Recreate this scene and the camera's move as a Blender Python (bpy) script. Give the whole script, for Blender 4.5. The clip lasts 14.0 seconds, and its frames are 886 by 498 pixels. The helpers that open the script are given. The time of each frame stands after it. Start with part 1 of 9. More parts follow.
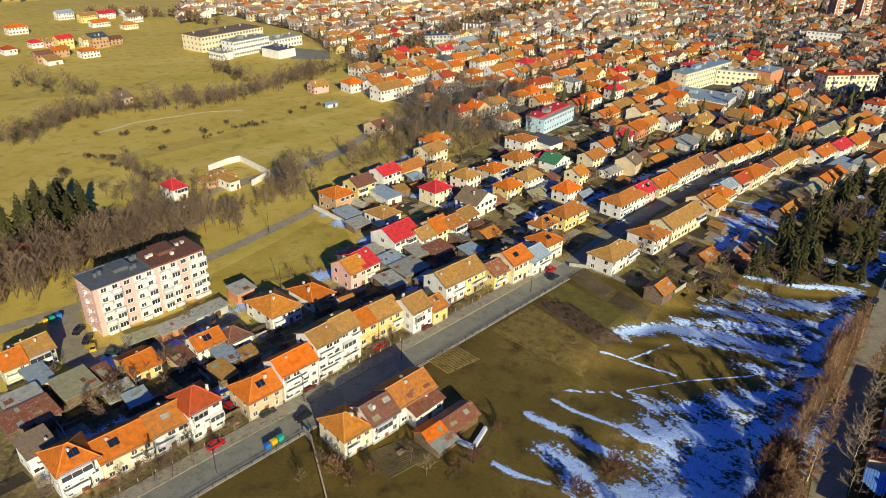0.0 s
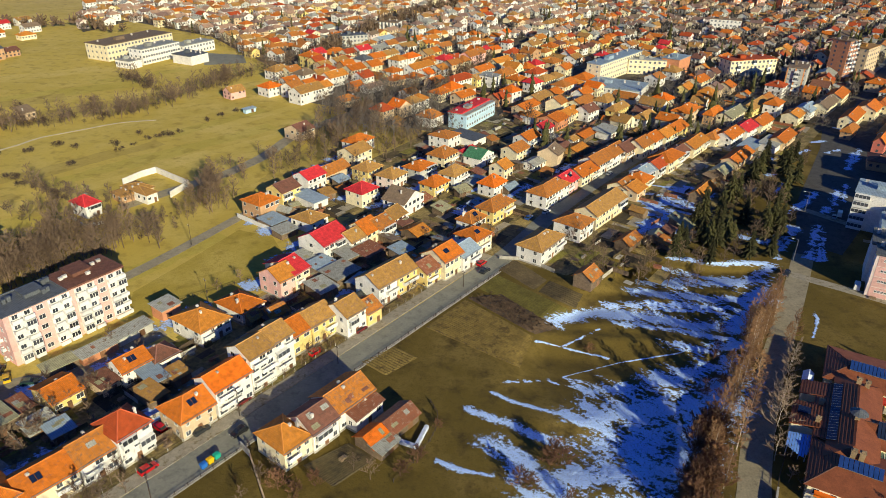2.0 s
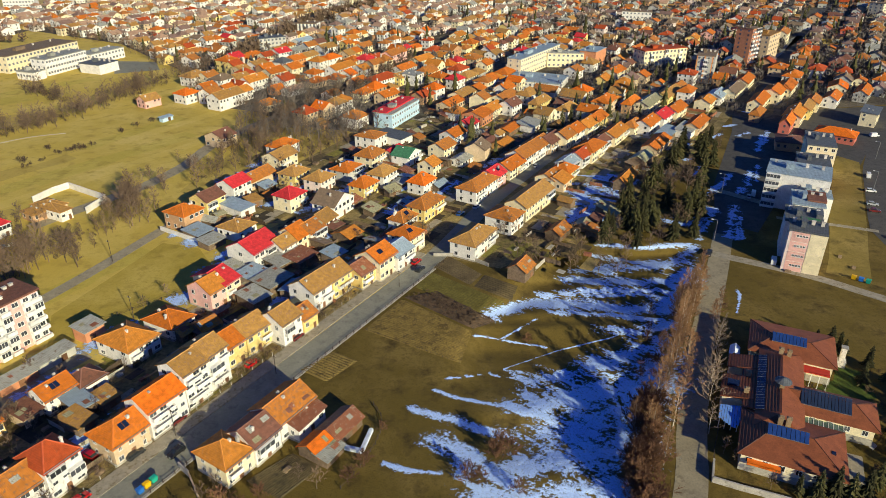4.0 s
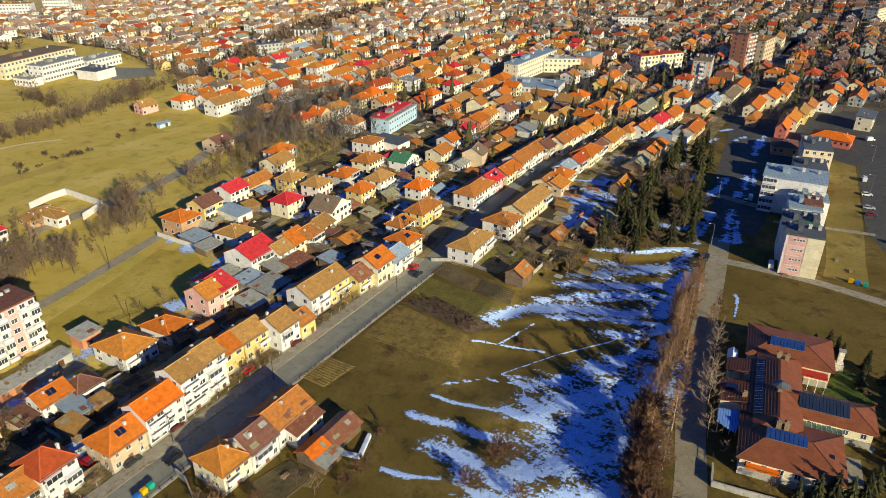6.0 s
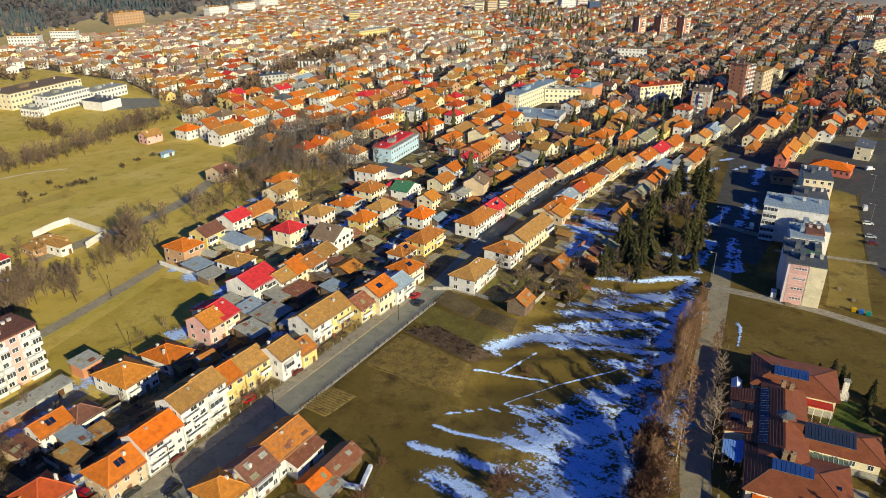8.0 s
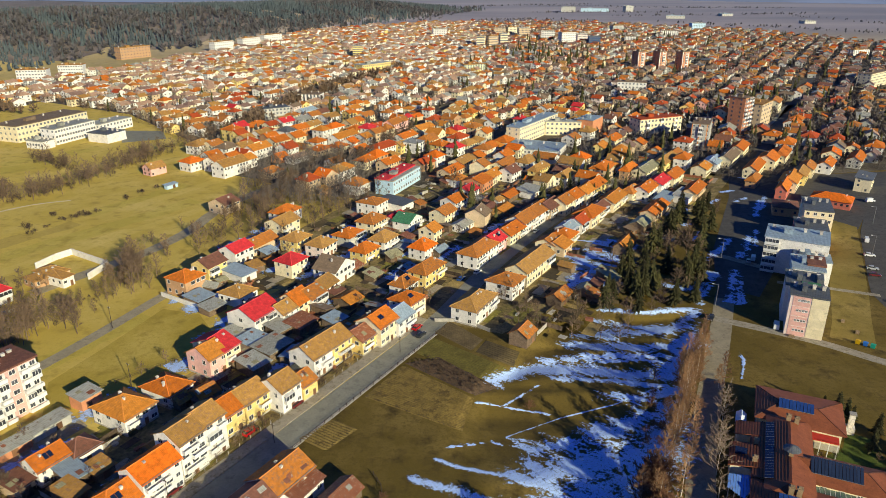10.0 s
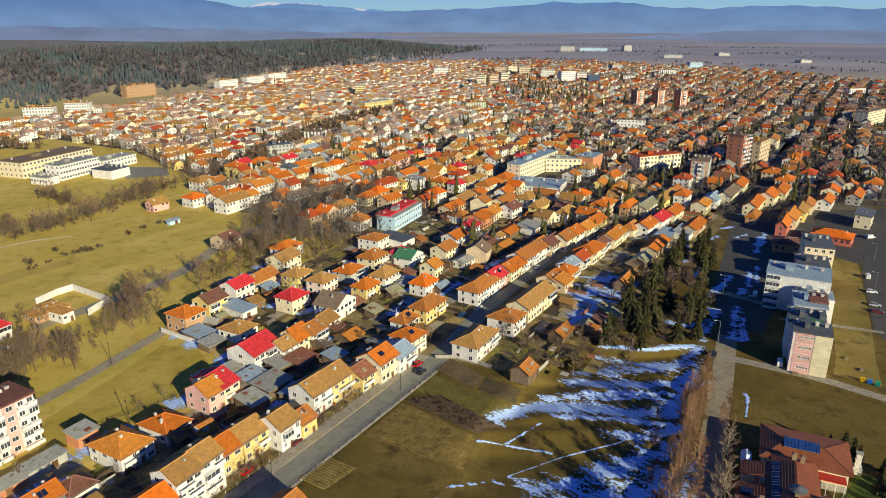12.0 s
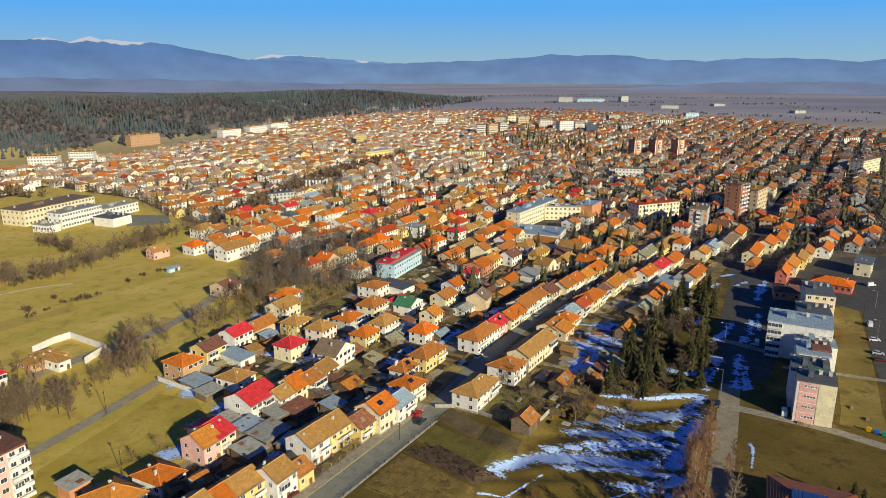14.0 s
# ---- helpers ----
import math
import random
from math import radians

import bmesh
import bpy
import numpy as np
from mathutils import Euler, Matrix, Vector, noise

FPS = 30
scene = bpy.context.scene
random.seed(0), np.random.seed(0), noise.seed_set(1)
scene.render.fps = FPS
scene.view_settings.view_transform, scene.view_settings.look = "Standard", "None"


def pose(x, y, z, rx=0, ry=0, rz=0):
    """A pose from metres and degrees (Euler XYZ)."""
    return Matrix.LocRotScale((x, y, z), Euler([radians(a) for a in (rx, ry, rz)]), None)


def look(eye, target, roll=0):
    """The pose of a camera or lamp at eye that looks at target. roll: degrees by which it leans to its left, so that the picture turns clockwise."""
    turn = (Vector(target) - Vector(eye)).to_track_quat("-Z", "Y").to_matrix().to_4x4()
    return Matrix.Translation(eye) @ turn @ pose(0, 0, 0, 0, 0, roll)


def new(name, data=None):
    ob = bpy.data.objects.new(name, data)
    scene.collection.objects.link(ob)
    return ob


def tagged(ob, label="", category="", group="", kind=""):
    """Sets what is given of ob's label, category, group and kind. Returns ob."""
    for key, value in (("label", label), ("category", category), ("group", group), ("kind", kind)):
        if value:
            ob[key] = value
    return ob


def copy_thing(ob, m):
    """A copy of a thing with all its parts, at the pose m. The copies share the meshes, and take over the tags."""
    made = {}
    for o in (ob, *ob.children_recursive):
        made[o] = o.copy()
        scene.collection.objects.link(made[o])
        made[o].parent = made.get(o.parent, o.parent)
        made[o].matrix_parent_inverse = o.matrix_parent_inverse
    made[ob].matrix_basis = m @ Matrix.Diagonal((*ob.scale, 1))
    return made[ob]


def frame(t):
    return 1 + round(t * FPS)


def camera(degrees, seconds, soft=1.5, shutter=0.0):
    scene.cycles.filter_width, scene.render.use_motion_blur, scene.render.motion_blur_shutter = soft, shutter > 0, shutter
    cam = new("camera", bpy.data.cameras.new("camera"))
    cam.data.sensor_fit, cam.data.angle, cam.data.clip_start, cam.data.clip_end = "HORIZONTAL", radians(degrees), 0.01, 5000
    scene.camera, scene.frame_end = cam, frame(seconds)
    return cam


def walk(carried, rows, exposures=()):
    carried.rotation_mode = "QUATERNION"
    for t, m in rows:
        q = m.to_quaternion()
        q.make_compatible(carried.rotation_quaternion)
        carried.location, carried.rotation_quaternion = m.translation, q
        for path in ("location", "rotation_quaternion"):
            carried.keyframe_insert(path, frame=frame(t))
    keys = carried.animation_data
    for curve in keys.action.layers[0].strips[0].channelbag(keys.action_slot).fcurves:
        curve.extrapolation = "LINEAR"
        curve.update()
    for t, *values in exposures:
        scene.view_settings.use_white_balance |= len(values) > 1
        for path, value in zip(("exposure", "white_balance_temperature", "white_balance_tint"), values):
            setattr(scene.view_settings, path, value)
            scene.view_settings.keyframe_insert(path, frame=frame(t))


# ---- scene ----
cam = camera(65.67, 14.0, soft=0.5)
walk(cam, [
    (0, look((-0.04, -0.75, 108.35), (-19.94, 85.81, 62.39), 1.48)),
    (0.5, look((-0.02, -0.69, 108.35), (-18.96, 86.10, 62.44), 1.36)),
    (1, look((0.05, -0.63, 108.26), (-17.33, 86.52, 62.40), 1.23)),
    (1.5, look((0.19, -0.41, 108.31), (-14.37, 87.23, 62.40), 1.01)),
    (2, look((0.30, -0.12, 108.15), (-9.82, 88.11, 62.19), 0.72)),
    (2.5, look((0.06, 0.09, 107.93), (-5.90, 88.70, 61.97), 0.50)),
    (3, look((-0.01, 0.30, 107.84), (-3.11, 89.05, 61.86), 0.32)),
    (3.5, look((0.02, 0.41, 107.82), (-0.68, 89.18, 61.79), 0.19)),
    (6, look((0.00, 0.40, 107.68), (-0.02, 89.53, 62.34), 0.04)),
    (6.5, look((-0.01, 0.40, 107.69), (-0.06, 89.86, 63.00), -0.00)),
    (7, look((-0.17, 0.39, 107.68), (-0.17, 90.37, 64.04), 0.02)),
    (7.5, look((-0.14, 0.29, 107.78), (-0.26, 90.76, 65.17), -0.00)),
    (8, look((-0.13, 0.18, 107.82), (-0.37, 91.12, 66.24), -0.01)),
    (10.5, look((-0.06, 0.07, 108.00), (-0.62, 93.24, 71.67), -0.04)),
    (11, look((-0.08, 0.10, 108.00), (-0.71, 93.67, 72.73), -0.02)),
    (11.5, look((-0.03, 0.07, 108.14), (-0.71, 94.03, 73.92), -0.01)),
    (12, look((-0.04, -0.01, 108.10), (-0.71, 94.55, 75.57), 0.00)),
    (12.5, look((-0.04, 0.01, 108.10), (-0.69, 95.13, 77.24), 0.00)),
    (13, look((-0.02, -0.01, 108.07), (-0.67, 95.63, 78.87), 0.00)),
    (13.5, look((0.01, -0.02, 108.03), (-0.65, 96.13, 80.58), 0.01)),
    (14, look((0.08, -0.01, 108.03), (-0.62, 96.58, 82.14), 0.00)),
], exposures=[(0.0, 0.07), (13.0, 0.02), (14.0, -0.04)])

# ---- world and sun ----
SUN_AZ, SUN_EL = -55.0, 20.5  # degrees from +x, and above the horizon
world = bpy.data.worlds.new("world")
scene.world = world
world.use_nodes = True
wn = world.node_tree.nodes
sky = wn.new("ShaderNodeTexSky")
sky.sky_type = "NISHITA"
sky.sun_disc = False
sky.sun_elevation = radians(SUN_EL)
sky.sun_rotation = radians(90 - SUN_AZ)
sky.altitude, sky.air_density, sky.dust_density, sky.ozone_density = 1500, 1.0, 0.1, 3.0
tint = wn.new("ShaderNodeMix")  # clear, deep blue winter air
tint.data_type, tint.blend_type = "RGBA", "MULTIPLY"
tint.inputs[0].default_value = 1.0
tint.inputs[7].default_value = (0.41, 0.86, 1.95, 1)
world.node_tree.links.new(sky.outputs[0], tint.inputs[6])
world.node_tree.links.new(tint.outputs[2], wn["Background"].inputs[0])
wn["Background"].inputs[1].default_value = 0.053
sun_dir = Vector((math.cos(radians(SUN_AZ)) * math.cos(radians(SUN_EL)), math.sin(radians(SUN_AZ)) * math.cos(radians(SUN_EL)), math.sin(radians(SUN_EL))))
lamp = bpy.data.lights.new("sun", "SUN")
lamp.energy, lamp.angle, lamp.color = 5.6, radians(0.5), (0.985, 0.905, 0.615)
sun = new("sun", lamp)
sun.matrix_world = look(sun_dir * 300, (0, 0, 0))

# ---- materials ----
def nodes_of(name):
    m = bpy.data.materials.new(name)
    m.use_nodes = True
    nt = m.node_tree
    return m, nt.nodes, nt.links, nt.nodes["Principled BSDF"]


def spread(col, f):
    return tuple(min(1.0, c * f) for c in col) + (1,)


def mat(name, col, var=0.22, scale=0.6, rough=0.85, bump=0.0, bscale=6.0, metal=0.0, spec=0.3, rnd=0.12, second=None, amount=0.5, ribs=0.0, ribsize=0.35):
    """A surface with stains at a large scale, grain at a small one, a shift from object to object, and perhaps a second colour in patches."""
    m, n, l, bsdf = nodes_of(name)
    co, info = n.new("ShaderNodeTexCoord"), n.new("ShaderNodeObjectInfo")
    shift = n.new("ShaderNodeVectorMath")
    shift.operation = "MULTIPLY_ADD"
    comb = n.new("ShaderNodeCombineXYZ")
    for i in range(3):
        l.new(info.outputs["Random"], comb.inputs[i])
    l.new(comb.outputs[0], shift.inputs[0])
    shift.inputs[1].default_value = (41, 67, 23)
    l.new(co.outputs["Object"], shift.inputs[2])
    big, small = n.new("ShaderNodeTexNoise"), n.new("ShaderNodeTexNoise")
    big.inputs["Scale"].default_value, big.inputs["Detail"].default_value, big.inputs["Roughness"].default_value = scale, 5, 0.65
    small.inputs["Scale"].default_value, small.inputs["Detail"].default_value = scale * 7, 3
    for tex in (big, small):
        l.new(shift.outputs[0], tex.inputs["Vector"])
    ramp = n.new("ShaderNodeValToRGB")
    ramp.color_ramp.elements[0].position, ramp.color_ramp.elements[1].position = 0.3, 0.7
    ramp.color_ramp.elements[0].color, ramp.color_ramp.elements[1].color = spread(col, 1 - var), spread(col, 1 + var)
    l.new(big.outputs[0], ramp.inputs[0])
    out = ramp.outputs[0]
    if second:
        pick = n.new("ShaderNodeTexNoise")
        pick.inputs["Scale"].default_value, pick.inputs["Detail"].default_value, pick.inputs["Roughness"].default_value = scale * 1.7, 6, 0.7
        l.new(shift.outputs[0], pick.inputs["Vector"])
        edge = n.new("ShaderNodeMapRange")
        edge.inputs[1].default_value, edge.inputs[2].default_value = 0.62 - 0.2 * amount, 0.72 - 0.2 * amount
        l.new(pick.outputs[0], edge.inputs[0])
        mix2 = n.new("ShaderNodeMix")
        mix2.data_type = "RGBA"
        l.new(edge.outputs[0], mix2.inputs[0])
        l.new(out, mix2.inputs[6])
        mix2.inputs[7].default_value = (*second, 1)
        out = mix2.outputs[2]
    tone = n.new("ShaderNodeMapRange")
    tone.inputs[1].default_value, tone.inputs[2].default_value = 0.25, 0.75
    tone.inputs[3].default_value, tone.inputs[4].default_value = 1 - var * 0.8, 1 + var * 0.8
    l.new(small.outputs[0], tone.inputs[0])
    own = n.new("ShaderNodeMapRange")
    own.inputs[3].default_value, own.inputs[4].default_value = 1 - rnd, 1 + rnd
    l.new(info.outputs["Random"], own.inputs[0])
    prod = n.new("ShaderNodeMath")
    prod.operation = "MULTIPLY"
    l.new(tone.outputs[0], prod.inputs[0])
    l.new(own.outputs[0], prod.inputs[1])
    fac = prod.outputs[0]
    if ribs:
        wave = n.new("ShaderNodeTexWave")
        wave.bands_direction = "X"
        wave.inputs["Scale"].default_value, wave.inputs["Distortion"].default_value = 0.314 / ribsize, 0.4
        l.new(co.outputs["Object"], wave.inputs["Vector"])
        wr = n.new("ShaderNodeMapRange")
        wr.inputs[3].default_value, wr.inputs[4].default_value = 1 - ribs, 1 + ribs * 0.4
        l.new(wave.outputs["Fac"], wr.inputs[0])
        prod2 = n.new("ShaderNodeMath")
        prod2.operation = "MULTIPLY"
        l.new(fac, prod2.inputs[0])
        l.new(wr.outputs[0], prod2.inputs[1])
        fac = prod2.outputs[0]
    hsv = n.new("ShaderNodeHueSaturation")
    l.new(fac, hsv.inputs["Value"])
    l.new(out, hsv.inputs["Color"])
    l.new(hsv.outputs[0], bsdf.inputs["Base Color"])
    bsdf.inputs["Roughness"].default_value = rough
    bsdf.inputs["Metallic"].default_value = metal
    bsdf.inputs["Specular IOR Level"].default_value = spec
    if bump:
        bn, bt = n.new("ShaderNodeBump"), n.new("ShaderNodeTexNoise")
        bt.inputs["Scale"].default_value, bt.inputs["Detail"].default_value = bscale, 4
        l.new(co.outputs["Object"], bt.inputs["Vector"])
        bn.inputs["Strength"].default_value, bn.inputs["Distance"].default_value = 0.8, bump
        l.new(bt.outputs[0], bn.inputs["Height"])
        l.new(bn.outputs[0], bsdf.inputs["Normal"])
    return m


WALLS = {
    "white": (0.76, 0.73, 0.67), "cream": (0.78, 0.68, 0.45), "yellow": (0.78, 0.60, 0.22), "beige": (0.62, 0.47, 0.30),
    "pink": (0.75, 0.44, 0.38), "pinkwhite": (0.76, 0.62, 0.55), "greywall": (0.46, 0.45, 0.40), "brickwall": (0.50, 0.30, 0.16),
    "terracotta": (0.60, 0.26, 0.13), "redwall": (0.58, 0.17, 0.12), "greenwhite": (0.58, 0.62, 0.42), "blue": (0.45, 0.62, 0.72),
    "orangewall": (0.65, 0.28, 0.10), "bluewall": (0.06, 0.10, 0.20),
}
wall_mat = {k: mat("plaster_" + k, c, 0.13, 0.45, 0.9, rnd=0.07, second=tuple(v * 0.72 for v in c), amount=0.25) for k, c in WALLS.items()}
wall_mat["wood"] = mat("weathered_boards", (0.20, 0.14, 0.09), 0.35, 1.2, 0.9, ribs=0.35, ribsize=0.25)
ROOFS = {  # colour, patch colour, patch amount
    "orange": ((0.56, 0.15, 0.012), (0.40, 0.13, 0.05), 0.35), "bright": ((0.70, 0.15, 0.008), (0.62, 0.15, 0.02), 0.2),
    "amber": ((0.54, 0.20, 0.025), (0.48, 0.20, 0.06), 0.35), "tan": ((0.41, 0.215, 0.052), (0.30, 0.17, 0.09), 0.5),
    "old": ((0.47, 0.165, 0.024), (0.26, 0.13, 0.07), 0.55), "brick": ((0.42, 0.07, 0.015), (0.34, 0.08, 0.03), 0.3),
    "brown": ((0.20, 0.085, 0.055), (0.13, 0.07, 0.05), 0.4), "red": ((0.60, 0.035, 0.04), (0.45, 0.03, 0.03), 0.2),
    # faded and dusky: tile colours muted by painted haze for distant streets
    "faded": ((0.42, 0.265, 0.175), (0.31, 0.20, 0.14), 0.4), "dusky": ((0.24, 0.15, 0.118), (0.19, 0.12, 0.09), 0.4), "taupe": ((0.23, 0.16, 0.10), (0.20, 0.15, 0.11), 0.4), "green": ((0.06, 0.20, 0.10), (0.05, 0.14, 0.08), 0.3),
}
roof_mat = {k: mat("tiles_" + k, c, 0.28, 0.9, 0.85, 0.05, 5, rnd=0.14, second=s, amount=a, ribs=0.12, ribsize=0.3) for k, (c, s, a) in ROOFS.items()}
SHEETS = {"rust": ((0.27, 0.10, 0.05), (0.40, 0.30, 0.22), 0.35), "greysheet": ((0.36, 0.36, 0.31), (0.20, 0.15, 0.10), 0.35),
          "bluegrey": ((0.30, 0.38, 0.44), (0.24, 0.26, 0.28), 0.3), "moss": ((0.33, 0.31, 0.18), (0.22, 0.19, 0.11), 0.4),
          "slate": ((0.12, 0.13, 0.14), (0.08, 0.08, 0.08), 0.4)}
for k, (c, s, a) in SHEETS.items():
    roof_mat[k] = mat("sheet_" + k, c, 0.22, 0.8, 0.6, 0.02, 4, rnd=0.15, second=s, amount=a, ribs=0.18, ribsize=0.45)
ridge_mat = {k: mat("ridge_" + k, tuple(min(1, v * 1.35 + 0.02) for v in (ROOFS[k] if k in ROOFS else SHEETS[k])[0]), 0.2, 1.0, 0.85) for k in roof_mat}
white_paint = mat("white_frames", (0.75, 0.74, 0.70), 0.06, 1.0, 0.6)
glass = mat("window_glass", (0.06, 0.065, 0.075), 0.3, 0.5, 0.12, spec=0.6, rnd=0.5)
door_mat = mat("door_wood", (0.20, 0.10, 0.05), 0.2, 2, 0.6, rnd=0.4)
chimney_mat = mat("chimney_render", (0.60, 0.55, 0.48), 0.2, 1.5, 0.9, rnd=0.3, second=(0.12, 0.09, 0.07), amount=0.3)
concrete = mat("concrete", (0.42, 0.39, 0.33), 0.2, 0.5, 0.9, second=(0.28, 0.25, 0.20), amount=0.4)
asphalt = mat("asphalt", (0.245, 0.24, 0.19), 0.14, 0.25, 0.9, 0.02, 6, second=(0.19, 0.185, 0.15), amount=0.4)
asphalt_old = mat("worn_asphalt", (0.34, 0.29, 0.19), 0.18, 0.3, 0.9, 0.03, 5, second=(0.25, 0.21, 0.14), amount=0.45)
# Own colour of the parking area; on road and yards it paints in shade.
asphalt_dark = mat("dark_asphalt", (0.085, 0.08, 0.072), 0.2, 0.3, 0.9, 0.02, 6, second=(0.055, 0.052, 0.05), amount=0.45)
paving = mat("pavement_slabs", (0.30, 0.265, 0.20), 0.2, 0.5, 0.9, 0.03, 5, second=(0.19, 0.155, 0.09), amount=0.45)
solar_mat = mat("solar_cells", (0.012, 0.02, 0.05), 0.2, 2, 0.15, spec=0.6)
metal_grey = mat("galvanised_metal", (0.35, 0.35, 0.35), 0.15, 1, 0.45, metal=0.6)
bark = mat("bark", (0.13, 0.09, 0.06), 0.3, 2, 0.95, rnd=0.25)
twig_mat = mat("bare_twigs", (0.17, 0.115, 0.075), 0.3, 0.4, 0.95, rnd=0.25)
red_twig = mat("reddish_twigs", (0.155, 0.078, 0.042), 0.3, 0.4, 0.95, rnd=0.2)
# Brown twigs greyed for the town, with distance haze in the colour.
town_twig = mat("grey_twigs", (0.145, 0.122, 0.105), 0.3, 0.4, 0.95)
birch_twig = mat("birch_twigs", (0.30, 0.17, 0.085), 0.3, 0.4, 0.95, rnd=0.2)
pale_twig = mat("pale_twigs", (0.27, 0.195, 0.13), 0.3, 0.4, 0.9, rnd=0.15)
birch_bark = mat("birch_bark", (0.50, 0.44, 0.36), 0.3, 2, 0.8, second=(0.10, 0.08, 0.07), amount=0.35)
needles = mat("spruce_needles", (0.046, 0.045, 0.014), 0.5, 0.6, 0.9, rnd=0.4, second=(0.085, 0.066, 0.021), amount=0.45)
# The blue of skylit shade is mixed into the snow's base colour.
snow_mat = mat("old_snow_shade_blue", (0.43, 0.59, 0.95), 0.14, 1.9, 0.7, 0.09, 2.6, second=(0.20, 0.21, 0.24), amount=0.4)
def melt_edges(m):
    """Snow thins out to nothing where its cover runs low, in tufts and crumbs."""
    n, l = m.node_tree.nodes, m.node_tree.links
    bsdf, co, cover = n["Principled BSDF"], n.new("ShaderNodeTexCoord"), n.new("ShaderNodeAttribute")
    cover.attribute_name = "cover"
    total = cover.outputs["Fac"]
    for scale, strength in ((1.1, 0.35), (3.6, 0.6), (9.0, 0.75)):
        tex, mul = n.new("ShaderNodeTexNoise"), n.new("ShaderNodeMath")
        tex.inputs["Scale"].default_value, tex.inputs["Detail"].default_value = scale, 3
        l.new(co.outputs["Object"], tex.inputs["Vector"])
        mul.operation = "MULTIPLY_ADD"
        mul.inputs[1].default_value = strength
        l.new(tex.outputs[0], mul.inputs[0])
        l.new(total, mul.inputs[2])
        total = mul.outputs[0]
    edge = n.new("ShaderNodeMapRange")
    edge.inputs[1].default_value, edge.inputs[2].default_value = 0.83, 1.03
    l.new(total, edge.inputs[0])
    l.new(edge.outputs[0], bsdf.inputs["Alpha"])


melt_edges(snow_mat)
earth = mat("bare_earth", (0.105, 0.078, 0.036), 0.3, 0.15, 0.95, 0.10, 1.5, second=(0.065, 0.048, 0.026), amount=0.5)
yard_mat = mat("yards_and_gardens", (0.23, 0.172, 0.07), 0.5, 0.14, 0.95, 0.3, 0.9, second=(0.145, 0.12, 0.036), amount=0.55)
town_ground = mat("town_ground", (0.105, 0.088, 0.062), 0.45, 0.08, 0.95, 0.2, 0.9, second=(0.060, 0.050, 0.036), amount=0.6)
scrub = mat("dry_scrub", (0.095, 0.062, 0.038), 0.4, 0.5, 0.95, 0.25, 1.5, second=(0.06, 0.05, 0.04), amount=0.5)
far_glass = mat("distant_panes", (0.15, 0.16, 0.18), 0.3, 0.5, 0.2, spec=0.5, rnd=0.3)
pale_track = mat("pale_track", (0.55, 0.48, 0.32), 0.2, 0.5, 0.95)
gravel = mat("gravel", (0.22, 0.19, 0.13), 0.2, 0.5, 0.95)


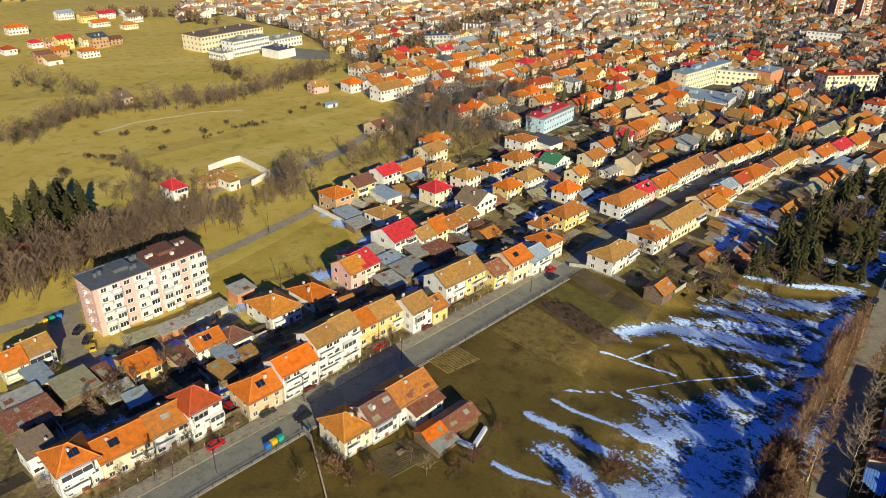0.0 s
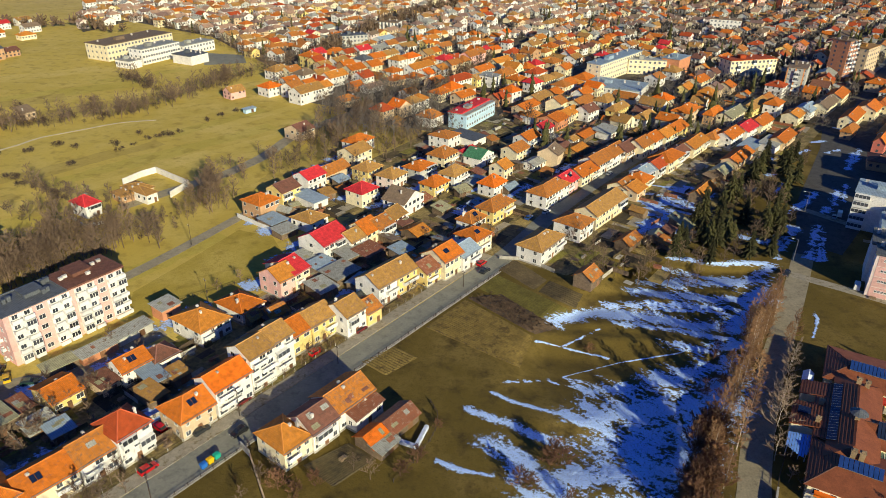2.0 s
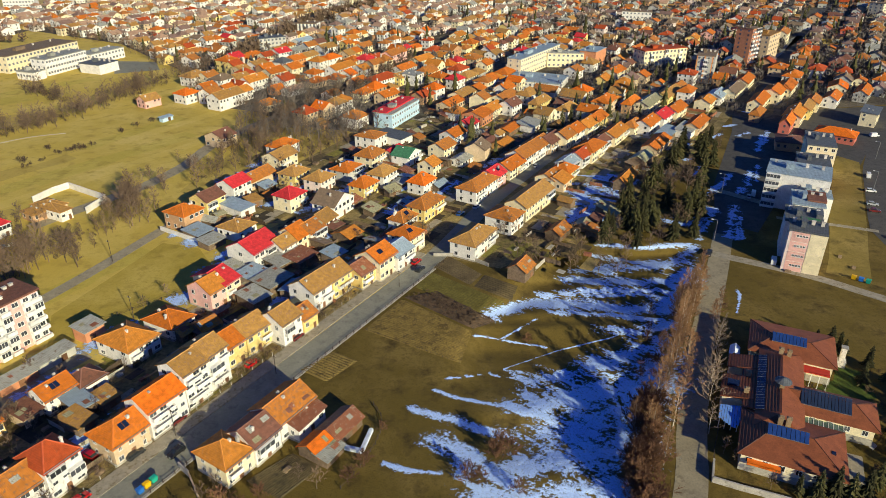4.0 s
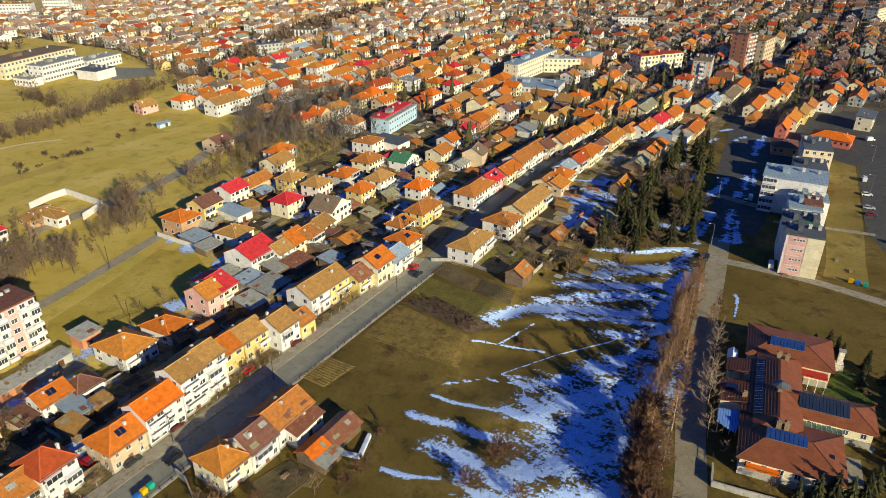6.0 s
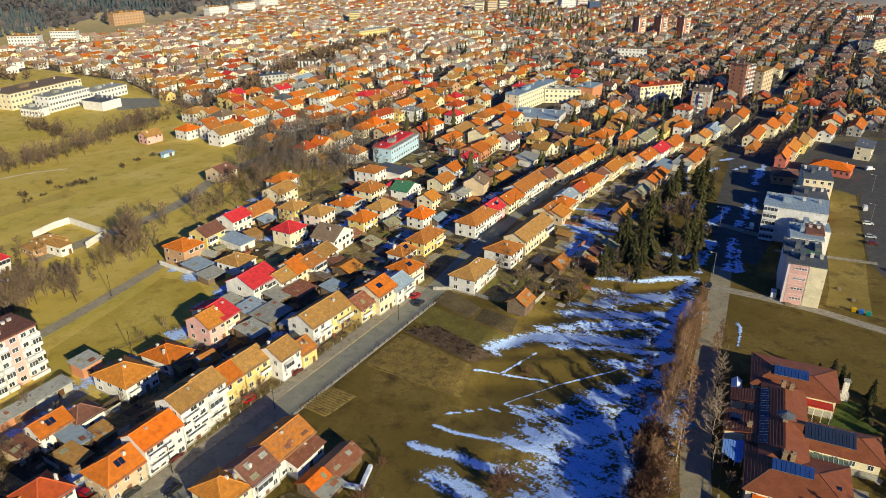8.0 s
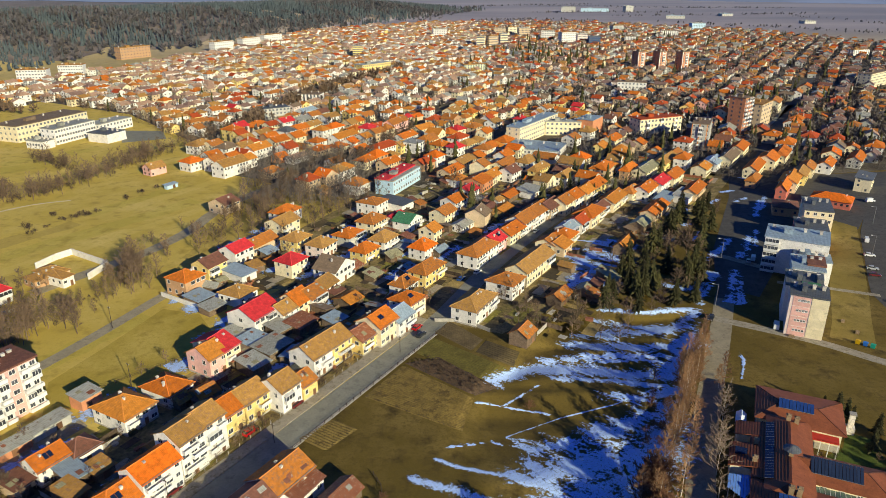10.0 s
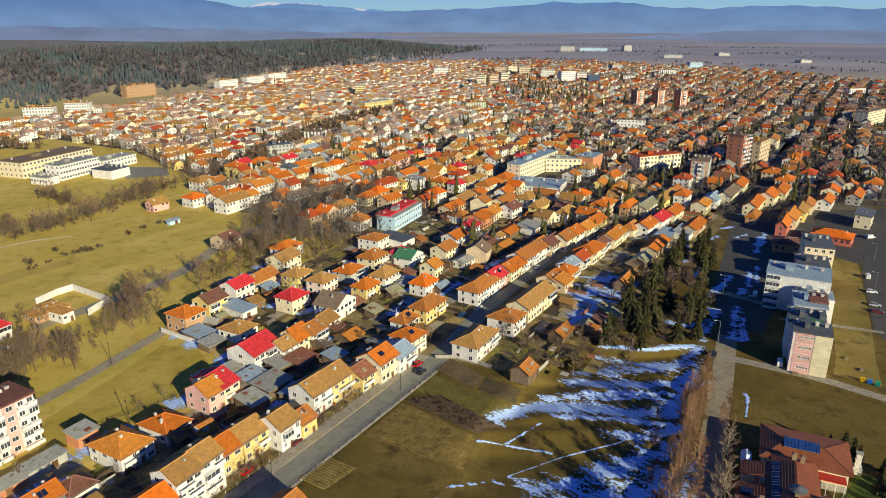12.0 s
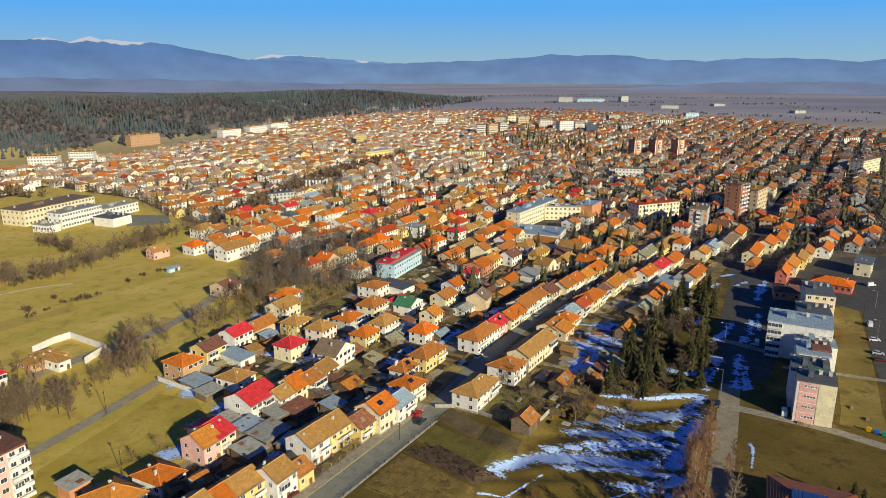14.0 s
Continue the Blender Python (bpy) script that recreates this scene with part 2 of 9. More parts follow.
def grass_ground(name, c_low, c_high, c_straw, c_dark):
    m, n, l, bsdf = nodes_of(name)
    co = n.new("ShaderNodeTexCoord")
    prev = None
    for scale, detail, low, high, c1, c2 in (
        (0.010, 4, 0.40, 0.62, c_low, c_high),
        (0.045, 5, 0.45, 0.65, None, c_straw),
        (0.16, 6, 0.52, 0.68, None, c_dark),
        (0.7, 5, 0.50, 0.75, None, c_high),
        (2.6, 4, 0.56, 0.74, None, c_dark),
        (4.1, 3, 0.60, 0.78, None, c_straw),
    ):
        tex = n.new("ShaderNodeTexNoise")
        tex.inputs["Scale"].default_value, tex.inputs["Detail"].default_value, tex.inputs["Roughness"].default_value = scale, detail, 0.62
        l.new(co.outputs["Object"], tex.inputs["Vector"])
        edge = n.new("ShaderNodeMapRange")
        edge.inputs[1].default_value, edge.inputs[2].default_value = low, high
        l.new(tex.outputs[0], edge.inputs[0])
        mix = n.new("ShaderNodeMix")
        mix.data_type = "RGBA"
        l.new(edge.outputs[0], mix.inputs[0])
        if prev is None:
            mix.inputs[6].default_value = (*c1, 1)
        else:
            l.new(prev, mix.inputs[6])
        mix.inputs[7].default_value = (*c2, 1)
        prev = mix.outputs[2]
    # the wide ploughland behind the town pales to mauve: haze painted into its colour
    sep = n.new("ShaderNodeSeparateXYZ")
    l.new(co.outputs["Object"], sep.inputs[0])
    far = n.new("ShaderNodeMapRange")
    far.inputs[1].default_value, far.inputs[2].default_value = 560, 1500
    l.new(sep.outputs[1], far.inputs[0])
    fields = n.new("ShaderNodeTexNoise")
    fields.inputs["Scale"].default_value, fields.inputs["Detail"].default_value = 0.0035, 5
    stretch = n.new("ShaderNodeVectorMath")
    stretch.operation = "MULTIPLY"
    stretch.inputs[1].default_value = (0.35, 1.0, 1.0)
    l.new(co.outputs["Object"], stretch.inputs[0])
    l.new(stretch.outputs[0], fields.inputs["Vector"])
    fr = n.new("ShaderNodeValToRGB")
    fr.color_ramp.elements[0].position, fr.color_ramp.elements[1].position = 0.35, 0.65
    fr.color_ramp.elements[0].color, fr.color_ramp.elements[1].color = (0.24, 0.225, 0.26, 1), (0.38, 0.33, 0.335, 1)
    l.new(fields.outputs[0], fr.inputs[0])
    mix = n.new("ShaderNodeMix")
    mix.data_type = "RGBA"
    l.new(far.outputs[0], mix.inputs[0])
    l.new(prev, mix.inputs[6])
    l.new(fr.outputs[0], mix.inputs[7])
    l.new(mix.outputs[2], bsdf.inputs["Base Color"])
    bsdf.inputs["Roughness"].default_value, bsdf.inputs["Specular IOR Level"].default_value = 0.95, 0.15
    bump, bt = n.new("ShaderNodeBump"), n.new("ShaderNodeTexNoise")
    bt.inputs["Scale"].default_value, bt.inputs["Detail"].default_value = 1.7, 6
    bt.inputs["Roughness"].default_value = 0.65
    l.new(co.outputs["Object"], bt.inputs["Vector"])
    bump.inputs["Strength"].default_value, bump.inputs["Distance"].default_value = 0.8, 0.2
    l.new(bt.outputs[0], bump.inputs["Height"])
    l.new(bump.outputs[0], bsdf.inputs["Normal"])
    return m


grass = grass_ground("dry_winter_grass", (0.61, 0.448, 0.092), (0.52, 0.38, 0.075), (0.63, 0.475, 0.13), (0.40, 0.287, 0.062))
# Terrace grass with the banks' weak, grazing light put in as darker colour.
shade_grass = grass_ground("shade_dark_grass", (0.150, 0.106, 0.024), (0.115, 0.081, 0.019), (0.20, 0.142, 0.040), (0.068, 0.048, 0.017))
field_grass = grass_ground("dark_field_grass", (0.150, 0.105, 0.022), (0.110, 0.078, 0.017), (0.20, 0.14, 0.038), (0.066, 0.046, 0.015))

# ---- building helpers ----
ANG = 59.0  # the town's streets run this way
UX, UY = math.cos(radians(ANG)), math.sin(radians(ANG))


def uv_to_xy(u, v):
    return u * UX - v * UY, u * UY + v * UX


def xy_to_uv(x, y):
    return x * UX + y * UY, -x * UY + y * UX


def part(name, bm, material, parent, label=""):
    me = bpy.data.meshes.new(name)
    bm.to_mesh(me)
    bm.free()
    return part_of(name, me, material, parent, label)


def part_of(name, me, material, parent, label="", at=None):
    if material and not me.materials:
        me.materials.append(material)
    ob = new(name, me)
    if parent is not None:
        ob.parent = parent
    if at is not None:
        ob.matrix_basis = at
    return tagged(ob, label)


def mesh(name, verts, faces, material=None):
    me = bpy.data.meshes.new(name)
    me.from_pydata([tuple(v) for v in verts], [], faces)
    if material:
        me.materials.append(material)
    return me


def thing(name, m, label, category, group="", kind=""):
    ob = new(name)
    ob.empty_display_size = 0.5
    ob.matrix_basis = m
    return tagged(ob, label, category, group, kind)


def box(bm, x0, y0, z0, x1, y1, z1, bevel=0.0):
    v = [bm.verts.new(p) for p in ((x0, y0, z0), (x1, y0, z0), (x1, y1, z0), (x0, y1, z0), (x0, y0, z1), (x1, y0, z1), (x1, y1, z1), (x0, y1, z1))]
    f = [bm.faces.new([v[i] for i in q]) for q in ((3, 2, 1, 0), (4, 5, 6, 7), (0, 1, 5, 4), (1, 2, 6, 5), (2, 3, 7, 6), (3, 0, 4, 7))]
    if bevel:
        edges = list({e for q in f for e in q.edges})
        bmesh.ops.bevel(bm, geom=edges, offset=bevel, segments=1, affect="EDGES")
    return v


def boxes(*rows):
    bm = bmesh.new()
    for r in rows:
        box(bm, *r)
    return bm


def slab(top, faces, rim, th):
    """A closed sheet of thickness th from its upper points, faces and rim."""
    n = len(top)
    verts = [tuple(p) for p in top] + [(x, y, z - th) for x, y, z in top]
    fs = [list(f) for f in faces] + [[i + n for i in reversed(f)] for f in faces]
    for a, b in zip(rim, rim[1:] + rim[:1]):
        fs.append([b, a, a + n, b + n])
    return verts, fs


def roof_shape(kind, L, D, h, rise, ov=0.6, th=0.16):
    l, d = L / 2 + ov * 0.7, D / 2 + ov
    hr = h + th + rise
    if kind in ("gable", "hip", "half"):
        he = h + th - rise * ov / (D / 2)
        a = 0.0 if kind == "gable" else 1.0
        rl, rr = (l, l) if kind == "gable" else (max(l - d, 0.35), max(l - d, 0.35)) if kind == "hip" else (max(l - d, 0.4), l)
        top = [(-l, -d, he), (l, -d, he), (l, d, he), (-l, d, he), (-rl, 0, hr), (rr, 0, hr)]
        faces = [(0, 1, 5, 4), (2, 3, 4, 5)]
        rim = [0]
        rim += [1] + ([] if kind == "hip" else [5]) + [2, 3]
        if kind == "hip":
            faces += [(1, 2, 5), (3, 0, 4)]
        elif kind == "half":
            faces += [(3, 0, 4)]
        else:
            rim.append(4)
        return slab(top, faces, rim, th)
    if kind == "cross":
        he = h + th - rise * ov / (L / 2)
        top = [(-l, -d, he), (0, -d, hr), (l, -d, he), (l, d, he), (0, d, hr), (-l, d, he)]
        return slab(top, [(0, 1, 4, 5), (1, 2, 3, 4)], [0, 1, 2, 3, 4, 5], th)
    s = rise / D
    top = [(-l, -d, h + th - s * ov), (l, -d, h + th - s * ov), (l, d, h + th + rise + s * ov), (-l, d, h + th + rise + s * ov)]
    return slab(top, [(0, 1, 2, 3)], [0, 1, 2, 3], th)


def wall_shape(kind, L, D, h, rise):
    l, d = L / 2, D / 2
    if kind in ("hip", "flat"):
        prof, axis = [(-d, 0), (d, 0), (d, h), (-d, h)], "x"
    elif kind in ("gable", "half"):
        prof, axis = [(-d, 0), (d, 0), (d, h), (0, h + rise), (-d, h)], "x"
    elif kind == "cross":
        prof, axis = [(-l, 0), (l, 0), (l, h), (0, h + rise), (-l, h)], "y"
    else:
        prof, axis = [(-d, 0), (d, 0), (d, h + rise), (-d, h)], "x"
    n = len(prof)
    if axis == "x":
        rl = l
        verts = [(-rl, y, z) for y, z in prof] + [(rl, y, z) for y, z in prof]
        if kind == "half":
            verts[3] = (-l, 0, h)
    else:
        verts = [(x, d, z) for x, z in prof] + [(x, -d, z) for x, z in prof]
    faces = [list(range(n))[::-1], list(range(n, 2 * n))]
    faces += [[i, (i + 1) % n, (i + 1) % n + n, i + n] for i in range(n)]
    return verts, faces


made_meshes = {}


def window_meshes(w, h):
    """The frame and the pane of a window, which faces -y."""
    key = ("window", round(w, 2), round(h, 2))
    if key not in made_meshes:
        bm = bmesh.new()
        t = 0.09
        for r in ((-w / 2, -0.05, -h / 2, -w / 2 + t, 0.03, h / 2), (w / 2 - t, -0.05, -h / 2, w / 2, 0.03, h / 2),
                  (-w / 2, -0.05, h / 2 - t, w / 2, 0.03, h / 2), (-w / 2 - 0.06, -0.12, -h / 2 - 0.05, w / 2 + 0.06, 0.03, -h / 2 + t), (-0.035, -0.04, -h / 2, 0.035, 0.03, h / 2)):
            box(bm, *r)
        fr = bpy.data.meshes.new("window")
        bm.to_mesh(fr)
        bm.free()
        fr.materials.append(white_paint)
        bm = boxes((-w / 2 + 0.04, -0.022, -h / 2 + 0.04, w / 2 - 0.04, 0.02, h / 2 - 0.04))
        pa = bpy.data.meshes.new("pane")
        bm.to_mesh(pa)
        bm.free()
        pa.materials.append(glass)
        made_meshes[key] = fr, pa
    return made_meshes[key]


def plain_window(w, h, far=False):
    """Frame and pane in one mesh, for windows seen from afar."""
    key = ("plain", round(w, 2), round(h, 2), far)
    if key not in made_meshes:
        bm = boxes((-w / 2, -0.05, -h / 2, -w / 2 + 0.09, 0.03, h / 2), (w / 2 - 0.09, -0.05, -h / 2, w / 2, 0.03, h / 2), (-w / 2, -0.05, h / 2 - 0.09, w / 2, 0.03, h / 2), (-w / 2, -0.1, -h / 2 - 0.05, w / 2, 0.03, -h / 2 + 0.08))
        n = len(bm.faces)
        box(bm, -w / 2 + 0.05, -0.02, -h / 2 + 0.05, w / 2 - 0.05, 0.02, h / 2 - 0.05)
        bm.faces.ensure_lookup_table()
        for f in bm.faces[n:]:
            f.material_index = 1
        me = bpy.data.meshes.new("window")
        bm.to_mesh(me)
        bm.free()
        me.materials.append(white_paint)
        me.materials.append(far_glass if far else glass)
        made_meshes[key] = me
    return made_meshes[key]


def put_window(parent, w, h, x, y, z, turn, close=True, far=False):
    if close:
        fr, pa = window_meshes(w, h)
        a = part_of("window", fr, None, parent, at=pose(x, y, z, 0, 0, turn))
        part_of("pane", pa, None, a)
    else:
        part_of("window", plain_window(w, h, far), None, parent, at=pose(x, y, z, 0, 0, turn))


def one(key, name, rows, material):
    if key not in made_meshes:
        bm = boxes(*rows)
        me = bpy.data.meshes.new(name)
        bm.to_mesh(me)
        bm.free()
        me.materials.append(material)
        made_meshes[key] = me
    return made_meshes[key]


WORDS = {"white": "white rendered", "cream": "cream rendered", "yellow": "yellow rendered", "beige": "beige rendered", "pink": "pink rendered", "pinkwhite": "pale pink rendered",
         "greywall": "grey rendered", "brickwall": "bare brown brick", "terracotta": "terracotta block", "redwall": "dark red rendered", "greenwhite": "pale green rendered",
         "blue": "light blue", "orangewall": "orange rendered", "bluewall": "dark blue", "wood": "weathered board"}
RWORDS = {"orange": "orange tiled", "bright": "bright new orange tiled", "amber": "amber tiled", "tan": "faded tan tiled", "old": "old mottled orange tiled", "brick": "dark orange tiled",
          "brown": "dark brown", "red": "crimson red", "taupe": "grey brown tiled", "faded": "haze-muted tiled", "dusky": "dusky brown tiled", "green": "green", "rust": "rusty sheet", "greysheet": "grey corrugated sheet",
          "bluegrey": "blue grey sheet", "moss": "moss stained sheet", "slate": "dark grey felt"}
RKIND = {"gable": "gabled", "hip": "hipped", "half": "half-hipped", "cross": "gabled", "shed": "lean-to", "flat": "flat"}
footprints = []


def cap_bar(p, q, w, up, vs, fs):
    """A low ridge of tiles from p to q, as points and faces."""
    side = (q - p).cross(Vector((0, 0, 1))).normalized() * w
    b = len(vs)
    for c in (p, q):
        vs += [(c + side - Vector((0, 0, 0.06)))[:], (c + Vector((0, 0, up)))[:], (c - side - Vector((0, 0, 0.06)))[:]]
    fs += [(b, b + 1, b + 4, b + 3), (b + 1, b + 2, b + 5, b + 4), (b, b + 2, b + 1), (b + 3, b + 4, b + 5)]


def house(x, y, ang, L, D, h, roof, rise, wall, rc, st, balc=0, sol=0, group="", fine=True):
    """One building: its front faces -y of its own frame, L along the front, D deep, h to the eaves."""
    rnd = random.Random(round(x * 7 + y * 13))
    shed = wall == "wood" or h < 4 and roof == "shed"
    name = "shed" if shed else "house"
    label = f"{WORDS[wall]} {'shed' if shed else ('one', 'two', 'three', 'four')[st - 1] + '-storey house'} with {RKIND[roof]} {RWORDS[rc]} roof"
    root = thing(name, pose(x, y, 0, 0, 0, ang), label, name, group)
    footprints.append((x, y, max(L, D) / 2))
    vs, fs = wall_shape(roof, L, D, h, rise)
    part_of("wall", mesh("wall", vs, fs, wall_mat[wall]), None, root)
    vs, fs = roof_shape(roof, L, D, h, rise)
    r = part_of("roof", mesh("roof", vs, fs, roof_mat[rc]), None, root)
    if roof in ("gable", "hip", "half") and h > 3.5:
        ov, hr = 0.6, h + rise + 0.16
        l, d, he = L / 2 + ov * 0.7, D / 2 + ov, h + 0.16 - rise * ov / (D / 2)
        rl = l if roof == "gable" else max(l - d, 0.35 if roof == "hip" else 0.4)
        rr = l if roof != "hip" else rl
        lines = [((-rl, 0, hr), (rr, 0, hr))]
        if roof != "gable":
            lines += [((-l, -d, he), (-rl, 0, hr)), ((-l, d, he), (-rl, 0, hr))]
        if roof == "hip":
            lines += [((l, -d, he), (rr, 0, hr)), ((l, d, he), (rr, 0, hr))]
        vs, fs = [], []
        for p, q in lines:
            cap_bar(Vector(p), Vector(q), 0.16, 0.09, vs, fs)
        part_of("ridge", mesh("ridge", vs, fs, ridge_mat[rc]), None, r)
    if not shed:
        for k in range(1 + (rnd.random() < 0.45)):
            cx, cy = rnd.uniform(-0.35, 0.35) * L, rnd.choice((-1, 1)) * rnd.uniform(0.08, 0.22) * D
            if roof == "cross":
                cx = math.copysign(min(abs(cx), 0.2 * L), cx)
            size = rnd.choice((0.45, 0.6))
            me = one(("chimney", size), "chimney", ((-size / 2, -0.28, -2.6, size / 2, 0.28, 0.0), (-size / 2 - 0.08, -0.36, 0.0, size / 2 + 0.08, 0.36, 0.12), (-size / 2 + 0.08, -0.2, 0.12, size / 2 - 0.08, 0.2, 0.3)), chimney_mat)
            part_of("chimney", me, None, root, at=pose(cx, cy, h + max(rise, 1) - 0.25 + 0.2 * k))
    if math.hypot(x, y) < 250 and (shed or rc in ("old", "brown", "rust")) and roof in ("shed", "gable"):
        for k in range(rnd.choice((1, 2, 2, 3))):  # sheets laid over worn places of the roof
            pw, pd = rnd.choice((0.9, 1.3, 1.9)), rnd.choice((0.8, 1.2, 1.6))
            if pd > D * 0.4 or pw > L * 0.5:
                continue
            kind = rnd.choice([q for q in ("rust", "greysheet", "moss", "brown") if q != rc])
            me = one(("patch", kind, pw, pd), "roof_patch", ((-pw / 2, -pd / 2, 0.0, pw / 2, pd / 2, 0.05),), roof_mat[kind])
            px = rnd.uniform(-0.5, 0.5) * (L - pw)
            if roof == "shed":
                py, slope = rnd.uniform(-0.5, 0.5) * (D - pd), rise / D
                pz = h + 0.17 + rise * (py + D / 2) / D
            else:
                py, slope = -rnd.uniform(pd / 2 + 0.1, D / 2 - pd / 2), rise / (D / 2)
                pz = h + 0.17 + rise * (1 + py / (D / 2))
            part_of("roof_patch", me, None, r, at=pose(px, py, pz, math.degrees(math.atan(slope)), 0, 0))
    if shed:
        me = one("shed_door", "door", ((-0.8, -0.05, 0.0, 0.8, 0.03, 1.9), (-0.8, -0.08, 0.5, 0.8, 0.0, 0.62)), door_mat)
        part_of("door", me, None, root, at=pose(rnd.uniform(-0.25, 0.25) * L, -D / 2, 0))
        return root
    close = fine and math.hypot(x, y) < 215
    lev = h / st
    ww, wh = rnd.choice((1.25, 1.5, 1.8)), min(1.4, lev * 0.5)
    n = max(1, int(L / 2.3))
    m = max(1, int(D / 3.3))
    if math.hypot(x, y) > 345:  # too small to tell apart: one part for all
        rows = []
        for s in range(st):
            z = lev * (s + 0.56)
            rows += [((k + 0.5) / n * L - L / 2 - 0.55, -D / 2 - 0.04, z - 0.6, (k + 0.5) / n * L - L / 2 + 0.55, -D / 2 + 0.04, z + 0.6) for k in range(n) if rnd.random() < 0.85]
            rows += [(-L / 2 - 0.04, (k + 0.5) / m * D - D / 2 - 0.5, z - 0.6, -L / 2 + 0.04, (k + 0.5) / m * D - D / 2 + 0.5, z + 0.6) for k in range(m) if rnd.random() < 0.85]
        tagged(part("window_band", boxes(*rows), glass, root), kind="stuff")
        return root
    for s in range(st):
        z = lev * (s + 0.56)
        for k in range(n):
            px = (k + 0.5) / n * L - L / 2
            if s == 0 and k == n // 2 or rnd.random() < 0.1:
                continue
            put_window(root, min(ww * rnd.choice((0.65, 1.0, 1.0, 1.25)), L / n * 0.86), wh * rnd.choice((1.0, 1.0, 0.8)), px + rnd.uniform(-0.15, 0.15), -D / 2, z, 0, close)
        for k in range(m):
            if rnd.random() < 0.8:
                py = (k + 0.5) / m * D - D / 2
                put_window(root, ww * 0.85, wh, -L / 2, py, z, -90, close)
                if close:
                    put_window(root, ww * 0.85, wh, L / 2, py, z, 90)
    if close:
        part_of("plinth", mesh("plinth", *slab([(-L / 2 - 0.06, -D / 2 - 0.06, 0.55), (L / 2 + 0.06, -D / 2 - 0.06, 0.55), (L / 2 + 0.06, D / 2 + 0.06, 0.55), (-L / 2 - 0.06, D / 2 + 0.06, 0.55)], [(0, 1, 2, 3)], [0, 1, 2, 3], 0.55), concrete), None, root)
        part_of("gutter", mesh("gutter", *slab([(-L / 2 - 0.3, -D / 2 - 0.56, h + 0.02), (L / 2 + 0.3, -D / 2 - 0.56, h + 0.02), (L / 2 + 0.3, -D / 2 - 0.42, h + 0.02), (-L / 2 - 0.3, -D / 2 - 0.42, h + 0.02)], [(0, 1, 2, 3)], [0, 1, 2, 3], 0.12), metal_grey), None, root)
    me = one("house_door", "door", ((-0.55, -0.06, 0.0, 0.55, 0.03, 2.1), (-0.4, -0.09, 0.2, 0.4, 0.0, 0.9), (-0.4, -0.09, 1.1, 0.4, 0.0, 1.95)), door_mat)
    part_of("door", me, None, root, at=pose((n // 2 + 0.5) / n * L - L / 2, -D / 2, 0))
    if (balc or rnd.random() < 0.55) and st > 1:
        for s in range(1, st):
            w = min(L * rnd.choice((0.45, 0.6, 0.75)), 6.5)
            px = rnd.choice((-1, 1)) * (L / 2 - w / 2 - 0.3)
            z = lev * s
            me = one(("balcony", round(w, 1)), "balcony", ((-w / 2, -1.15, -0.1, w / 2, 0, 0.08), (-w / 2, -1.15, 0.08, w / 2, -1.05, 0.95), (-w / 2, -1.05, 0.08, -w / 2 + 0.08, 0, 0.95), (w / 2 - 0.08, -1.05, 0.08, w / 2, 0, 0.95)), white_paint)
            b = part_of("balcony", me, None, root, "rendered balcony", at=pose(px, -D / 2, z))
            if rnd.random() < 0.4:  # glazed in as a veranda
                part_of("glazing", one(("veranda", round(w, 1)), "glazing", ((-w / 2 + 0.1, -1.12, 0.95, w / 2 - 0.1, -1.06, 2.2),), glass), None, b)
                part_of("glazing_frame", one(("veranda_frame", round(w, 1)), "glazing_frame", ((-w / 2, -1.17, 2.2, w / 2, 0, 2.35), (-w / 2, -1.17, 0.95, -w / 2 + 0.1, -1.05, 2.2), (w / 2 - 0.1, -1.17, 0.95, w / 2, -1.05, 2.2), (-w / 6 - 0.04, -1.17, 0.95, -w / 6 + 0.04, -1.05, 2.2), (w / 6 - 0.04, -1.17, 0.95, w / 6 + 0.04, -1.05, 2.2)), white_paint), None, b)
    if sol and roof in ("gable", "half", "hip"):
        slope = math.degrees(math.atan2(rise, D / 2))
        me = one("solar", "solar_panel", ((-1.0, -0.8, 0.0, -0.05, 0.8, 0.09), (0.05, -0.8, 0.0, 1.0, 0.8, 0.09)), solar_mat)
        part_of("solar_panel", me, None, root, "dark blue solar water panel", at=pose(rnd.uniform(-0.15, 0.15) * L, -D * 0.24, h + 0.25 + rise * 0.52, slope))
    return root

# ---- ground, far hills and mountains ----
def soft(a, b, x):
    t = np.clip((x - a) / (b - a), 0, 1)
    return t * t * (3 - 2 * t)


def value_noise(x, y, seed=0):
    xi, yi = np.floor(x), np.floor(y)
    fx, fy = x - xi, y - yi
    fx, fy = fx * fx * (3 - 2 * fx), fy * fy * (3 - 2 * fy)

    def rand(a, b):
        v = np.sin(a * 127.1 + b * 311.7 + seed * 74.7) * 43758.5453
        return v - np.floor(v)

    top = rand(xi, yi) * (1 - fx) + rand(xi + 1, yi) * fx
    low = rand(xi, yi + 1) * (1 - fx) + rand(xi + 1, yi + 1) * fx
    return top * (1 - fy) + low * fy


def fbm(x, y, octaves=4, seed=0):
    total, amp, norm = 0, 1, 0
    for o in range(octaves):
        total, norm = total + amp * value_noise(x * 2**o, y * 2**o, seed + o), norm + amp
        amp *= 0.5
    return total / norm


HX, HY, HDX, HDY = -560, 740, 0.411, 0.912  # foot of the wooded bluff


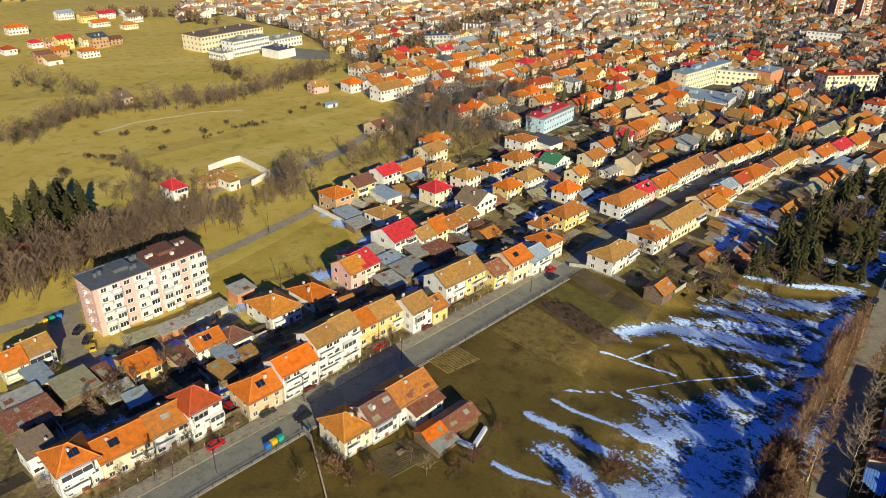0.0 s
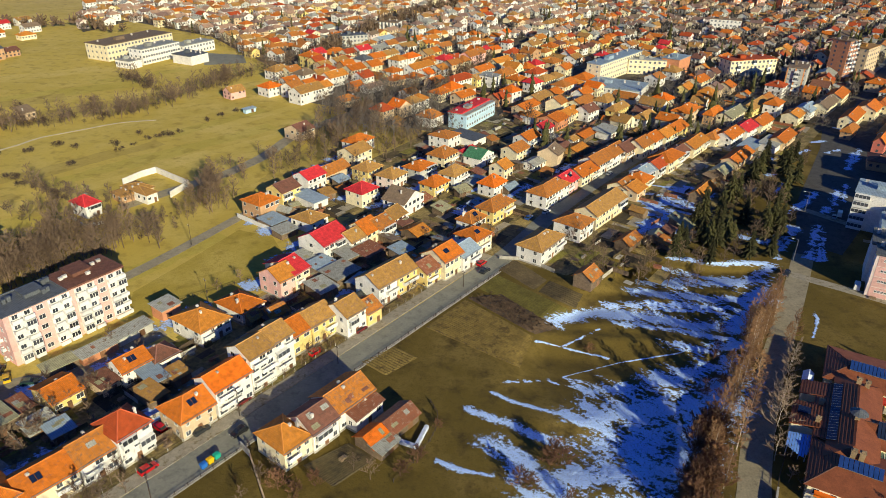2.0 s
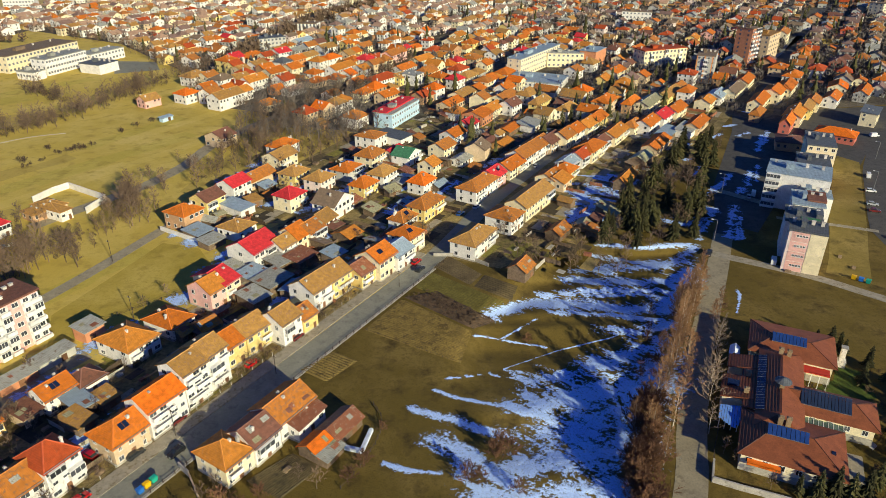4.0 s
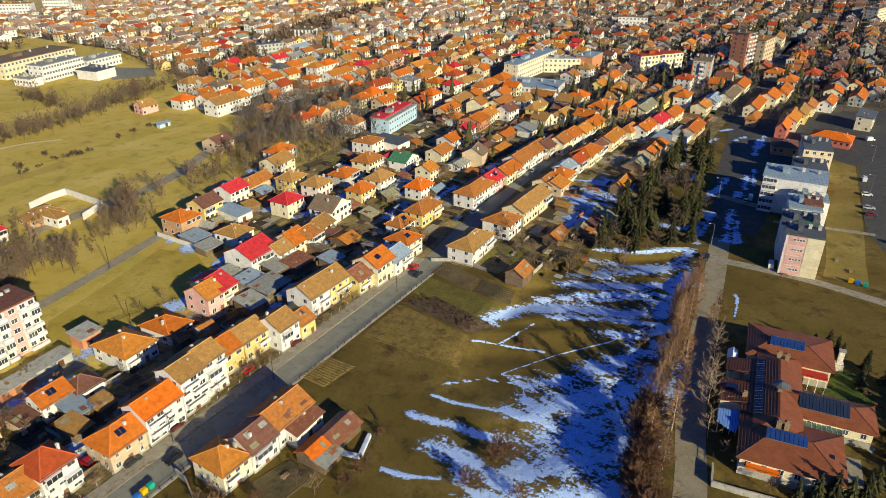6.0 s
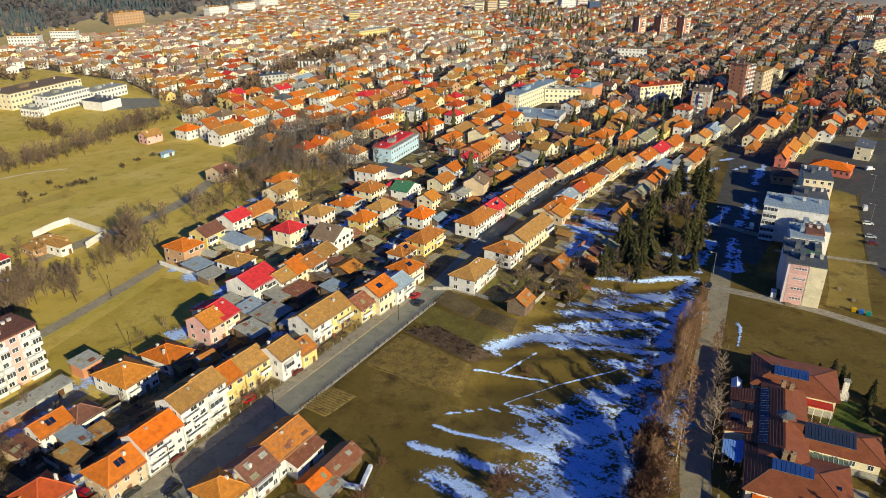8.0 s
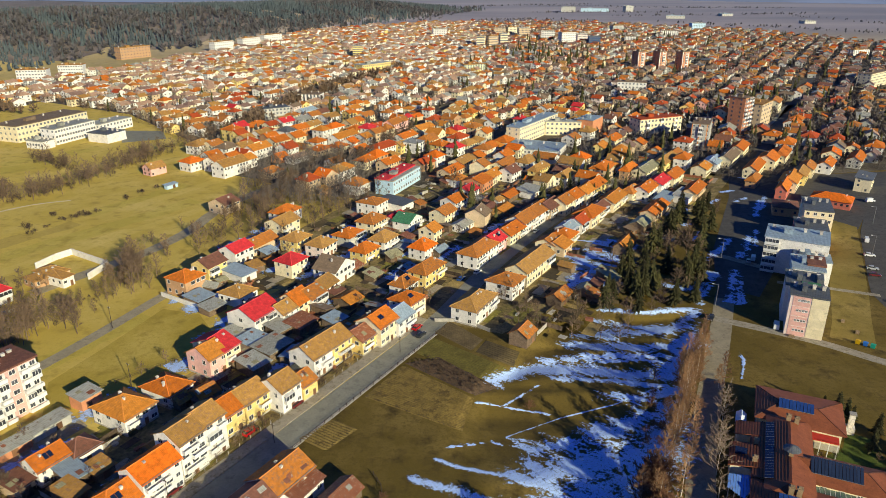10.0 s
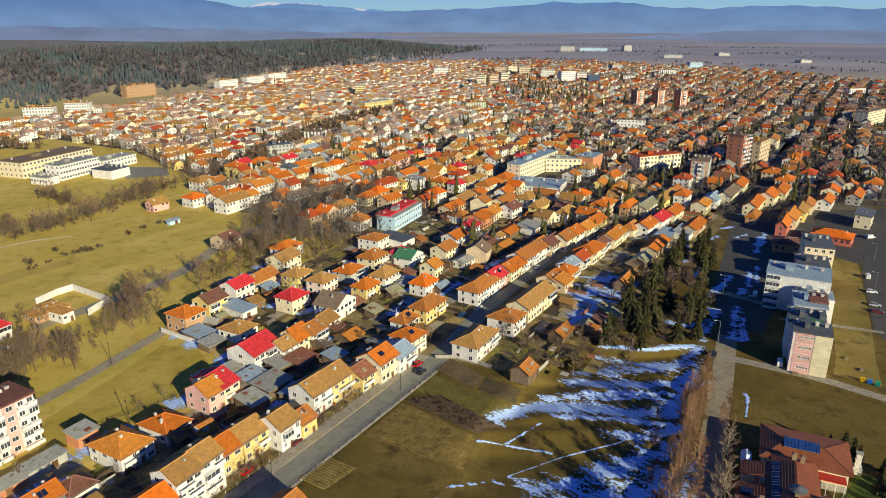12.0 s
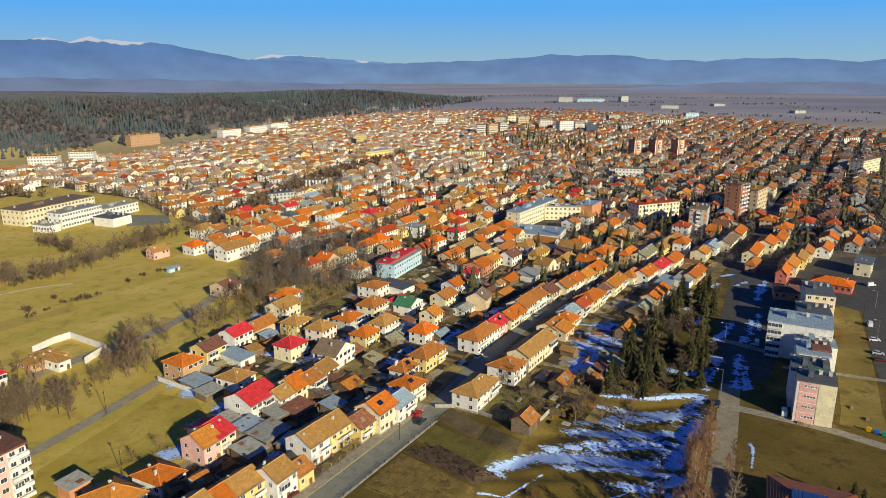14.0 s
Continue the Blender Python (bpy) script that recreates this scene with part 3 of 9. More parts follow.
def hill_height(x, y):
    s = (x - HX) * -HDY + (y - HY) * HDX
    along = (x - HX) * HDX + (y - HY) * HDY
    s = s + 60 * (fbm(along / 140, s * 0 + 3.3, 3, 5) - 0.5)
    return (41 - 11 * soft(300, 1100, along) + 12 * (fbm(along / 200, s / 200, 3, 2) - 0.5)) * soft(0, 230, s) * (1 - 0.45 * soft(230, 640, s)) * soft(1750, 1150, along) * soft(-900, -300, along)


# banks that fall away from the sun across the field: rows of x, rows of y, half width, drop
BANKS = [((10, 22, 32, 48, 66), (164, 171, 172.5, 169, 167), 3.8, 6.2), ((34, 47, 58, 72), (183, 186.5, 186, 184), 3.0, 4.6), ((44, 58, 75, 84), (194, 197, 200, 204), 4.4, 5.9),
         ((24, 40, 64), (162.5, 163.5, 162), 1.4, 1.9), ((-5, 10, 25, 42, 64), (126, 134, 133, 127, 146), 8.5, 12.2), ((-5, 5, 25, 45, 60), (112, 112, 112, 109, 122), 7.5, 10.8), ((40, 50, 64), (146, 144, 156), 4.0, 4.6)]


def ground_height(x, y):
    """Terraces on the field beside the road, the bluff far off, flat elsewhere."""
    x, y = np.asarray(x, float), np.asarray(y, float)
    edge = x - 55 - (y - 124) * 0.43
    inside = soft(-4, 20, x) * soft(-3, -13, edge) * soft(90, 106, y) * soft(214, 204, y) * soft(80, 68, -x * UY + y * UX)
    z = 0.55 * sum(b[3] for b in BANKS) * (np.clip(y, 95, 215) - 95) / 120 - 1.5
    for bx, by, half, drop in BANKS:
        line = np.interp(x, bx, by) + 2.5 * (fbm(x / 11, y * 0 + 1.7, 3, 9) - 0.5)
        z = z - 0.55 * drop * soft(-half * 1.2, half * 1.2, y - line)
    z = z + 0.7 * (fbm(x / 7, y / 5, 4, 4) - 0.5)
    return inside * z + hill_height(x, y)


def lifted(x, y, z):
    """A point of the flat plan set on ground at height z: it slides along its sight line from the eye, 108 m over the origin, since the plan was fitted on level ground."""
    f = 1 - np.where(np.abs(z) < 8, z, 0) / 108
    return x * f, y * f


def graded(lo, a, b, hi, fine, grow):
    mid = list(np.arange(a, b + 0.01, fine))
    left, right, step = [], [], fine
    p = a
    while p > lo:
        step *= grow
        p -= step
        left.append(max(p, lo))
    p, step = b, fine
    while p < hi:
        step *= grow
        p += step
        right.append(min(p, hi))
    return np.array(left[::-1] + mid + right)


gx, gy = graded(-4900, -10, 95, 4900, 1.5, 1.07), graded(-1500, 95, 220, 4950, 1.5, 1.06)
XX, YY = np.meshgrid(gx, gy)
ZZ = ground_height(XX, YY)
nx, ny = len(gx), len(gy)
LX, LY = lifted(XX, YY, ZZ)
gverts = np.stack([LX, LY, ZZ], -1).reshape(-1, 3)
ii, jj = np.meshgrid(np.arange(nx - 1), np.arange(ny - 1))
k0 = (jj * nx + ii).ravel()
gfaces = np.stack([k0, k0 + 1, k0 + nx + 1, k0 + nx], -1)


def array_mesh(name, verts, faces, mats, index=None, smooth=False):
    """A mesh from arrays of points and of faces with one count of corners."""
    me = bpy.data.meshes.new(name)
    n, c = faces.shape
    me.vertices.add(len(verts))
    me.vertices.foreach_set("co", np.asarray(verts, np.float32).ravel())
    me.loops.add(n * c)
    me.loops.foreach_set("vertex_index", np.asarray(faces, np.int32).ravel())
    me.polygons.add(n)
    me.polygons.foreach_set("loop_start", np.arange(0, n * c, c, dtype=np.int32))
    for m in mats:
        me.materials.append(m)
    if index is not None:
        me.polygons.foreach_set("material_index", np.asarray(index, np.int32))
    me.polygons.foreach_set("use_smooth", np.full(n, smooth))
    me.update(calc_edges=True)
    return me


mid_x, mid_y = gverts[gfaces].mean(1)[:, 0], gverts[gfaces].mean(1)[:, 1]
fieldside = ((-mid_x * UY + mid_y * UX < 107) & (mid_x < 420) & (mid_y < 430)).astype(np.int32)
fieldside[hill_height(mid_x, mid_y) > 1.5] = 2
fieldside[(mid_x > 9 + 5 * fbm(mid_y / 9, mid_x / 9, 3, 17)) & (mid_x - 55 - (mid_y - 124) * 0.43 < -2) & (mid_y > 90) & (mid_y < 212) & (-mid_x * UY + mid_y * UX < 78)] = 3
# Litter on the hill, paled in colour for the haze over it.
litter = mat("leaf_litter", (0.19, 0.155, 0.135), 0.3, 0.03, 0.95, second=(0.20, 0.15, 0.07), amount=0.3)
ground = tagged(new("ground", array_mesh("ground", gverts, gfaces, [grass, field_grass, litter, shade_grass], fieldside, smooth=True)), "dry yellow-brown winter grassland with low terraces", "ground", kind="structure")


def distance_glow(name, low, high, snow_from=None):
    """Far mountains as a plain backdrop: daylight and blue haze are painted in as emission."""
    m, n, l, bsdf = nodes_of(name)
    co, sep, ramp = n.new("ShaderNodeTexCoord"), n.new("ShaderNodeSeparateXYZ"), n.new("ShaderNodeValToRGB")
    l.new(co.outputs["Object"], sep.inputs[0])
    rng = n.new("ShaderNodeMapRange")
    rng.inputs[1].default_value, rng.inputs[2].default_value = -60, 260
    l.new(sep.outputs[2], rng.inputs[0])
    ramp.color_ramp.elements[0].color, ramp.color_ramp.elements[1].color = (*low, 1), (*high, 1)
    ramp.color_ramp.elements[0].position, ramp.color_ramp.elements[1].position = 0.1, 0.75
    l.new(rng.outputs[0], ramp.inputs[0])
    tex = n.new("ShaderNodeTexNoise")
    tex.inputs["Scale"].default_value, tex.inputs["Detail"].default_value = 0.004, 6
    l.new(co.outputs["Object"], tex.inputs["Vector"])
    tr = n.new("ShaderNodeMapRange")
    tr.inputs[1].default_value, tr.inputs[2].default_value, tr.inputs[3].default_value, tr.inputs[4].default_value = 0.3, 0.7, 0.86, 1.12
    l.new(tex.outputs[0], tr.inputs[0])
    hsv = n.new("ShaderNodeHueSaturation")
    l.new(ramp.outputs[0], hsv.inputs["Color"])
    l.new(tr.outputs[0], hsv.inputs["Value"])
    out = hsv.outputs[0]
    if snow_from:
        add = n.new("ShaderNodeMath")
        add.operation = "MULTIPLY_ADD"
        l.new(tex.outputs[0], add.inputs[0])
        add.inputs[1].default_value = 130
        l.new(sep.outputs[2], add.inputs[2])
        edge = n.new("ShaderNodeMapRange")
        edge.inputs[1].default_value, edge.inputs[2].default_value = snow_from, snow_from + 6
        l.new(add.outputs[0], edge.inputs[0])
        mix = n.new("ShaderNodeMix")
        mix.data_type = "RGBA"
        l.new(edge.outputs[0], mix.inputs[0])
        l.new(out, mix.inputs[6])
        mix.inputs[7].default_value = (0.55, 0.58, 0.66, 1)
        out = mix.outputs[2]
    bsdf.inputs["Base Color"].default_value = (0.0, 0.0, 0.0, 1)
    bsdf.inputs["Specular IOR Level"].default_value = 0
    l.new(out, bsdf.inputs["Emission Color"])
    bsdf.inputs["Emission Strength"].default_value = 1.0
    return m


def ridge(name, radius, az0, az1, top, low, material, label):
    """A range of mountains on an arc round the valley; top gives the height at a bearing in degrees to the right of +y."""
    n = 220
    verts, faces = [], []
    for i in range(n + 1):
        az = az0 + (az1 - az0) * i / n
        a = radians(az)
        h = top(az)
        for r, z in ((radius - 420, low), (radius - 180, low + (h - low) * 0.55), (radius, h), (radius + 150, low)):
            verts.append((math.sin(a) * r, math.cos(a) * r, z))
    for i in range(n):
        for k in range(3):
            b = i * 4 + k
            faces.append((b, b + 1, b + 5, b + 4))
    ob = new(name, mesh(name, verts, faces, material))
    return tagged(ob, label, "mountains", kind="structure")


def peaks(seed, rows, rough=26):
    def top(az):
        h = float(np.interp(az, [r[0] for r in rows], [r[1] for r in rows]))
        return h + rough * (float(fbm(np.array(az / 1.1), np.array(seed * 1.0), 5, seed)) - 0.5)
    return top


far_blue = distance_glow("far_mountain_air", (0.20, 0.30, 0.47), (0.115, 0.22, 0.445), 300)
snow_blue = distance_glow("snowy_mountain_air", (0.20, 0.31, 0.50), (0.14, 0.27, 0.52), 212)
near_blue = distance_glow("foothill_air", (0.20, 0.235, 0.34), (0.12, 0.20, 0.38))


def sky_backdrop():
    """The clear blue air low over the mountains, as a plain far backdrop."""
    m, n, l, bsdf = nodes_of("low_sky")
    co, sep, ramp = n.new("ShaderNodeTexCoord"), n.new("ShaderNodeSeparateXYZ"), n.new("ShaderNodeValToRGB")
    l.new(co.outputs["Object"], sep.inputs[0])
    rng = n.new("ShaderNodeMapRange")
    rng.inputs[1].default_value, rng.inputs[2].default_value = 130, 450
    l.new(sep.outputs[2], rng.inputs[0])
    ramp.color_ramp.elements[0].color, ramp.color_ramp.elements[1].color = (0.30, 0.50, 0.63, 1), (0.115, 0.425, 0.90, 1)
    l.new(rng.outputs[0], ramp.inputs[0])
    bsdf.inputs["Base Color"].default_value = (0, 0, 0, 1)
    bsdf.inputs["Specular IOR Level"].default_value = 0
    l.new(ramp.outputs[0], bsdf.inputs["Emission Color"])
    bsdf.inputs["Emission Strength"].default_value = 1.0
    verts, faces, n = [], [], 60
    for i in range(n + 1):
        a = radians(-60 + 120 * i / n)
        for z in (-40, 1400):
            verts.append((math.sin(a) * 4740, math.cos(a) * 4740, z))
    for i in range(n):
        faces.append((2 * i, 2 * i + 2, 2 * i + 3, 2 * i + 1))
    return tagged(new("backdrop_sky", mesh("backdrop_sky", verts, faces, m)), "clear pale to deep blue winter sky", "sky", kind="structure")


sky_backdrop()
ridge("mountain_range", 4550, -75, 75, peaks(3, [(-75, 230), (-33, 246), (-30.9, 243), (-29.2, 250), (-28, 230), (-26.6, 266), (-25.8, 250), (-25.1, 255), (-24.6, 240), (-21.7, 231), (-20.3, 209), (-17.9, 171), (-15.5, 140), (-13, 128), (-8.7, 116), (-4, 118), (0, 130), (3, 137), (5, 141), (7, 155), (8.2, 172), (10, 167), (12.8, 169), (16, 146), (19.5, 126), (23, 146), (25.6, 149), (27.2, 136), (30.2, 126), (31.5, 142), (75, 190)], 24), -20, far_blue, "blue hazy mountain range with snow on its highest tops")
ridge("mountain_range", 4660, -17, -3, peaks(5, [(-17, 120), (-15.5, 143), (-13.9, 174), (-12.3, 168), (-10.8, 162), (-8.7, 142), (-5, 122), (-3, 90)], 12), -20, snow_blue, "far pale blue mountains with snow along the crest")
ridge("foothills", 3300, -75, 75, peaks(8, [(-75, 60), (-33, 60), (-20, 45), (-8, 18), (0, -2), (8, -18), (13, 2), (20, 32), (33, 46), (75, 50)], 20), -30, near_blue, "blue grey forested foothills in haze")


# ---- roads, paths and plots ----
def ribbon(name, pts, width, z, material, label, kerb=0.0):
    pts = [Vector((x, y, 0)) for x, y in pts]
    left, right = [], []
    for i, p in enumerate(pts):
        d = (pts[min(i + 1, len(pts) - 1)] - pts[max(i - 1, 0)]).normalized()
        s = Vector((-d.y, d.x, 0)) * width / 2
        left.append(p + s)
        right.append(p - s)
    n = len(pts)
    verts = [(p.x, p.y, z) for p in left] + [(p.x, p.y, z) for p in right] + [(p.x, p.y, -0.9) for p in left] + [(p.x, p.y, -0.9) for p in right]
    faces = []
    for i in range(n - 1):
        faces += [(i, i + n, i + n + 1, i + 1), (i, i + 1, i + 1 + 2 * n, i + 2 * n), (i + n + 1, i + n, i + 3 * n, i + 3 * n + 1)]
    return tagged(new(name, mesh(name, verts, faces, material)), label, name.split("_")[0], kind="structure")


def plot(name, pts, z, material, label, kind="structure"):
    vs = [Vector((x, y, z)) for x, y in pts]
    from mathutils.geometry import tessellate_polygon
    tris = tessellate_polygon([vs])
    me = mesh(name, vs, [tuple(t) for t in tris], material)
    bm = bmesh.new()
    bm.from_mesh(me)
    bmesh.ops.recalc_face_normals(bm, faces=bm.faces)
    if sum(f.normal.z for f in bm.faces) < 0:
        bmesh.ops.reverse_faces(bm, faces=bm.faces)
    bm.to_mesh(me)
    bm.free()
    return tagged(new(name, me), label, name.split("_")[0], kind=kind)


def curve_through(pts, step=4.0):
    """Points along a smooth line through the given ones."""
    p = [Vector((x, y)) for x, y in pts]
    p = [2 * p[0] - p[1]] + p + [2 * p[-1] - p[-2]]
    out = []
    for i in range(1, len(p) - 2):
        n = max(2, int((p[i + 1] - p[i]).length / step))
        for k in range(n):
            t = k / n
            a, b, c, d = p[i - 1:i + 3]
            q = 0.5 * (2 * b + (c - a) * t + (2 * a - 5 * b + 4 * c - d) * t * t + (3 * b - a - 3 * c + d) * t**3)
            out.append((q.x, q.y))
    out.append(tuple(p[-2]))
    return out


main_line = [uv_to_xy(u, v) for u, v in ((-40, 106.2), (40, 107.0), (100, 107.0), (165, 107.2), (192, 109.5), (215, 112.5), (260, 114.5), (320, 113.5), (380, 111), (450, 109), (560, 108), (800, 108))]
right_line = [(36, 68), (50.5, 103), (55.0, 117), (63.4, 140), (75.8, 168), (87.1, 193), (99, 220.6), (118, 260), (147, 319), (171, 369), (196, 420), (222, 467), (275, 560), (400, 770)]
river_line = [(-150, 110), (-132, 155), (-120.7, 175), (-112.5, 195), (-103, 222), (-108, 250), (-116, 287), (-112.7, 314), (-105.5, 336), (-92, 362)]
ribbon("road_main", curve_through(main_line), 7.0, 0.05, asphalt, "grey asphalt village street with patched surface")
ribbon("pavement_main", [uv_to_xy(u, v) for u, v in ((-30, 112.0), (40, 112.4), (100, 112.4), (172, 112.6))], 3.6, 0.17, paving, "worn concrete pavement with kerb along the street")
ribbon("verge_main", [uv_to_xy(u, v) for u, v in ((-30, 102.4), (40, 103.0), (100, 103.0), (165, 103.1))], 1.0, 0.12, concrete, "low concrete kerb strip along the field")
# The upper stretch has the blocks' shade painted in as darker asphalt.
ribbon("road_east_upper", curve_through(right_line[6:]), 6.6, 0.05, asphalt_dark, "asphalt road beside the grove, darkened for shade")
ribbon("road_east", curve_through(right_line[:7]), 6.6, 0.05, asphalt_old, "worn pale asphalt road beside the snowy field")
ribbon("road_river", curve_through([(-175, 90), (-150, 125), (-131, 152), (-120.7, 173), (-113.7, 190), (-109.6, 201), (-101.2, 224), (-92, 245)]), 4.6, 0.05, asphalt_old, "narrow asphalt lane along the meadow")
ribbon("road_river_upper", curve_through([(-150, 225), (-132.6, 252), (-125.7, 262), (-116.4, 287), (-112.7, 314), (-105.5, 336), (-88, 372)]), 6.5, 0.06, asphalt_old, "grey road along the bare trees")
ribbon("path_blocks", curve_through([(88, 207), (94, 203.5), (108, 195.6), (118.5, 188.6), (128.3, 180), (160, 152)]), 4.0, 0.06, paving, "concrete path in front of the apartment blocks")
ribbon("path_middle", [(111, 261), (114, 259), (128, 245.5)], 4.0, 0.06, paving, "concrete path between the apartment blocks")
ribbon("path_lawn", [(124, 235), (141.5, 229.1), (155.9, 223.4)], 2.4, 0.06, paving, "pale path across the lawn")
ribbon("track_meadow", curve_through([(-240, 276), (-235.5, 287.2), (-232.8, 297.1), (-221.7, 310.2), (-207.8, 325.9), (-191.7, 333.5)]), 1.3, 0.05, pale_track, "pale stony track across the meadow")
plot("yard_blocks", [(-146, 132), (-140, 139), (-127, 127), (-124, 121), (-112, 128), (-99, 151), (-92, 146), (-101, 131), (-103, 121), (-112, 116), (-124, 114)], 0.06, asphalt_old, "worn asphalt yard beside the apartment block")
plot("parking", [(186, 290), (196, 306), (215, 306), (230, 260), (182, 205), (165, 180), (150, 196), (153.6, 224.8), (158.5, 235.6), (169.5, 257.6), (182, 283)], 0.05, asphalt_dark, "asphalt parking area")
plot("ground_near_gardens", [uv_to_xy(u, v) for u, v in ((-10, 114.3), (172, 114.3), (176, 85), (260, 62), (330, 56), (420, 56), (430, 205), (330, 218), (200, 206), (150, 203), (142, 190), (165, 170), (152, 150), (60, 150), (-10, 175))], 0.025, yard_mat, "brown garden soil and trodden yards between the houses")
TOWN = [(-375, 562), (-366, 623), (-261, 563), (-177, 467), (-133, 384), (-104, 372), (-84, 350), (-44, 336), (-1, 368), (14, 288), (30, 303), (60, 337), (74, 319), (140, 405), (157, 369), (168, 358), (207, 381), (259, 393), (723, 1150), (585, 1428), (278, 1670), (-44, 1628), (-269, 1421), (-334, 1035), (-389, 837), (-439, 763), (-451, 682)]
plot("ground_town", TOWN, 0.035, town_ground, "brown and grey yards and lanes of the town")

# A dark sheet that stands for the shade beside the blocks.
plot("ground_east", [(100, 232), (112, 222), (126, 243), (150, 262), (172, 300), (260, 390), (207, 381), (168, 358), (157, 369), (146, 340), (112, 268)], 0.03, asphalt_dark, "trodden ground between the road and the blocks, darkened for shade")

# Shade over these yards is laid down as a dark surface.
plot("ground_yard_east", [(186, 292), (172, 300), (183, 318), (205, 350), (260, 392), (330, 400), (300, 330), (240, 268), (215, 306), (196, 306)], 0.027, asphalt_dark, "trodden yards beyond the parking area, darkened for shade")
plot("apron_factory", [(-222, 461), (-196, 473), (-208, 498), (-238, 500), (-232, 484)], 0.045, asphalt, "pale asphalt apron beside the factory")
plot("plaza_tower", [(177, 458.6), (193, 450.5), (212, 472), (225, 489), (305, 606), (298, 606), (236, 524), (218, 506), (191, 482)], 0.05, asphalt, "pale open square and street by the tower block")
plot("green_town", [(264, 568), (302, 600), (345, 587), (333, 566), (293, 561)], 0.045, grass, "dry grass strip between town streets")


def furrowed(name, a, b, c, d, n, material, label, height=0.18):
    """A dug plot with n ridges between the side a-b and the side d-c."""
    a, b, c, d = (Vector((*p, 0)) for p in (a, b, c, d))
    verts, faces = [], []
    cols = 14
    for i in range(2 * n + 1):
        t = i / (2 * n)
        for k in range(cols + 1):
            s = k / cols
            p = a.lerp(d, t).lerp(b.lerp(c, t), s)
            edge = i in (0, 2 * n) or k in (0, cols)
            z = float(ground_height(np.array(p.x), np.array(p.y)))
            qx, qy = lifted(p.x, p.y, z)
            verts.append((float(qx), float(qy), z + (0.0 if edge else 0.05 + (height if i % 2 else 0.0) * (0.7 + 0.6 * random.random()))))
    for i in range(2 * n):
        for k in range(cols):
            q = i * (cols + 1) + k
            faces.append((q, q + 1, q + cols + 2, q + cols + 1))
    me = mesh(name, verts, faces, material)
    ob = tagged(new(name, me), label, "plot", kind="structure")
    bm = bmesh.new()
    bm.from_mesh(me)
    bmesh.ops.recalc_face_normals(bm, faces=bm.faces)
    if sum(f.normal.z for f in bm.faces) < 0:
        bmesh.ops.reverse_faces(bm, faces=bm.faces)
    bm.to_mesh(me)
    bm.free()
    return ob


LAWN_POINTS = [(180, 306), (187, 295), (152.4, 224.5), (141.4, 203.4), (133, 186), (122, 193), (128, 203), (141, 229), (146, 240), (167, 279)]
# strips of meadow that were mown, grazed or dug at different times
strip_mats = [grass_ground("meadow_olive", (0.55, 0.425, 0.080), (0.47, 0.36, 0.066), (0.59, 0.455, 0.11), (0.36, 0.27, 0.055)), grass_ground("meadow_straw", (0.64, 0.48, 0.115), (0.56, 0.415, 0.09), (0.66, 0.50, 0.15), (0.44, 0.32, 0.07)), grass_ground("meadow_brown", (0.50, 0.365, 0.085), (0.42, 0.31, 0.07), (0.55, 0.41, 0.11), (0.31, 0.22, 0.05))]
rm = random.Random(31)
plot("ground_stream", [(-108, 258), (-98, 318), (-84, 352), (-44, 338), (-22, 318), (-40, 290), (-60, 262), (-90, 245)], 0.022, strip_mats[2], "rough brown ground between the stream and the houses")
plot("meadow_near", [(-106, 150), (-113, 166), (-106, 186), (-98, 212), (-84, 208), (-72, 190), (-78, 176), (-90, 162)], 0.035, grass_ground("olive_meadow", (0.47, 0.345, 0.060), (0.39, 0.29, 0.048), (0.54, 0.40, 0.09), (0.30, 0.22, 0.04)), "olive brown meadow between the lane and the gardens")
plot("lawn_blocks", LAWN_POINTS, 0.03, grass_ground("dry_lawn", (0.25, 0.185, 0.045), (0.19, 0.14, 0.034), (0.32, 0.235, 0.07), (0.12, 0.088, 0.024)), "sunny brownish lawn between the blocks and the parking area")


def meadow_strip(x, y, ang, length, width, k):
    """A strip of grass with an uneven outline."""
    c, sn = math.cos(radians(ang)), math.sin(radians(ang))
    side = [(-length / 2 + length * i / 8, -width / 2 + rm.uniform(-0.12, 0.12) * width) for i in range(9)] + [(length / 2 - length * i / 8, width / 2 + rm.uniform(-0.12, 0.12) * width) for i in range(9)]
    plot("meadow_strip", [(x + p * c - q * sn, y + p * sn + q * c) for p, q in side], 0.02 + 0.002 * (k % 5), strip_mats[k % 3], ("olive green", "straw yellow", "brownish")[k % 3] + " strip of winter meadow")


for k, (x, y, ang, length, width) in enumerate(((-183, 202, 62, 46, 11), (-195, 206, 62, 44, 9), (-206, 212, 62, 40, 8), (-174, 268, 57, 70, 9), (-160, 262, 57, 66, 8), (-188, 274, 57, 60, 9), (-150, 300, 56, 80, 10), (-136, 296, 57, 70, 7), (-200, 262, 57, 50, 8), (-158, 336, 60, 60, 9), (-143, 344, 60, 62, 8), (-240, 350, 45, 70, 16), (-270, 380, 45, 80, 18), (-215, 395, 50, 60, 14), (-300, 340, 40, 90, 16), (-250, 425, 48, 60, 12), (-320, 410, 42, 90, 18), (-172, 226, 60, 30, 8), (-112, 190, 60, 40, 9), (-90, 175, 60, 26, 9))):
    meadow_strip(x, y, ang, length, width, k)

stubble = mat("stubble", (0.205, 0.142, 0.038), 0.3, 0.3, 0.95, 0.2, 2, second=(0.11, 0.075, 0.024), amount=0.5)
furrowed("plot_stubble", (-22.6, 159.3), (4.0, 144.1), (7.5, 158.9), (-12.8, 175.8), 24, stubble, "dug brown garden plot in furrows")
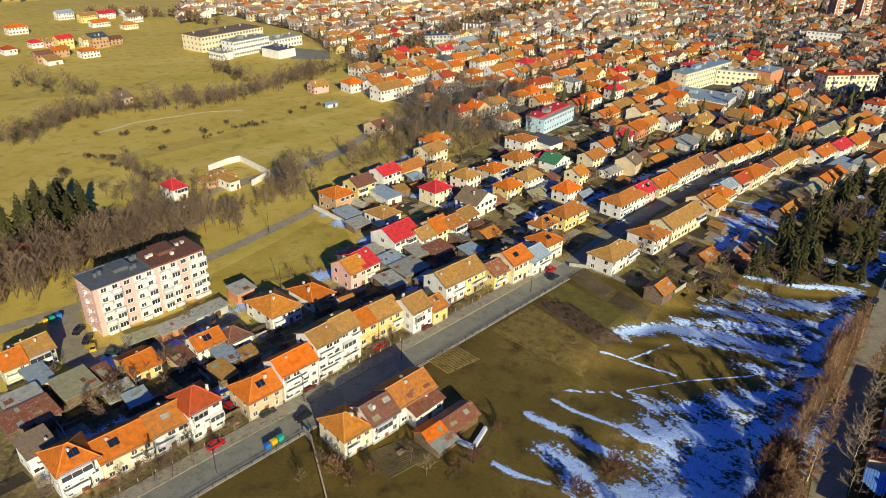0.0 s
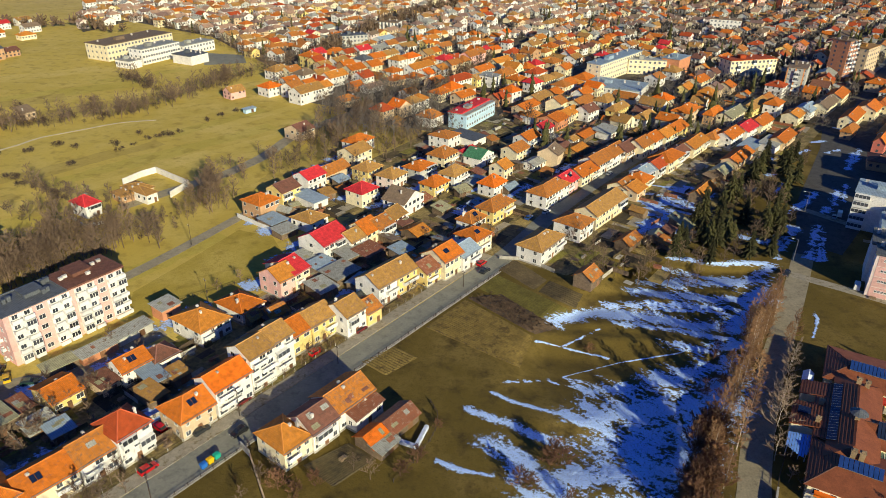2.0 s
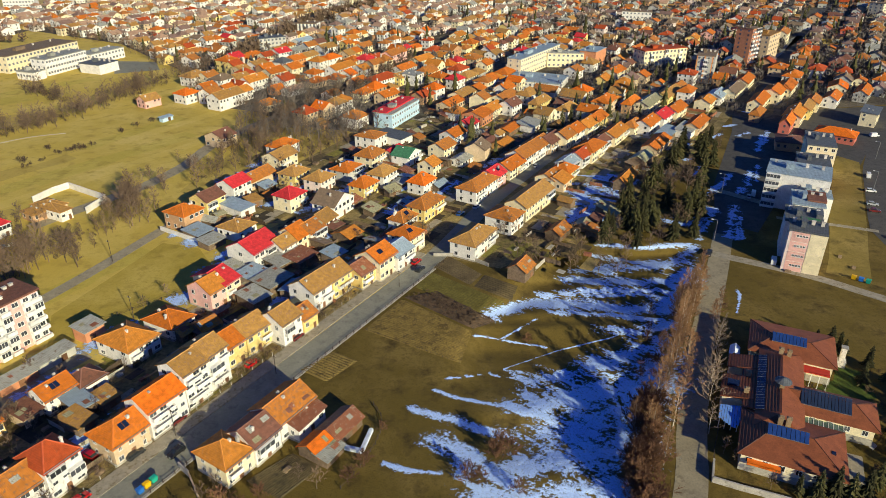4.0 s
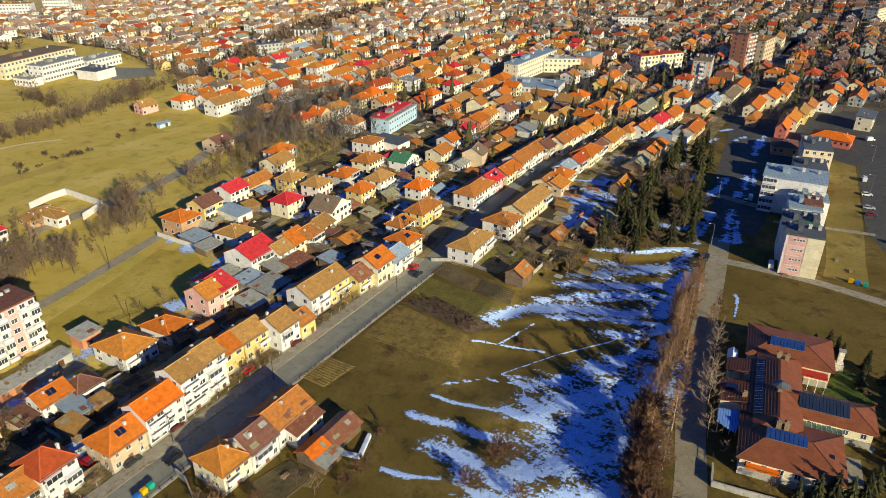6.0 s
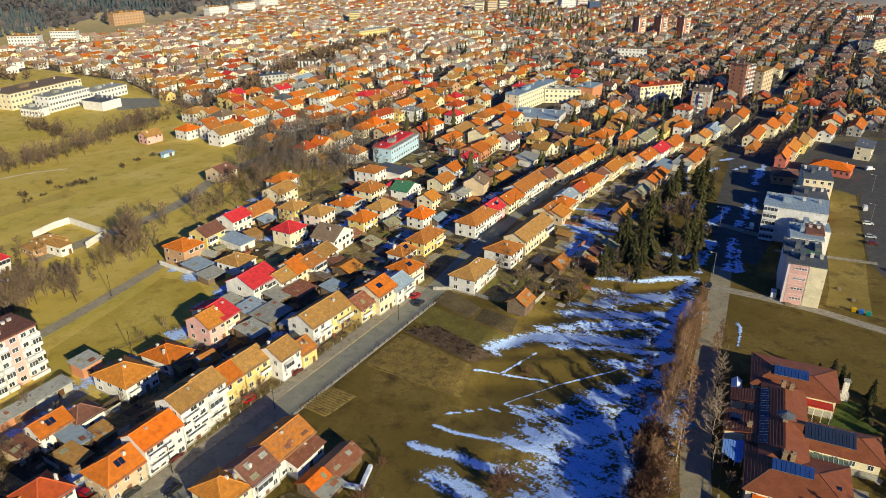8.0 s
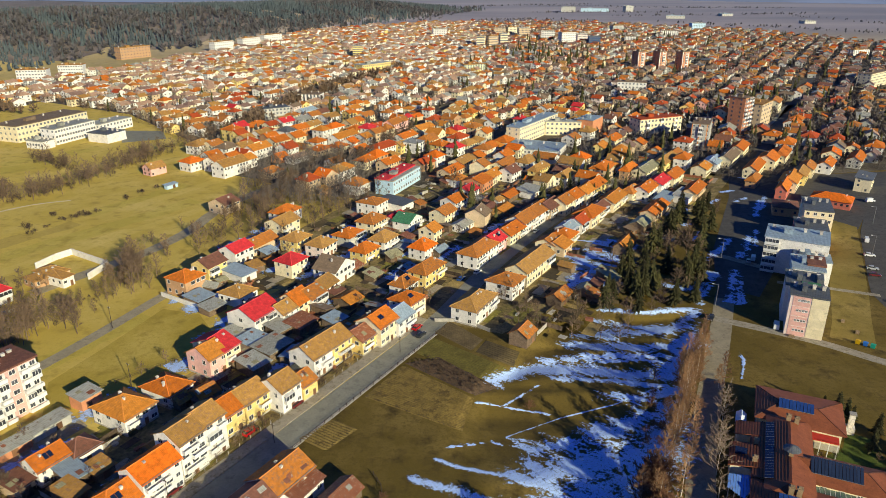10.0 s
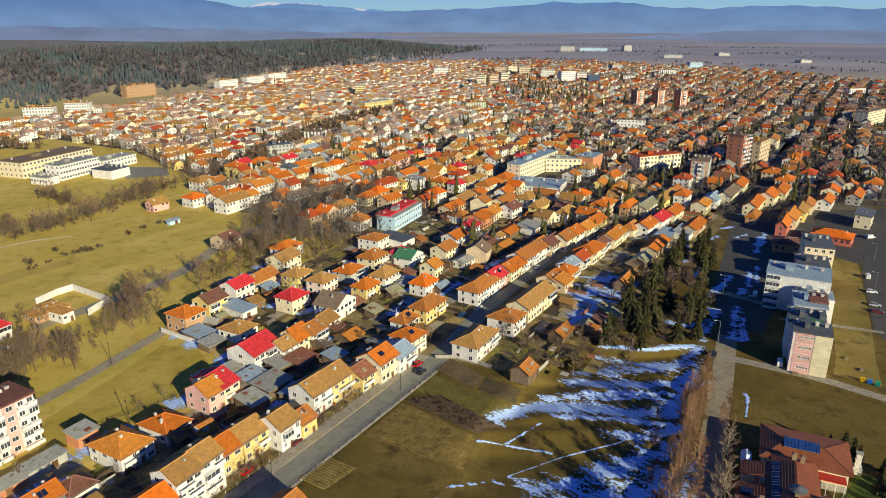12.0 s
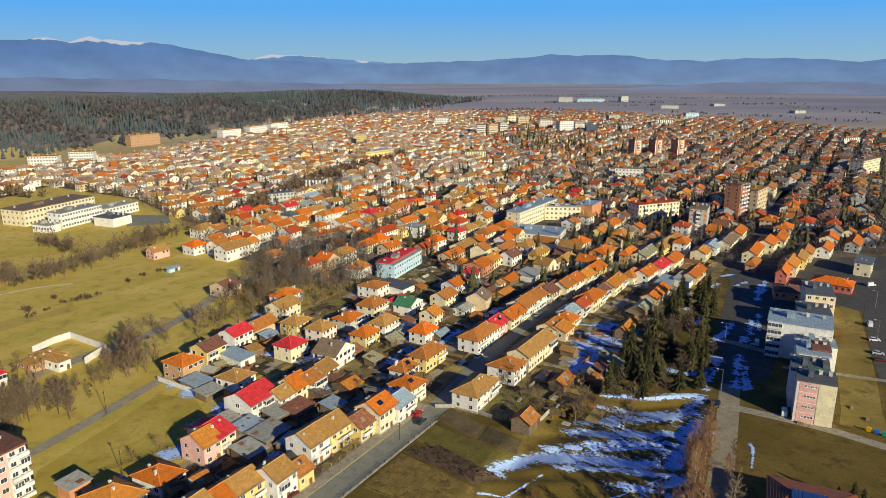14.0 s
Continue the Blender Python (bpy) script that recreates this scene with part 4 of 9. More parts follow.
furrowed("plot_scrub", (-12.4, 176.8), (7.7, 160.0), (14.4, 163.7), (-2.8, 180.6), 9, scrub, "dark strip of dead scrub", 0.5)
furrowed("plot_olive", (-9.3, 182.6), (14.4, 165.0), (18.7, 173.7), (-5.2, 193.0), 14, mat("winter_green", (0.135, 0.112, 0.022), 0.3, 0.2, 0.95, 0.2, 2), "olive green garden strip", 0.08)
furrowed("plot_dug", (-4.1, 196.3), (7.6, 184.1), (11.6, 190.9), (1.0, 203.6), 9, mat("dug_soil", (0.13, 0.095, 0.045), 0.3, 0.2, 0.95, 0.2, 2), "bare dug garden bed", 0.15)
furrowed("plot_dug", (8.9, 183.4), (19.8, 174.9), (22.4, 183.5), (12.4, 190.7), 8, earth, "dark dug garden bed", 0.15)
furrowed("plot_garden", (-37.0, 141.2), (-29.4, 136.4), (-22.6, 145.0), (-29.9, 149.3), 12, stubble, "small dug vegetable plot", 0.15)
furrowed("plot_vegetable", (-41, 104), (-33, 112), (-26, 108), (-33, 99), 16, earth, "dug vegetable beds behind the house", 0.16)


# ---- snow ----
def snow_sheet(name, x0, y0, x1, y1, cell, bands, label, melt=0.55, holes=(), lift=0.035):
    """Old snow left in bands: each band is a row of points, a half width and how broken it is."""
    xs, ys = np.arange(x0, x1, cell), np.arange(y0, y1, cell)
    X, Y = np.meshgrid(xs, ys)
    X = X + 0.35 * cell * (value_noise(X * 3.1, Y * 3.3, 11) - 0.5)
    Y = Y + 0.35 * cell * (value_noise(X * 2.7, Y * 3.9, 12) - 0.5)
    along_n, across_n = X * 0.80 - Y * 0.60, X * 0.60 + Y * 0.80
    rough_n, fine_n, speck = fbm(along_n / 9.0, across_n / 2.6, 4, 21), fbm(along_n / 3.0, across_n / 0.9, 3, 33), fbm(X / 0.55, Y / 0.42, 2, 35)
    best = np.full(X.shape, -9.0)
    for pts, half, broken in bands:
        dist = np.full(X.shape, 1e3)
        for (ax, ay), (bx, by) in zip(pts, pts[1:]):
            dx, dy = bx - ax, by - ay
            t = np.clip(((X - ax) * dx + (Y - ay) * dy) / (dx * dx + dy * dy), 0, 1)
            dist = np.minimum(dist, np.hypot(X - ax - t * dx, Y - ay - t * dy))
        best = np.maximum(best, (half - dist) / half - broken * (rough_n * 1.5 - melt) - 1.3 * broken * (fine_n - 0.45) - 1.5 * broken * (speck - 0.48))
    for (hx, hy), half in holes:
        best = best - 0.7 * np.clip(1.3 - np.hypot(X - hx, Y - hy) / half, 0, 1)
    on = best > -0.4
    cells = on[:-1, :-1] & on[1:, :-1] & on[:-1, 1:] & on[1:, 1:]
    jj, ii = np.nonzero(cells)
    if len(jj) == 0:
        return
    w = X.shape[1]
    quads = np.stack([jj * w + ii, jj * w + ii + 1, (jj + 1) * w + ii + 1, (jj + 1) * w + ii], -1)
    used, inv = np.unique(quads, return_inverse=True)
    Z = ground_height(X, Y) + lift + 0.12 * np.clip(best, 0, 0.8) + 0.06 * fine_n
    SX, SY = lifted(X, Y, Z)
    verts = np.stack([SX, SY, Z], -1).reshape(-1, 3)[used]
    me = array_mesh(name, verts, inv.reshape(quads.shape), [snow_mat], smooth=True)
    me.attributes.new("cover", "FLOAT", "POINT").data.foreach_set("value", np.clip(best * 0.55, -0.3, 0.5).ravel()[used].astype(np.float32))
    return tagged(new(name, me), label, "snow", kind="stuff")


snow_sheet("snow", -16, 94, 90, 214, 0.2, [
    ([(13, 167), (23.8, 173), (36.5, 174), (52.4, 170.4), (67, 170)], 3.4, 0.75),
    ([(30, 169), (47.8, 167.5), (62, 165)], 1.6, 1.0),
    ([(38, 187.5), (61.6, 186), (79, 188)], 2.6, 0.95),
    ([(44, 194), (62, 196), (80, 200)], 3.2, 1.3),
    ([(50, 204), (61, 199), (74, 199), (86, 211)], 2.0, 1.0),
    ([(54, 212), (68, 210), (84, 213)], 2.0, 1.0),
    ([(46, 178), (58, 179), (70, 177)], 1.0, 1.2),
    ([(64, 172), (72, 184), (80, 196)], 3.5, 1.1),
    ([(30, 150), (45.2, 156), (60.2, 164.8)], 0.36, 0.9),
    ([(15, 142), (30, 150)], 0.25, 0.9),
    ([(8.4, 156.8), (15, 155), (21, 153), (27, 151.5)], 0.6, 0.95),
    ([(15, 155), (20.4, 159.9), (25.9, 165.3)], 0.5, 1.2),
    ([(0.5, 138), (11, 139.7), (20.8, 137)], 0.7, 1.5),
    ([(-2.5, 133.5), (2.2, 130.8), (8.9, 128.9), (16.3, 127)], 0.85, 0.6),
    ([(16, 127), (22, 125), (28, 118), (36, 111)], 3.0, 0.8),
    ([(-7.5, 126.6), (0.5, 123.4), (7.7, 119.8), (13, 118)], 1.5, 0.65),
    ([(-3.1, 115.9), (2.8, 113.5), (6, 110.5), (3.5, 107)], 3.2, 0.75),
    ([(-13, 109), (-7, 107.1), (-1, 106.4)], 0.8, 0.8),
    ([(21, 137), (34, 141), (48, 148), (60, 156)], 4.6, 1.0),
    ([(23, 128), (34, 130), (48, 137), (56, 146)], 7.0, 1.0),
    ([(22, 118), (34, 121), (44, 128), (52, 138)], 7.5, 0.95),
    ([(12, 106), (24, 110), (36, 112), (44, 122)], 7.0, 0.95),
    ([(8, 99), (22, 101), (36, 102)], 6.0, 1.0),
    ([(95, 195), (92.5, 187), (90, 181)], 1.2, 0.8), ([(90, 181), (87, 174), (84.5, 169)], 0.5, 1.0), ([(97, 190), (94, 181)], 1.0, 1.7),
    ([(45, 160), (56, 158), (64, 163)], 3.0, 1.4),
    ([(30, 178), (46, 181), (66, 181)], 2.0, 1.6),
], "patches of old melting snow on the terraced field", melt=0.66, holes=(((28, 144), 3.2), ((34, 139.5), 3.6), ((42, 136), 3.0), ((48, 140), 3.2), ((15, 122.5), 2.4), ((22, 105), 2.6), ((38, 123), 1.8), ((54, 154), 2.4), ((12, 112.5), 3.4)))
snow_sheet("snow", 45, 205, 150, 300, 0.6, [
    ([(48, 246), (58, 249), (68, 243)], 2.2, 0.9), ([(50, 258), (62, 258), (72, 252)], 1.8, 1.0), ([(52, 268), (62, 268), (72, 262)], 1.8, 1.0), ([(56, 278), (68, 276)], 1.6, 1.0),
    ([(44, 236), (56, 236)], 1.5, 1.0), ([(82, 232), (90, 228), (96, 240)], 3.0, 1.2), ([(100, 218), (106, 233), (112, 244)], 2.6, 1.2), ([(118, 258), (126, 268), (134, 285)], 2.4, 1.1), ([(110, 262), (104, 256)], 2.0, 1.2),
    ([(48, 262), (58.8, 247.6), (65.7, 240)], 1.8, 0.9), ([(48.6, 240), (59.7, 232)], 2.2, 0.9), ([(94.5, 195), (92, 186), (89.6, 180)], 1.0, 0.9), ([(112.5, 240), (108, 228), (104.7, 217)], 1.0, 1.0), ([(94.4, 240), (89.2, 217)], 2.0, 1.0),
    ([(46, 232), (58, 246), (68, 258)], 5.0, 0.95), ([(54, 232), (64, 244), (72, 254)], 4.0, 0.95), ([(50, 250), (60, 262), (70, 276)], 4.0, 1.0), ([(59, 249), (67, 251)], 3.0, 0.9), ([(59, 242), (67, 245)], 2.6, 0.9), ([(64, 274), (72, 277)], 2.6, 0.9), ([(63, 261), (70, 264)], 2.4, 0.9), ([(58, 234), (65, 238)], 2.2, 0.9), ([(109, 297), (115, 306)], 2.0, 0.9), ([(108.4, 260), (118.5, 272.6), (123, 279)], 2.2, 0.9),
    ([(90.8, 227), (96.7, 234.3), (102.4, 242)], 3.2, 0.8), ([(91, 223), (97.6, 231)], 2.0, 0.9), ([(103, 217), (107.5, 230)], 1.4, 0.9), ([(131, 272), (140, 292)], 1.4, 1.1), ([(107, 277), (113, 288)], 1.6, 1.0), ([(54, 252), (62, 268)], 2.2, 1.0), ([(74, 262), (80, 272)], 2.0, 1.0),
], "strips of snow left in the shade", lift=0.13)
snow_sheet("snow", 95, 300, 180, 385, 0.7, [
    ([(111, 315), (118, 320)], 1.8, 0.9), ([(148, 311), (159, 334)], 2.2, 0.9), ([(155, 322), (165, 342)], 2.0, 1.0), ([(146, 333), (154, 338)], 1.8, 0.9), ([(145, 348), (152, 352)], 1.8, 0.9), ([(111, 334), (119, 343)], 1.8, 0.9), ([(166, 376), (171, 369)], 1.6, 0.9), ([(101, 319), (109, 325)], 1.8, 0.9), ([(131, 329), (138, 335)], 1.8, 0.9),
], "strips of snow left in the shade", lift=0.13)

# ---- houses ----
# houses along the main street
house(-95.0, 82.5, 60.4, 8.0, 9.1, 7.0, "hip", 2.6, "white", "orange", 3, balc=1, sol=1, group="houses along the main street")
house(-89.3, 89.8, 58.2, 10.4, 8.6, 5.6, "gable", 2.6, "cream", "orange", 2, balc=1, sol=1, group="houses along the main street")
house(-84.5, 97.7, 59.8, 7.6, 8.6, 5.8, "gable", 2.8, "white", "old", 2, balc=1, group="houses along the main street")
house(-79.6, 103.5, 61.9, 7.7, 8.6, 8.1, "hip", 3.0, "white", "brick", 3, balc=1, group="houses along the main street")
house(-70.5, 113.5, 59.4, 8.7, 8.6, 5.3, "half", 2.8, "beige", "orange", 2, sol=1, group="houses along the main street")
house(-65.2, 121.8, 59.9, 9.9, 8.0, 7.9, "gable", 2.4, "white", "bright", 3, balc=1, group="houses along the main street")
house(-61.5, 130.3, 60.5, 7.1, 8.6, 10.3, "gable", 2.2, "white", "tan", 4, balc=1, group="houses along the main street")
house(-58.5, 136.8, 61.1, 6.6, 8.6, 10.3, "gable", 2.2, "white", "tan", 4, balc=1, group="houses along the main street")
house(-56.7, 145.3, 58.8, 6.8, 8.6, 6.4, "gable", 2.6, "yellow", "orange", 2, group="houses along the main street")
house(-52.5, 151.9, 58.4, 8.3, 8.6, 6.4, "gable", 2.6, "yellow", "tan", 2, balc=1, group="houses along the main street")
house(-44.7, 156.1, 59.2, 7.2, 9.1, 7.0, "gable", 2.6, "white", "tan", 2, balc=1, group="houses along the main street")
house(-40.2, 161.1, 57.8, 5.5, 7.6, 4.7, "gable", 2.2, "yellow", "old", 1, group="houses along the main street")
house(-39.4, 173.2, 58.6, 7.9, 9.6, 6.8, "gable", 2.8, "white", "tan", 2, balc=1, group="houses along the main street")
house(-34.8, 180.5, 58.3, 8.6, 9.6, 6.8, "gable", 2.8, "yellow", "tan", 2, balc=1, group="houses along the main street")
house(-26.5, 186.7, 58.0, 9.1, 8.6, 5.1, "gable", 2.4, "yellow", "rust", 2, group="houses along the main street")
house(-21.9, 191.8, 59.1, 9.2, 9.6, 7.0, "gable", 2.8, "cream", "orange", 2, sol=1, group="houses along the main street")
house(-16.5, 197.8, 59.4, 9.1, 8.6, 5.6, "gable", 2.2, "white", "bluegrey", 2, group="houses along the main street")
house(-13.3, 208.7, 58.0, 8.7, 9.1, 6.4, "hip", 2.4, "cream", "orange", 2, sol=1, group="houses along the main street")
# long house on the field side
house(-45.9, 107.4, 57.2, 7.2, 9.4, 5.3, "hip", 2.6, "cream", "amber", 2, balc=1, group="long house on the field side")
house(-41.2, 113.1, 58.2, 7.3, 8.6, 5.5, "gable", 2.6, "white", "brown", 2, balc=1, group="long house on the field side")
house(-36.6, 121.9, 58.6, 11.3, 9.1, 5.6, "gable", 2.6, "white", "old", 2, group="long house on the field side")
house(-31.2, 119.7, 60.6, 9.0, 3.6, 4.0, "shed", 1.0, "white", "rust", 1, group="long house on the field side")
# wooden huts
house(-27.6, 112.2, 58.4, 5.4, 5.6, 2.6, "gable", 1.6, "wood", "bright", 1, group="wooden huts")
house(-23.4, 118.5, 58.9, 8.8, 5.6, 2.8, "gable", 1.6, "wood", "rust", 1, group="wooden huts")
house(23.8, 189.7, 59.5, 6.8, 6.1, 4.0, "gable", 2.0, "wood", "old", 1, group="wooden huts")
house(39.6, 218.3, 57.0, 9.1, 5.6, 3.0, "gable", 1.8, "wood", "old", 1, group="wooden huts")
house(74.4, 267.0, 58.4, 14.8, 5.1, 3.6, "gable", 2.0, "wood", "amber", 1, group="wooden huts")
house(87.8, 292.8, 55.4, 11.8, 6.6, 3.4, "gable", 1.8, "wood", "moss", 1, group="wooden huts")
house(99.5, 312.3, 57.9, 22.2, 7.6, 3.6, "gable", 1.8, "beige", "orange", 1, group="wooden huts")
house(128.5, 343.6, 57.2, 21.0, 7.6, 4.0, "gable", 2.0, "beige", "orange", 1, group="wooden huts")
house(121.6, 335.7, 56.2, 15.9, 7.6, 3.4, "shed", 0.8, "white", "greysheet", 1, group="wooden huts")
house(110.0, 330.5, 57.0, 18.4, 6.6, 3.0, "shed", 0.7, "wood", "bluegrey", 1, group="wooden huts")
# garden sheds
house(-24.6, 110.6, 60.9, 5.8, 3.1, 2.2, "shed", 0.7, "wood", "greysheet", 1, group="garden sheds")
house(-96.0, 122.3, 64.0, 4.7, 5.6, 2.8, "shed", 0.7, "beige", "brown", 1, group="garden sheds")
house(-85.9, 126.0, 56.4, 4.7, 8.6, 3.0, "shed", 0.8, "wood", "bluegrey", 1, group="garden sheds")
house(-80.1, 127.7, 59.9, 4.7, 4.6, 2.6, "shed", 0.6, "wood", "tan", 1, group="garden sheds")
house(-82.9, 119.8, 63.0, 4.7, 6.6, 2.6, "shed", 0.6, "wood", "tan", 1, group="garden sheds")
house(-96.9, 155.7, 61.9, 6.0, 5.1, 3.6, "shed", 0.5, "terracotta", "greysheet", 1, group="garden sheds")
house(-67.5, 189.7, 54.0, 7.1, 7.6, 2.6, "shed", 0.6, "wood", "greysheet", 1, group="garden sheds")
house(-59.6, 186.3, 60.4, 7.9, 7.6, 2.8, "shed", 0.6, "wood", "bluegrey", 1, group="garden sheds")
house(-53.2, 183.1, 59.0, 10.0, 7.6, 2.8, "shed", 0.6, "wood", "greysheet", 1, group="garden sheds")
house(-52.9, 196.0, 55.4, 8.9, 6.6, 2.8, "shed", 0.6, "wood", "greysheet", 1, group="garden sheds")
house(-47.3, 198.4, 59.0, 8.7, 6.6, 2.6, "shed", 0.7, "wood", "rust", 1, group="garden sheds")
house(-56.3, 173.0, 54.0, 6.6, 7.6, 3.0, "shed", 0.6, "wood", "greysheet", 1, group="garden sheds")
house(-63.3, 176.7, 54.0, 5.0, 5.6, 2.8, "shed", 0.6, "wood", "rust", 1, group="garden sheds")
house(-65.8, 157.9, 54.0, 5.9, 5.6, 3.0, "gable", 1.4, "wood", "old", 1, group="garden sheds")
house(-36.8, 200.7, 54.8, 6.3, 5.6, 2.6, "shed", 0.6, "wood", "bluegrey", 1, group="garden sheds")
house(-34.3, 215.8, 57.4, 7.1, 7.6, 2.6, "gable", 1.4, "wood", "amber", 1, group="garden sheds")
house(-40.3, 221.8, 56.6, 5.5, 5.6, 2.8, "shed", 0.6, "wood", "brown", 1, group="garden sheds")
house(-87.0, 217.3, 58.9, 7.3, 7.6, 2.6, "shed", 0.5, "wood", "bluegrey", 1, group="garden sheds")
house(-80.2, 210.4, 56.2, 7.2, 5.6, 2.4, "shed", 0.5, "wood", "greysheet", 1, group="garden sheds")
house(-79.1, 238.5, 58.1, 7.1, 11.6, 3.0, "shed", 0.5, "white", "bluegrey", 1, group="garden sheds")
house(-124.1, 106.3, 63.1, 4.7, 7.6, 2.8, "shed", 0.6, "beige", "bluegrey", 1, group="garden sheds")
house(-113.0, 105.3, 62.9, 7.9, 8.6, 3.4, "shed", 0.6, "wood", "moss", 1, group="garden sheds")
house(-120.3, 97.4, 61.8, 7.8, 7.6, 3.0, "shed", 0.6, "wood", "greysheet", 1, group="garden sheds")
house(-114.1, 96.0, 63.1, 4.9, 7.6, 3.0, "shed", 0.6, "wood", "rust", 1, group="garden sheds")
house(-117.1, 91.4, 61.1, 4.7, 6.6, 3.0, "shed", 0.6, "wood", "rust", 1, group="garden sheds")
house(-110.4, 110.9, 63.0, 4.8, 5.6, 2.6, "shed", 0.6, "wood", "rust", 1, group="garden sheds")
house(-96.8, 105.7, 57.3, 4.8, 4.6, 2.4, "shed", 0.5, "wood", "bluegrey", 1, group="garden sheds")
house(7.0, 292.2, 59.0, 10.1, 6.6, 2.8, "gable", 1.2, "white", "greysheet", 1, group="garden sheds")
house(18.3, 312.9, 60.0, 14.9, 7.6, 2.8, "gable", 1.4, "wood", "brown", 1, group="garden sheds")
house(26.6, 313.8, 59.4, 11.3, 7.6, 2.8, "gable", 1.4, "wood", "amber", 1, group="garden sheds")
house(31.3, 336.1, 60.5, 13.5, 7.6, 3.0, "gable", 1.4, "wood", "orange", 1, group="garden sheds")
house(25.6, 329.1, 58.4, 8.5, 5.6, 2.8, "gable", 1.2, "white", "tan", 1, group="garden sheds")
house(43.3, 344.1, 58.8, 13.8, 9.6, 3.0, "shed", 0.8, "white", "greysheet", 1, group="garden sheds")
# houses in the second row
house(-105.2, 84.7, 63.3, 5.8, 6.6, 5.2, "shed", 0.8, "white", "taupe", 2, group="houses in the second row")
house(-92.2, 128.0, 60.2, 7.7, 6.7, 4.7, "gable", 2.2, "white", "orange", 2, sol=1, group="houses in the second row")
house(-87.3, 133.5, 60.0, 7.1, 6.6, 3.8, "hip", 2.2, "white", "brown", 1, group="houses in the second row")
house(-83.1, 148.8, 61.7, 9.7, 12.5, 4.9, "hip", 2.8, "white", "amber", 2, group="houses in the second row")
house(-76.2, 159.4, 62.9, 8.2, 10.9, 4.0, "hip", 2.4, "white", "orange", 1, group="houses in the second row")
house(-69.5, 172.9, 59.8, 6.5, 9.6, 6.3, "gable", 2.8, "pink", "amber", 2, group="houses in the second row")
house(-68.3, 178.0, 64.0, 6.3, 12.6, 6.4, "gable", 2.6, "cream", "red", 2, balc=1, group="houses in the second row")
house(-63.0, 200.3, 62.5, 12.2, 11.6, 6.1, "gable", 3.0, "white", "red", 2, balc=1, group="houses in the second row")
house(-54.4, 203.9, 61.7, 8.2, 7.6, 4.9, "gable", 2.4, "white", "tan", 2, group="houses in the second row")
house(-51.8, 210.6, 62.5, 7.6, 9.6, 5.2, "gable", 3.0, "cream", "orange", 2, group="houses in the second row")
house(-47.7, 215.3, 61.6, 8.1, 8.6, 4.9, "gable", 2.4, "white", "old", 2, group="houses in the second row")
house(-44.7, 224.3, 64.0, 7.6, 8.6, 4.7, "gable", 2.2, "white", "tan", 2, group="houses in the second row")
house(-133.4, 108.0, 60.9, 5.5, 8.6, 4.7, "gable", 2.4, "greenwhite", "orange", 2, balc=1, group="houses in the second row")
house(-131.6, 113.7, 64.0, 6.9, 8.6, 4.9, "gable", 2.4, "greywall", "tan", 2, group="houses in the second row")
house(-104.4, 116.9, 62.0, 7.4, 9.6, 3.6, "gable", 1.8, "yellow", "orange", 1, group="houses in the second row")
# houses between meadow and street
house(-94.6, 226.4, 61.9, 9.4, 10.0, 6.4, "hip", 2.2, "brickwall", "orange", 2, group="houses between meadow and street")
house(-90.0, 238.9, 62.7, 9.6, 8.6, 6.4, "gable", 2.4, "yellow", "brown", 2, balc=1, group="houses between meadow and street")
house(-73.6, 218.6, 62.8, 8.9, 9.9, 4.2, "hip", 2.2, "white", "tan", 1, group="houses between meadow and street")
house(-84.4, 254.9, 62.8, 10.2, 8.7, 5.9, "gable", 2.2, "white", "red", 2, balc=1, group="houses between meadow and street")
house(-59.8, 243.1, 60.3, 9.4, 8.6, 6.1, "hip", 2.6, "cream", "red", 2, balc=1, group="houses between meadow and street")
house(-42.5, 238.5, 63.5, 13.1, 9.9, 5.6, "cross", 3.4, "white", "taupe", 2, group="houses between meadow and street")
house(-51.6, 262.1, 63.7, 9.8, 8.6, 5.4, "hip", 2.6, "pinkwhite", "tan", 2, group="houses between meadow and street")
house(-63.2, 268.3, 64.0, 10.0, 8.6, 5.4, "hip", 2.4, "yellow", "tan", 2, group="houses between meadow and street")
house(-79.1, 267.4, 62.4, 15.7, 8.6, 3.8, "gable", 2.2, "beige", "old", 1, group="houses between meadow and street")
house(-73.3, 287.7, 64.0, 12.4, 9.8, 5.7, "gable", 2.4, "cream", "tan", 2, balc=1, group="houses between meadow and street")
house(-75.4, 303.5, 64.0, 12.7, 9.1, 5.4, "hip", 2.4, "white", "orange", 2, group="houses between meadow and street")
house(-32.9, 255.8, 60.0, 9.7, 7.5, 5.4, "hip", 2.6, "yellow", "orange", 2, group="houses between meadow and street")
house(-26.5, 268.0, 62.5, 10.6, 7.8, 5.6, "hip", 2.6, "white", "tan", 2, group="houses between meadow and street")
house(-42.1, 275.7, 61.7, 11.3, 9.0, 4.5, "hip", 2.2, "greywall", "orange", 2, group="houses between meadow and street")
house(-33.8, 290.9, 64.0, 11.7, 9.1, 5.4, "hip", 2.8, "cream", "old", 2, group="houses between meadow and street")
house(-36.0, 316.3, 63.7, 10.4, 11.3, 5.7, "hip", 1.8, "white", "old", 2, group="houses between meadow and street")
house(-17.7, 293.4, 61.7, 11.9, 8.5, 4.7, "cross", 2.6, "white", "green", 2, sol=1, group="houses between meadow and street")
house(-9.8, 260.3, 59.9, 9.4, 7.7, 5.0, "hip", 3.0, "white", "bright", 2, group="houses between meadow and street")
house(-7.4, 236.7, 59.2, 14.1, 7.6, 5.6, "hip", 2.6, "yellow", "old", 2, group="houses between meadow and street")
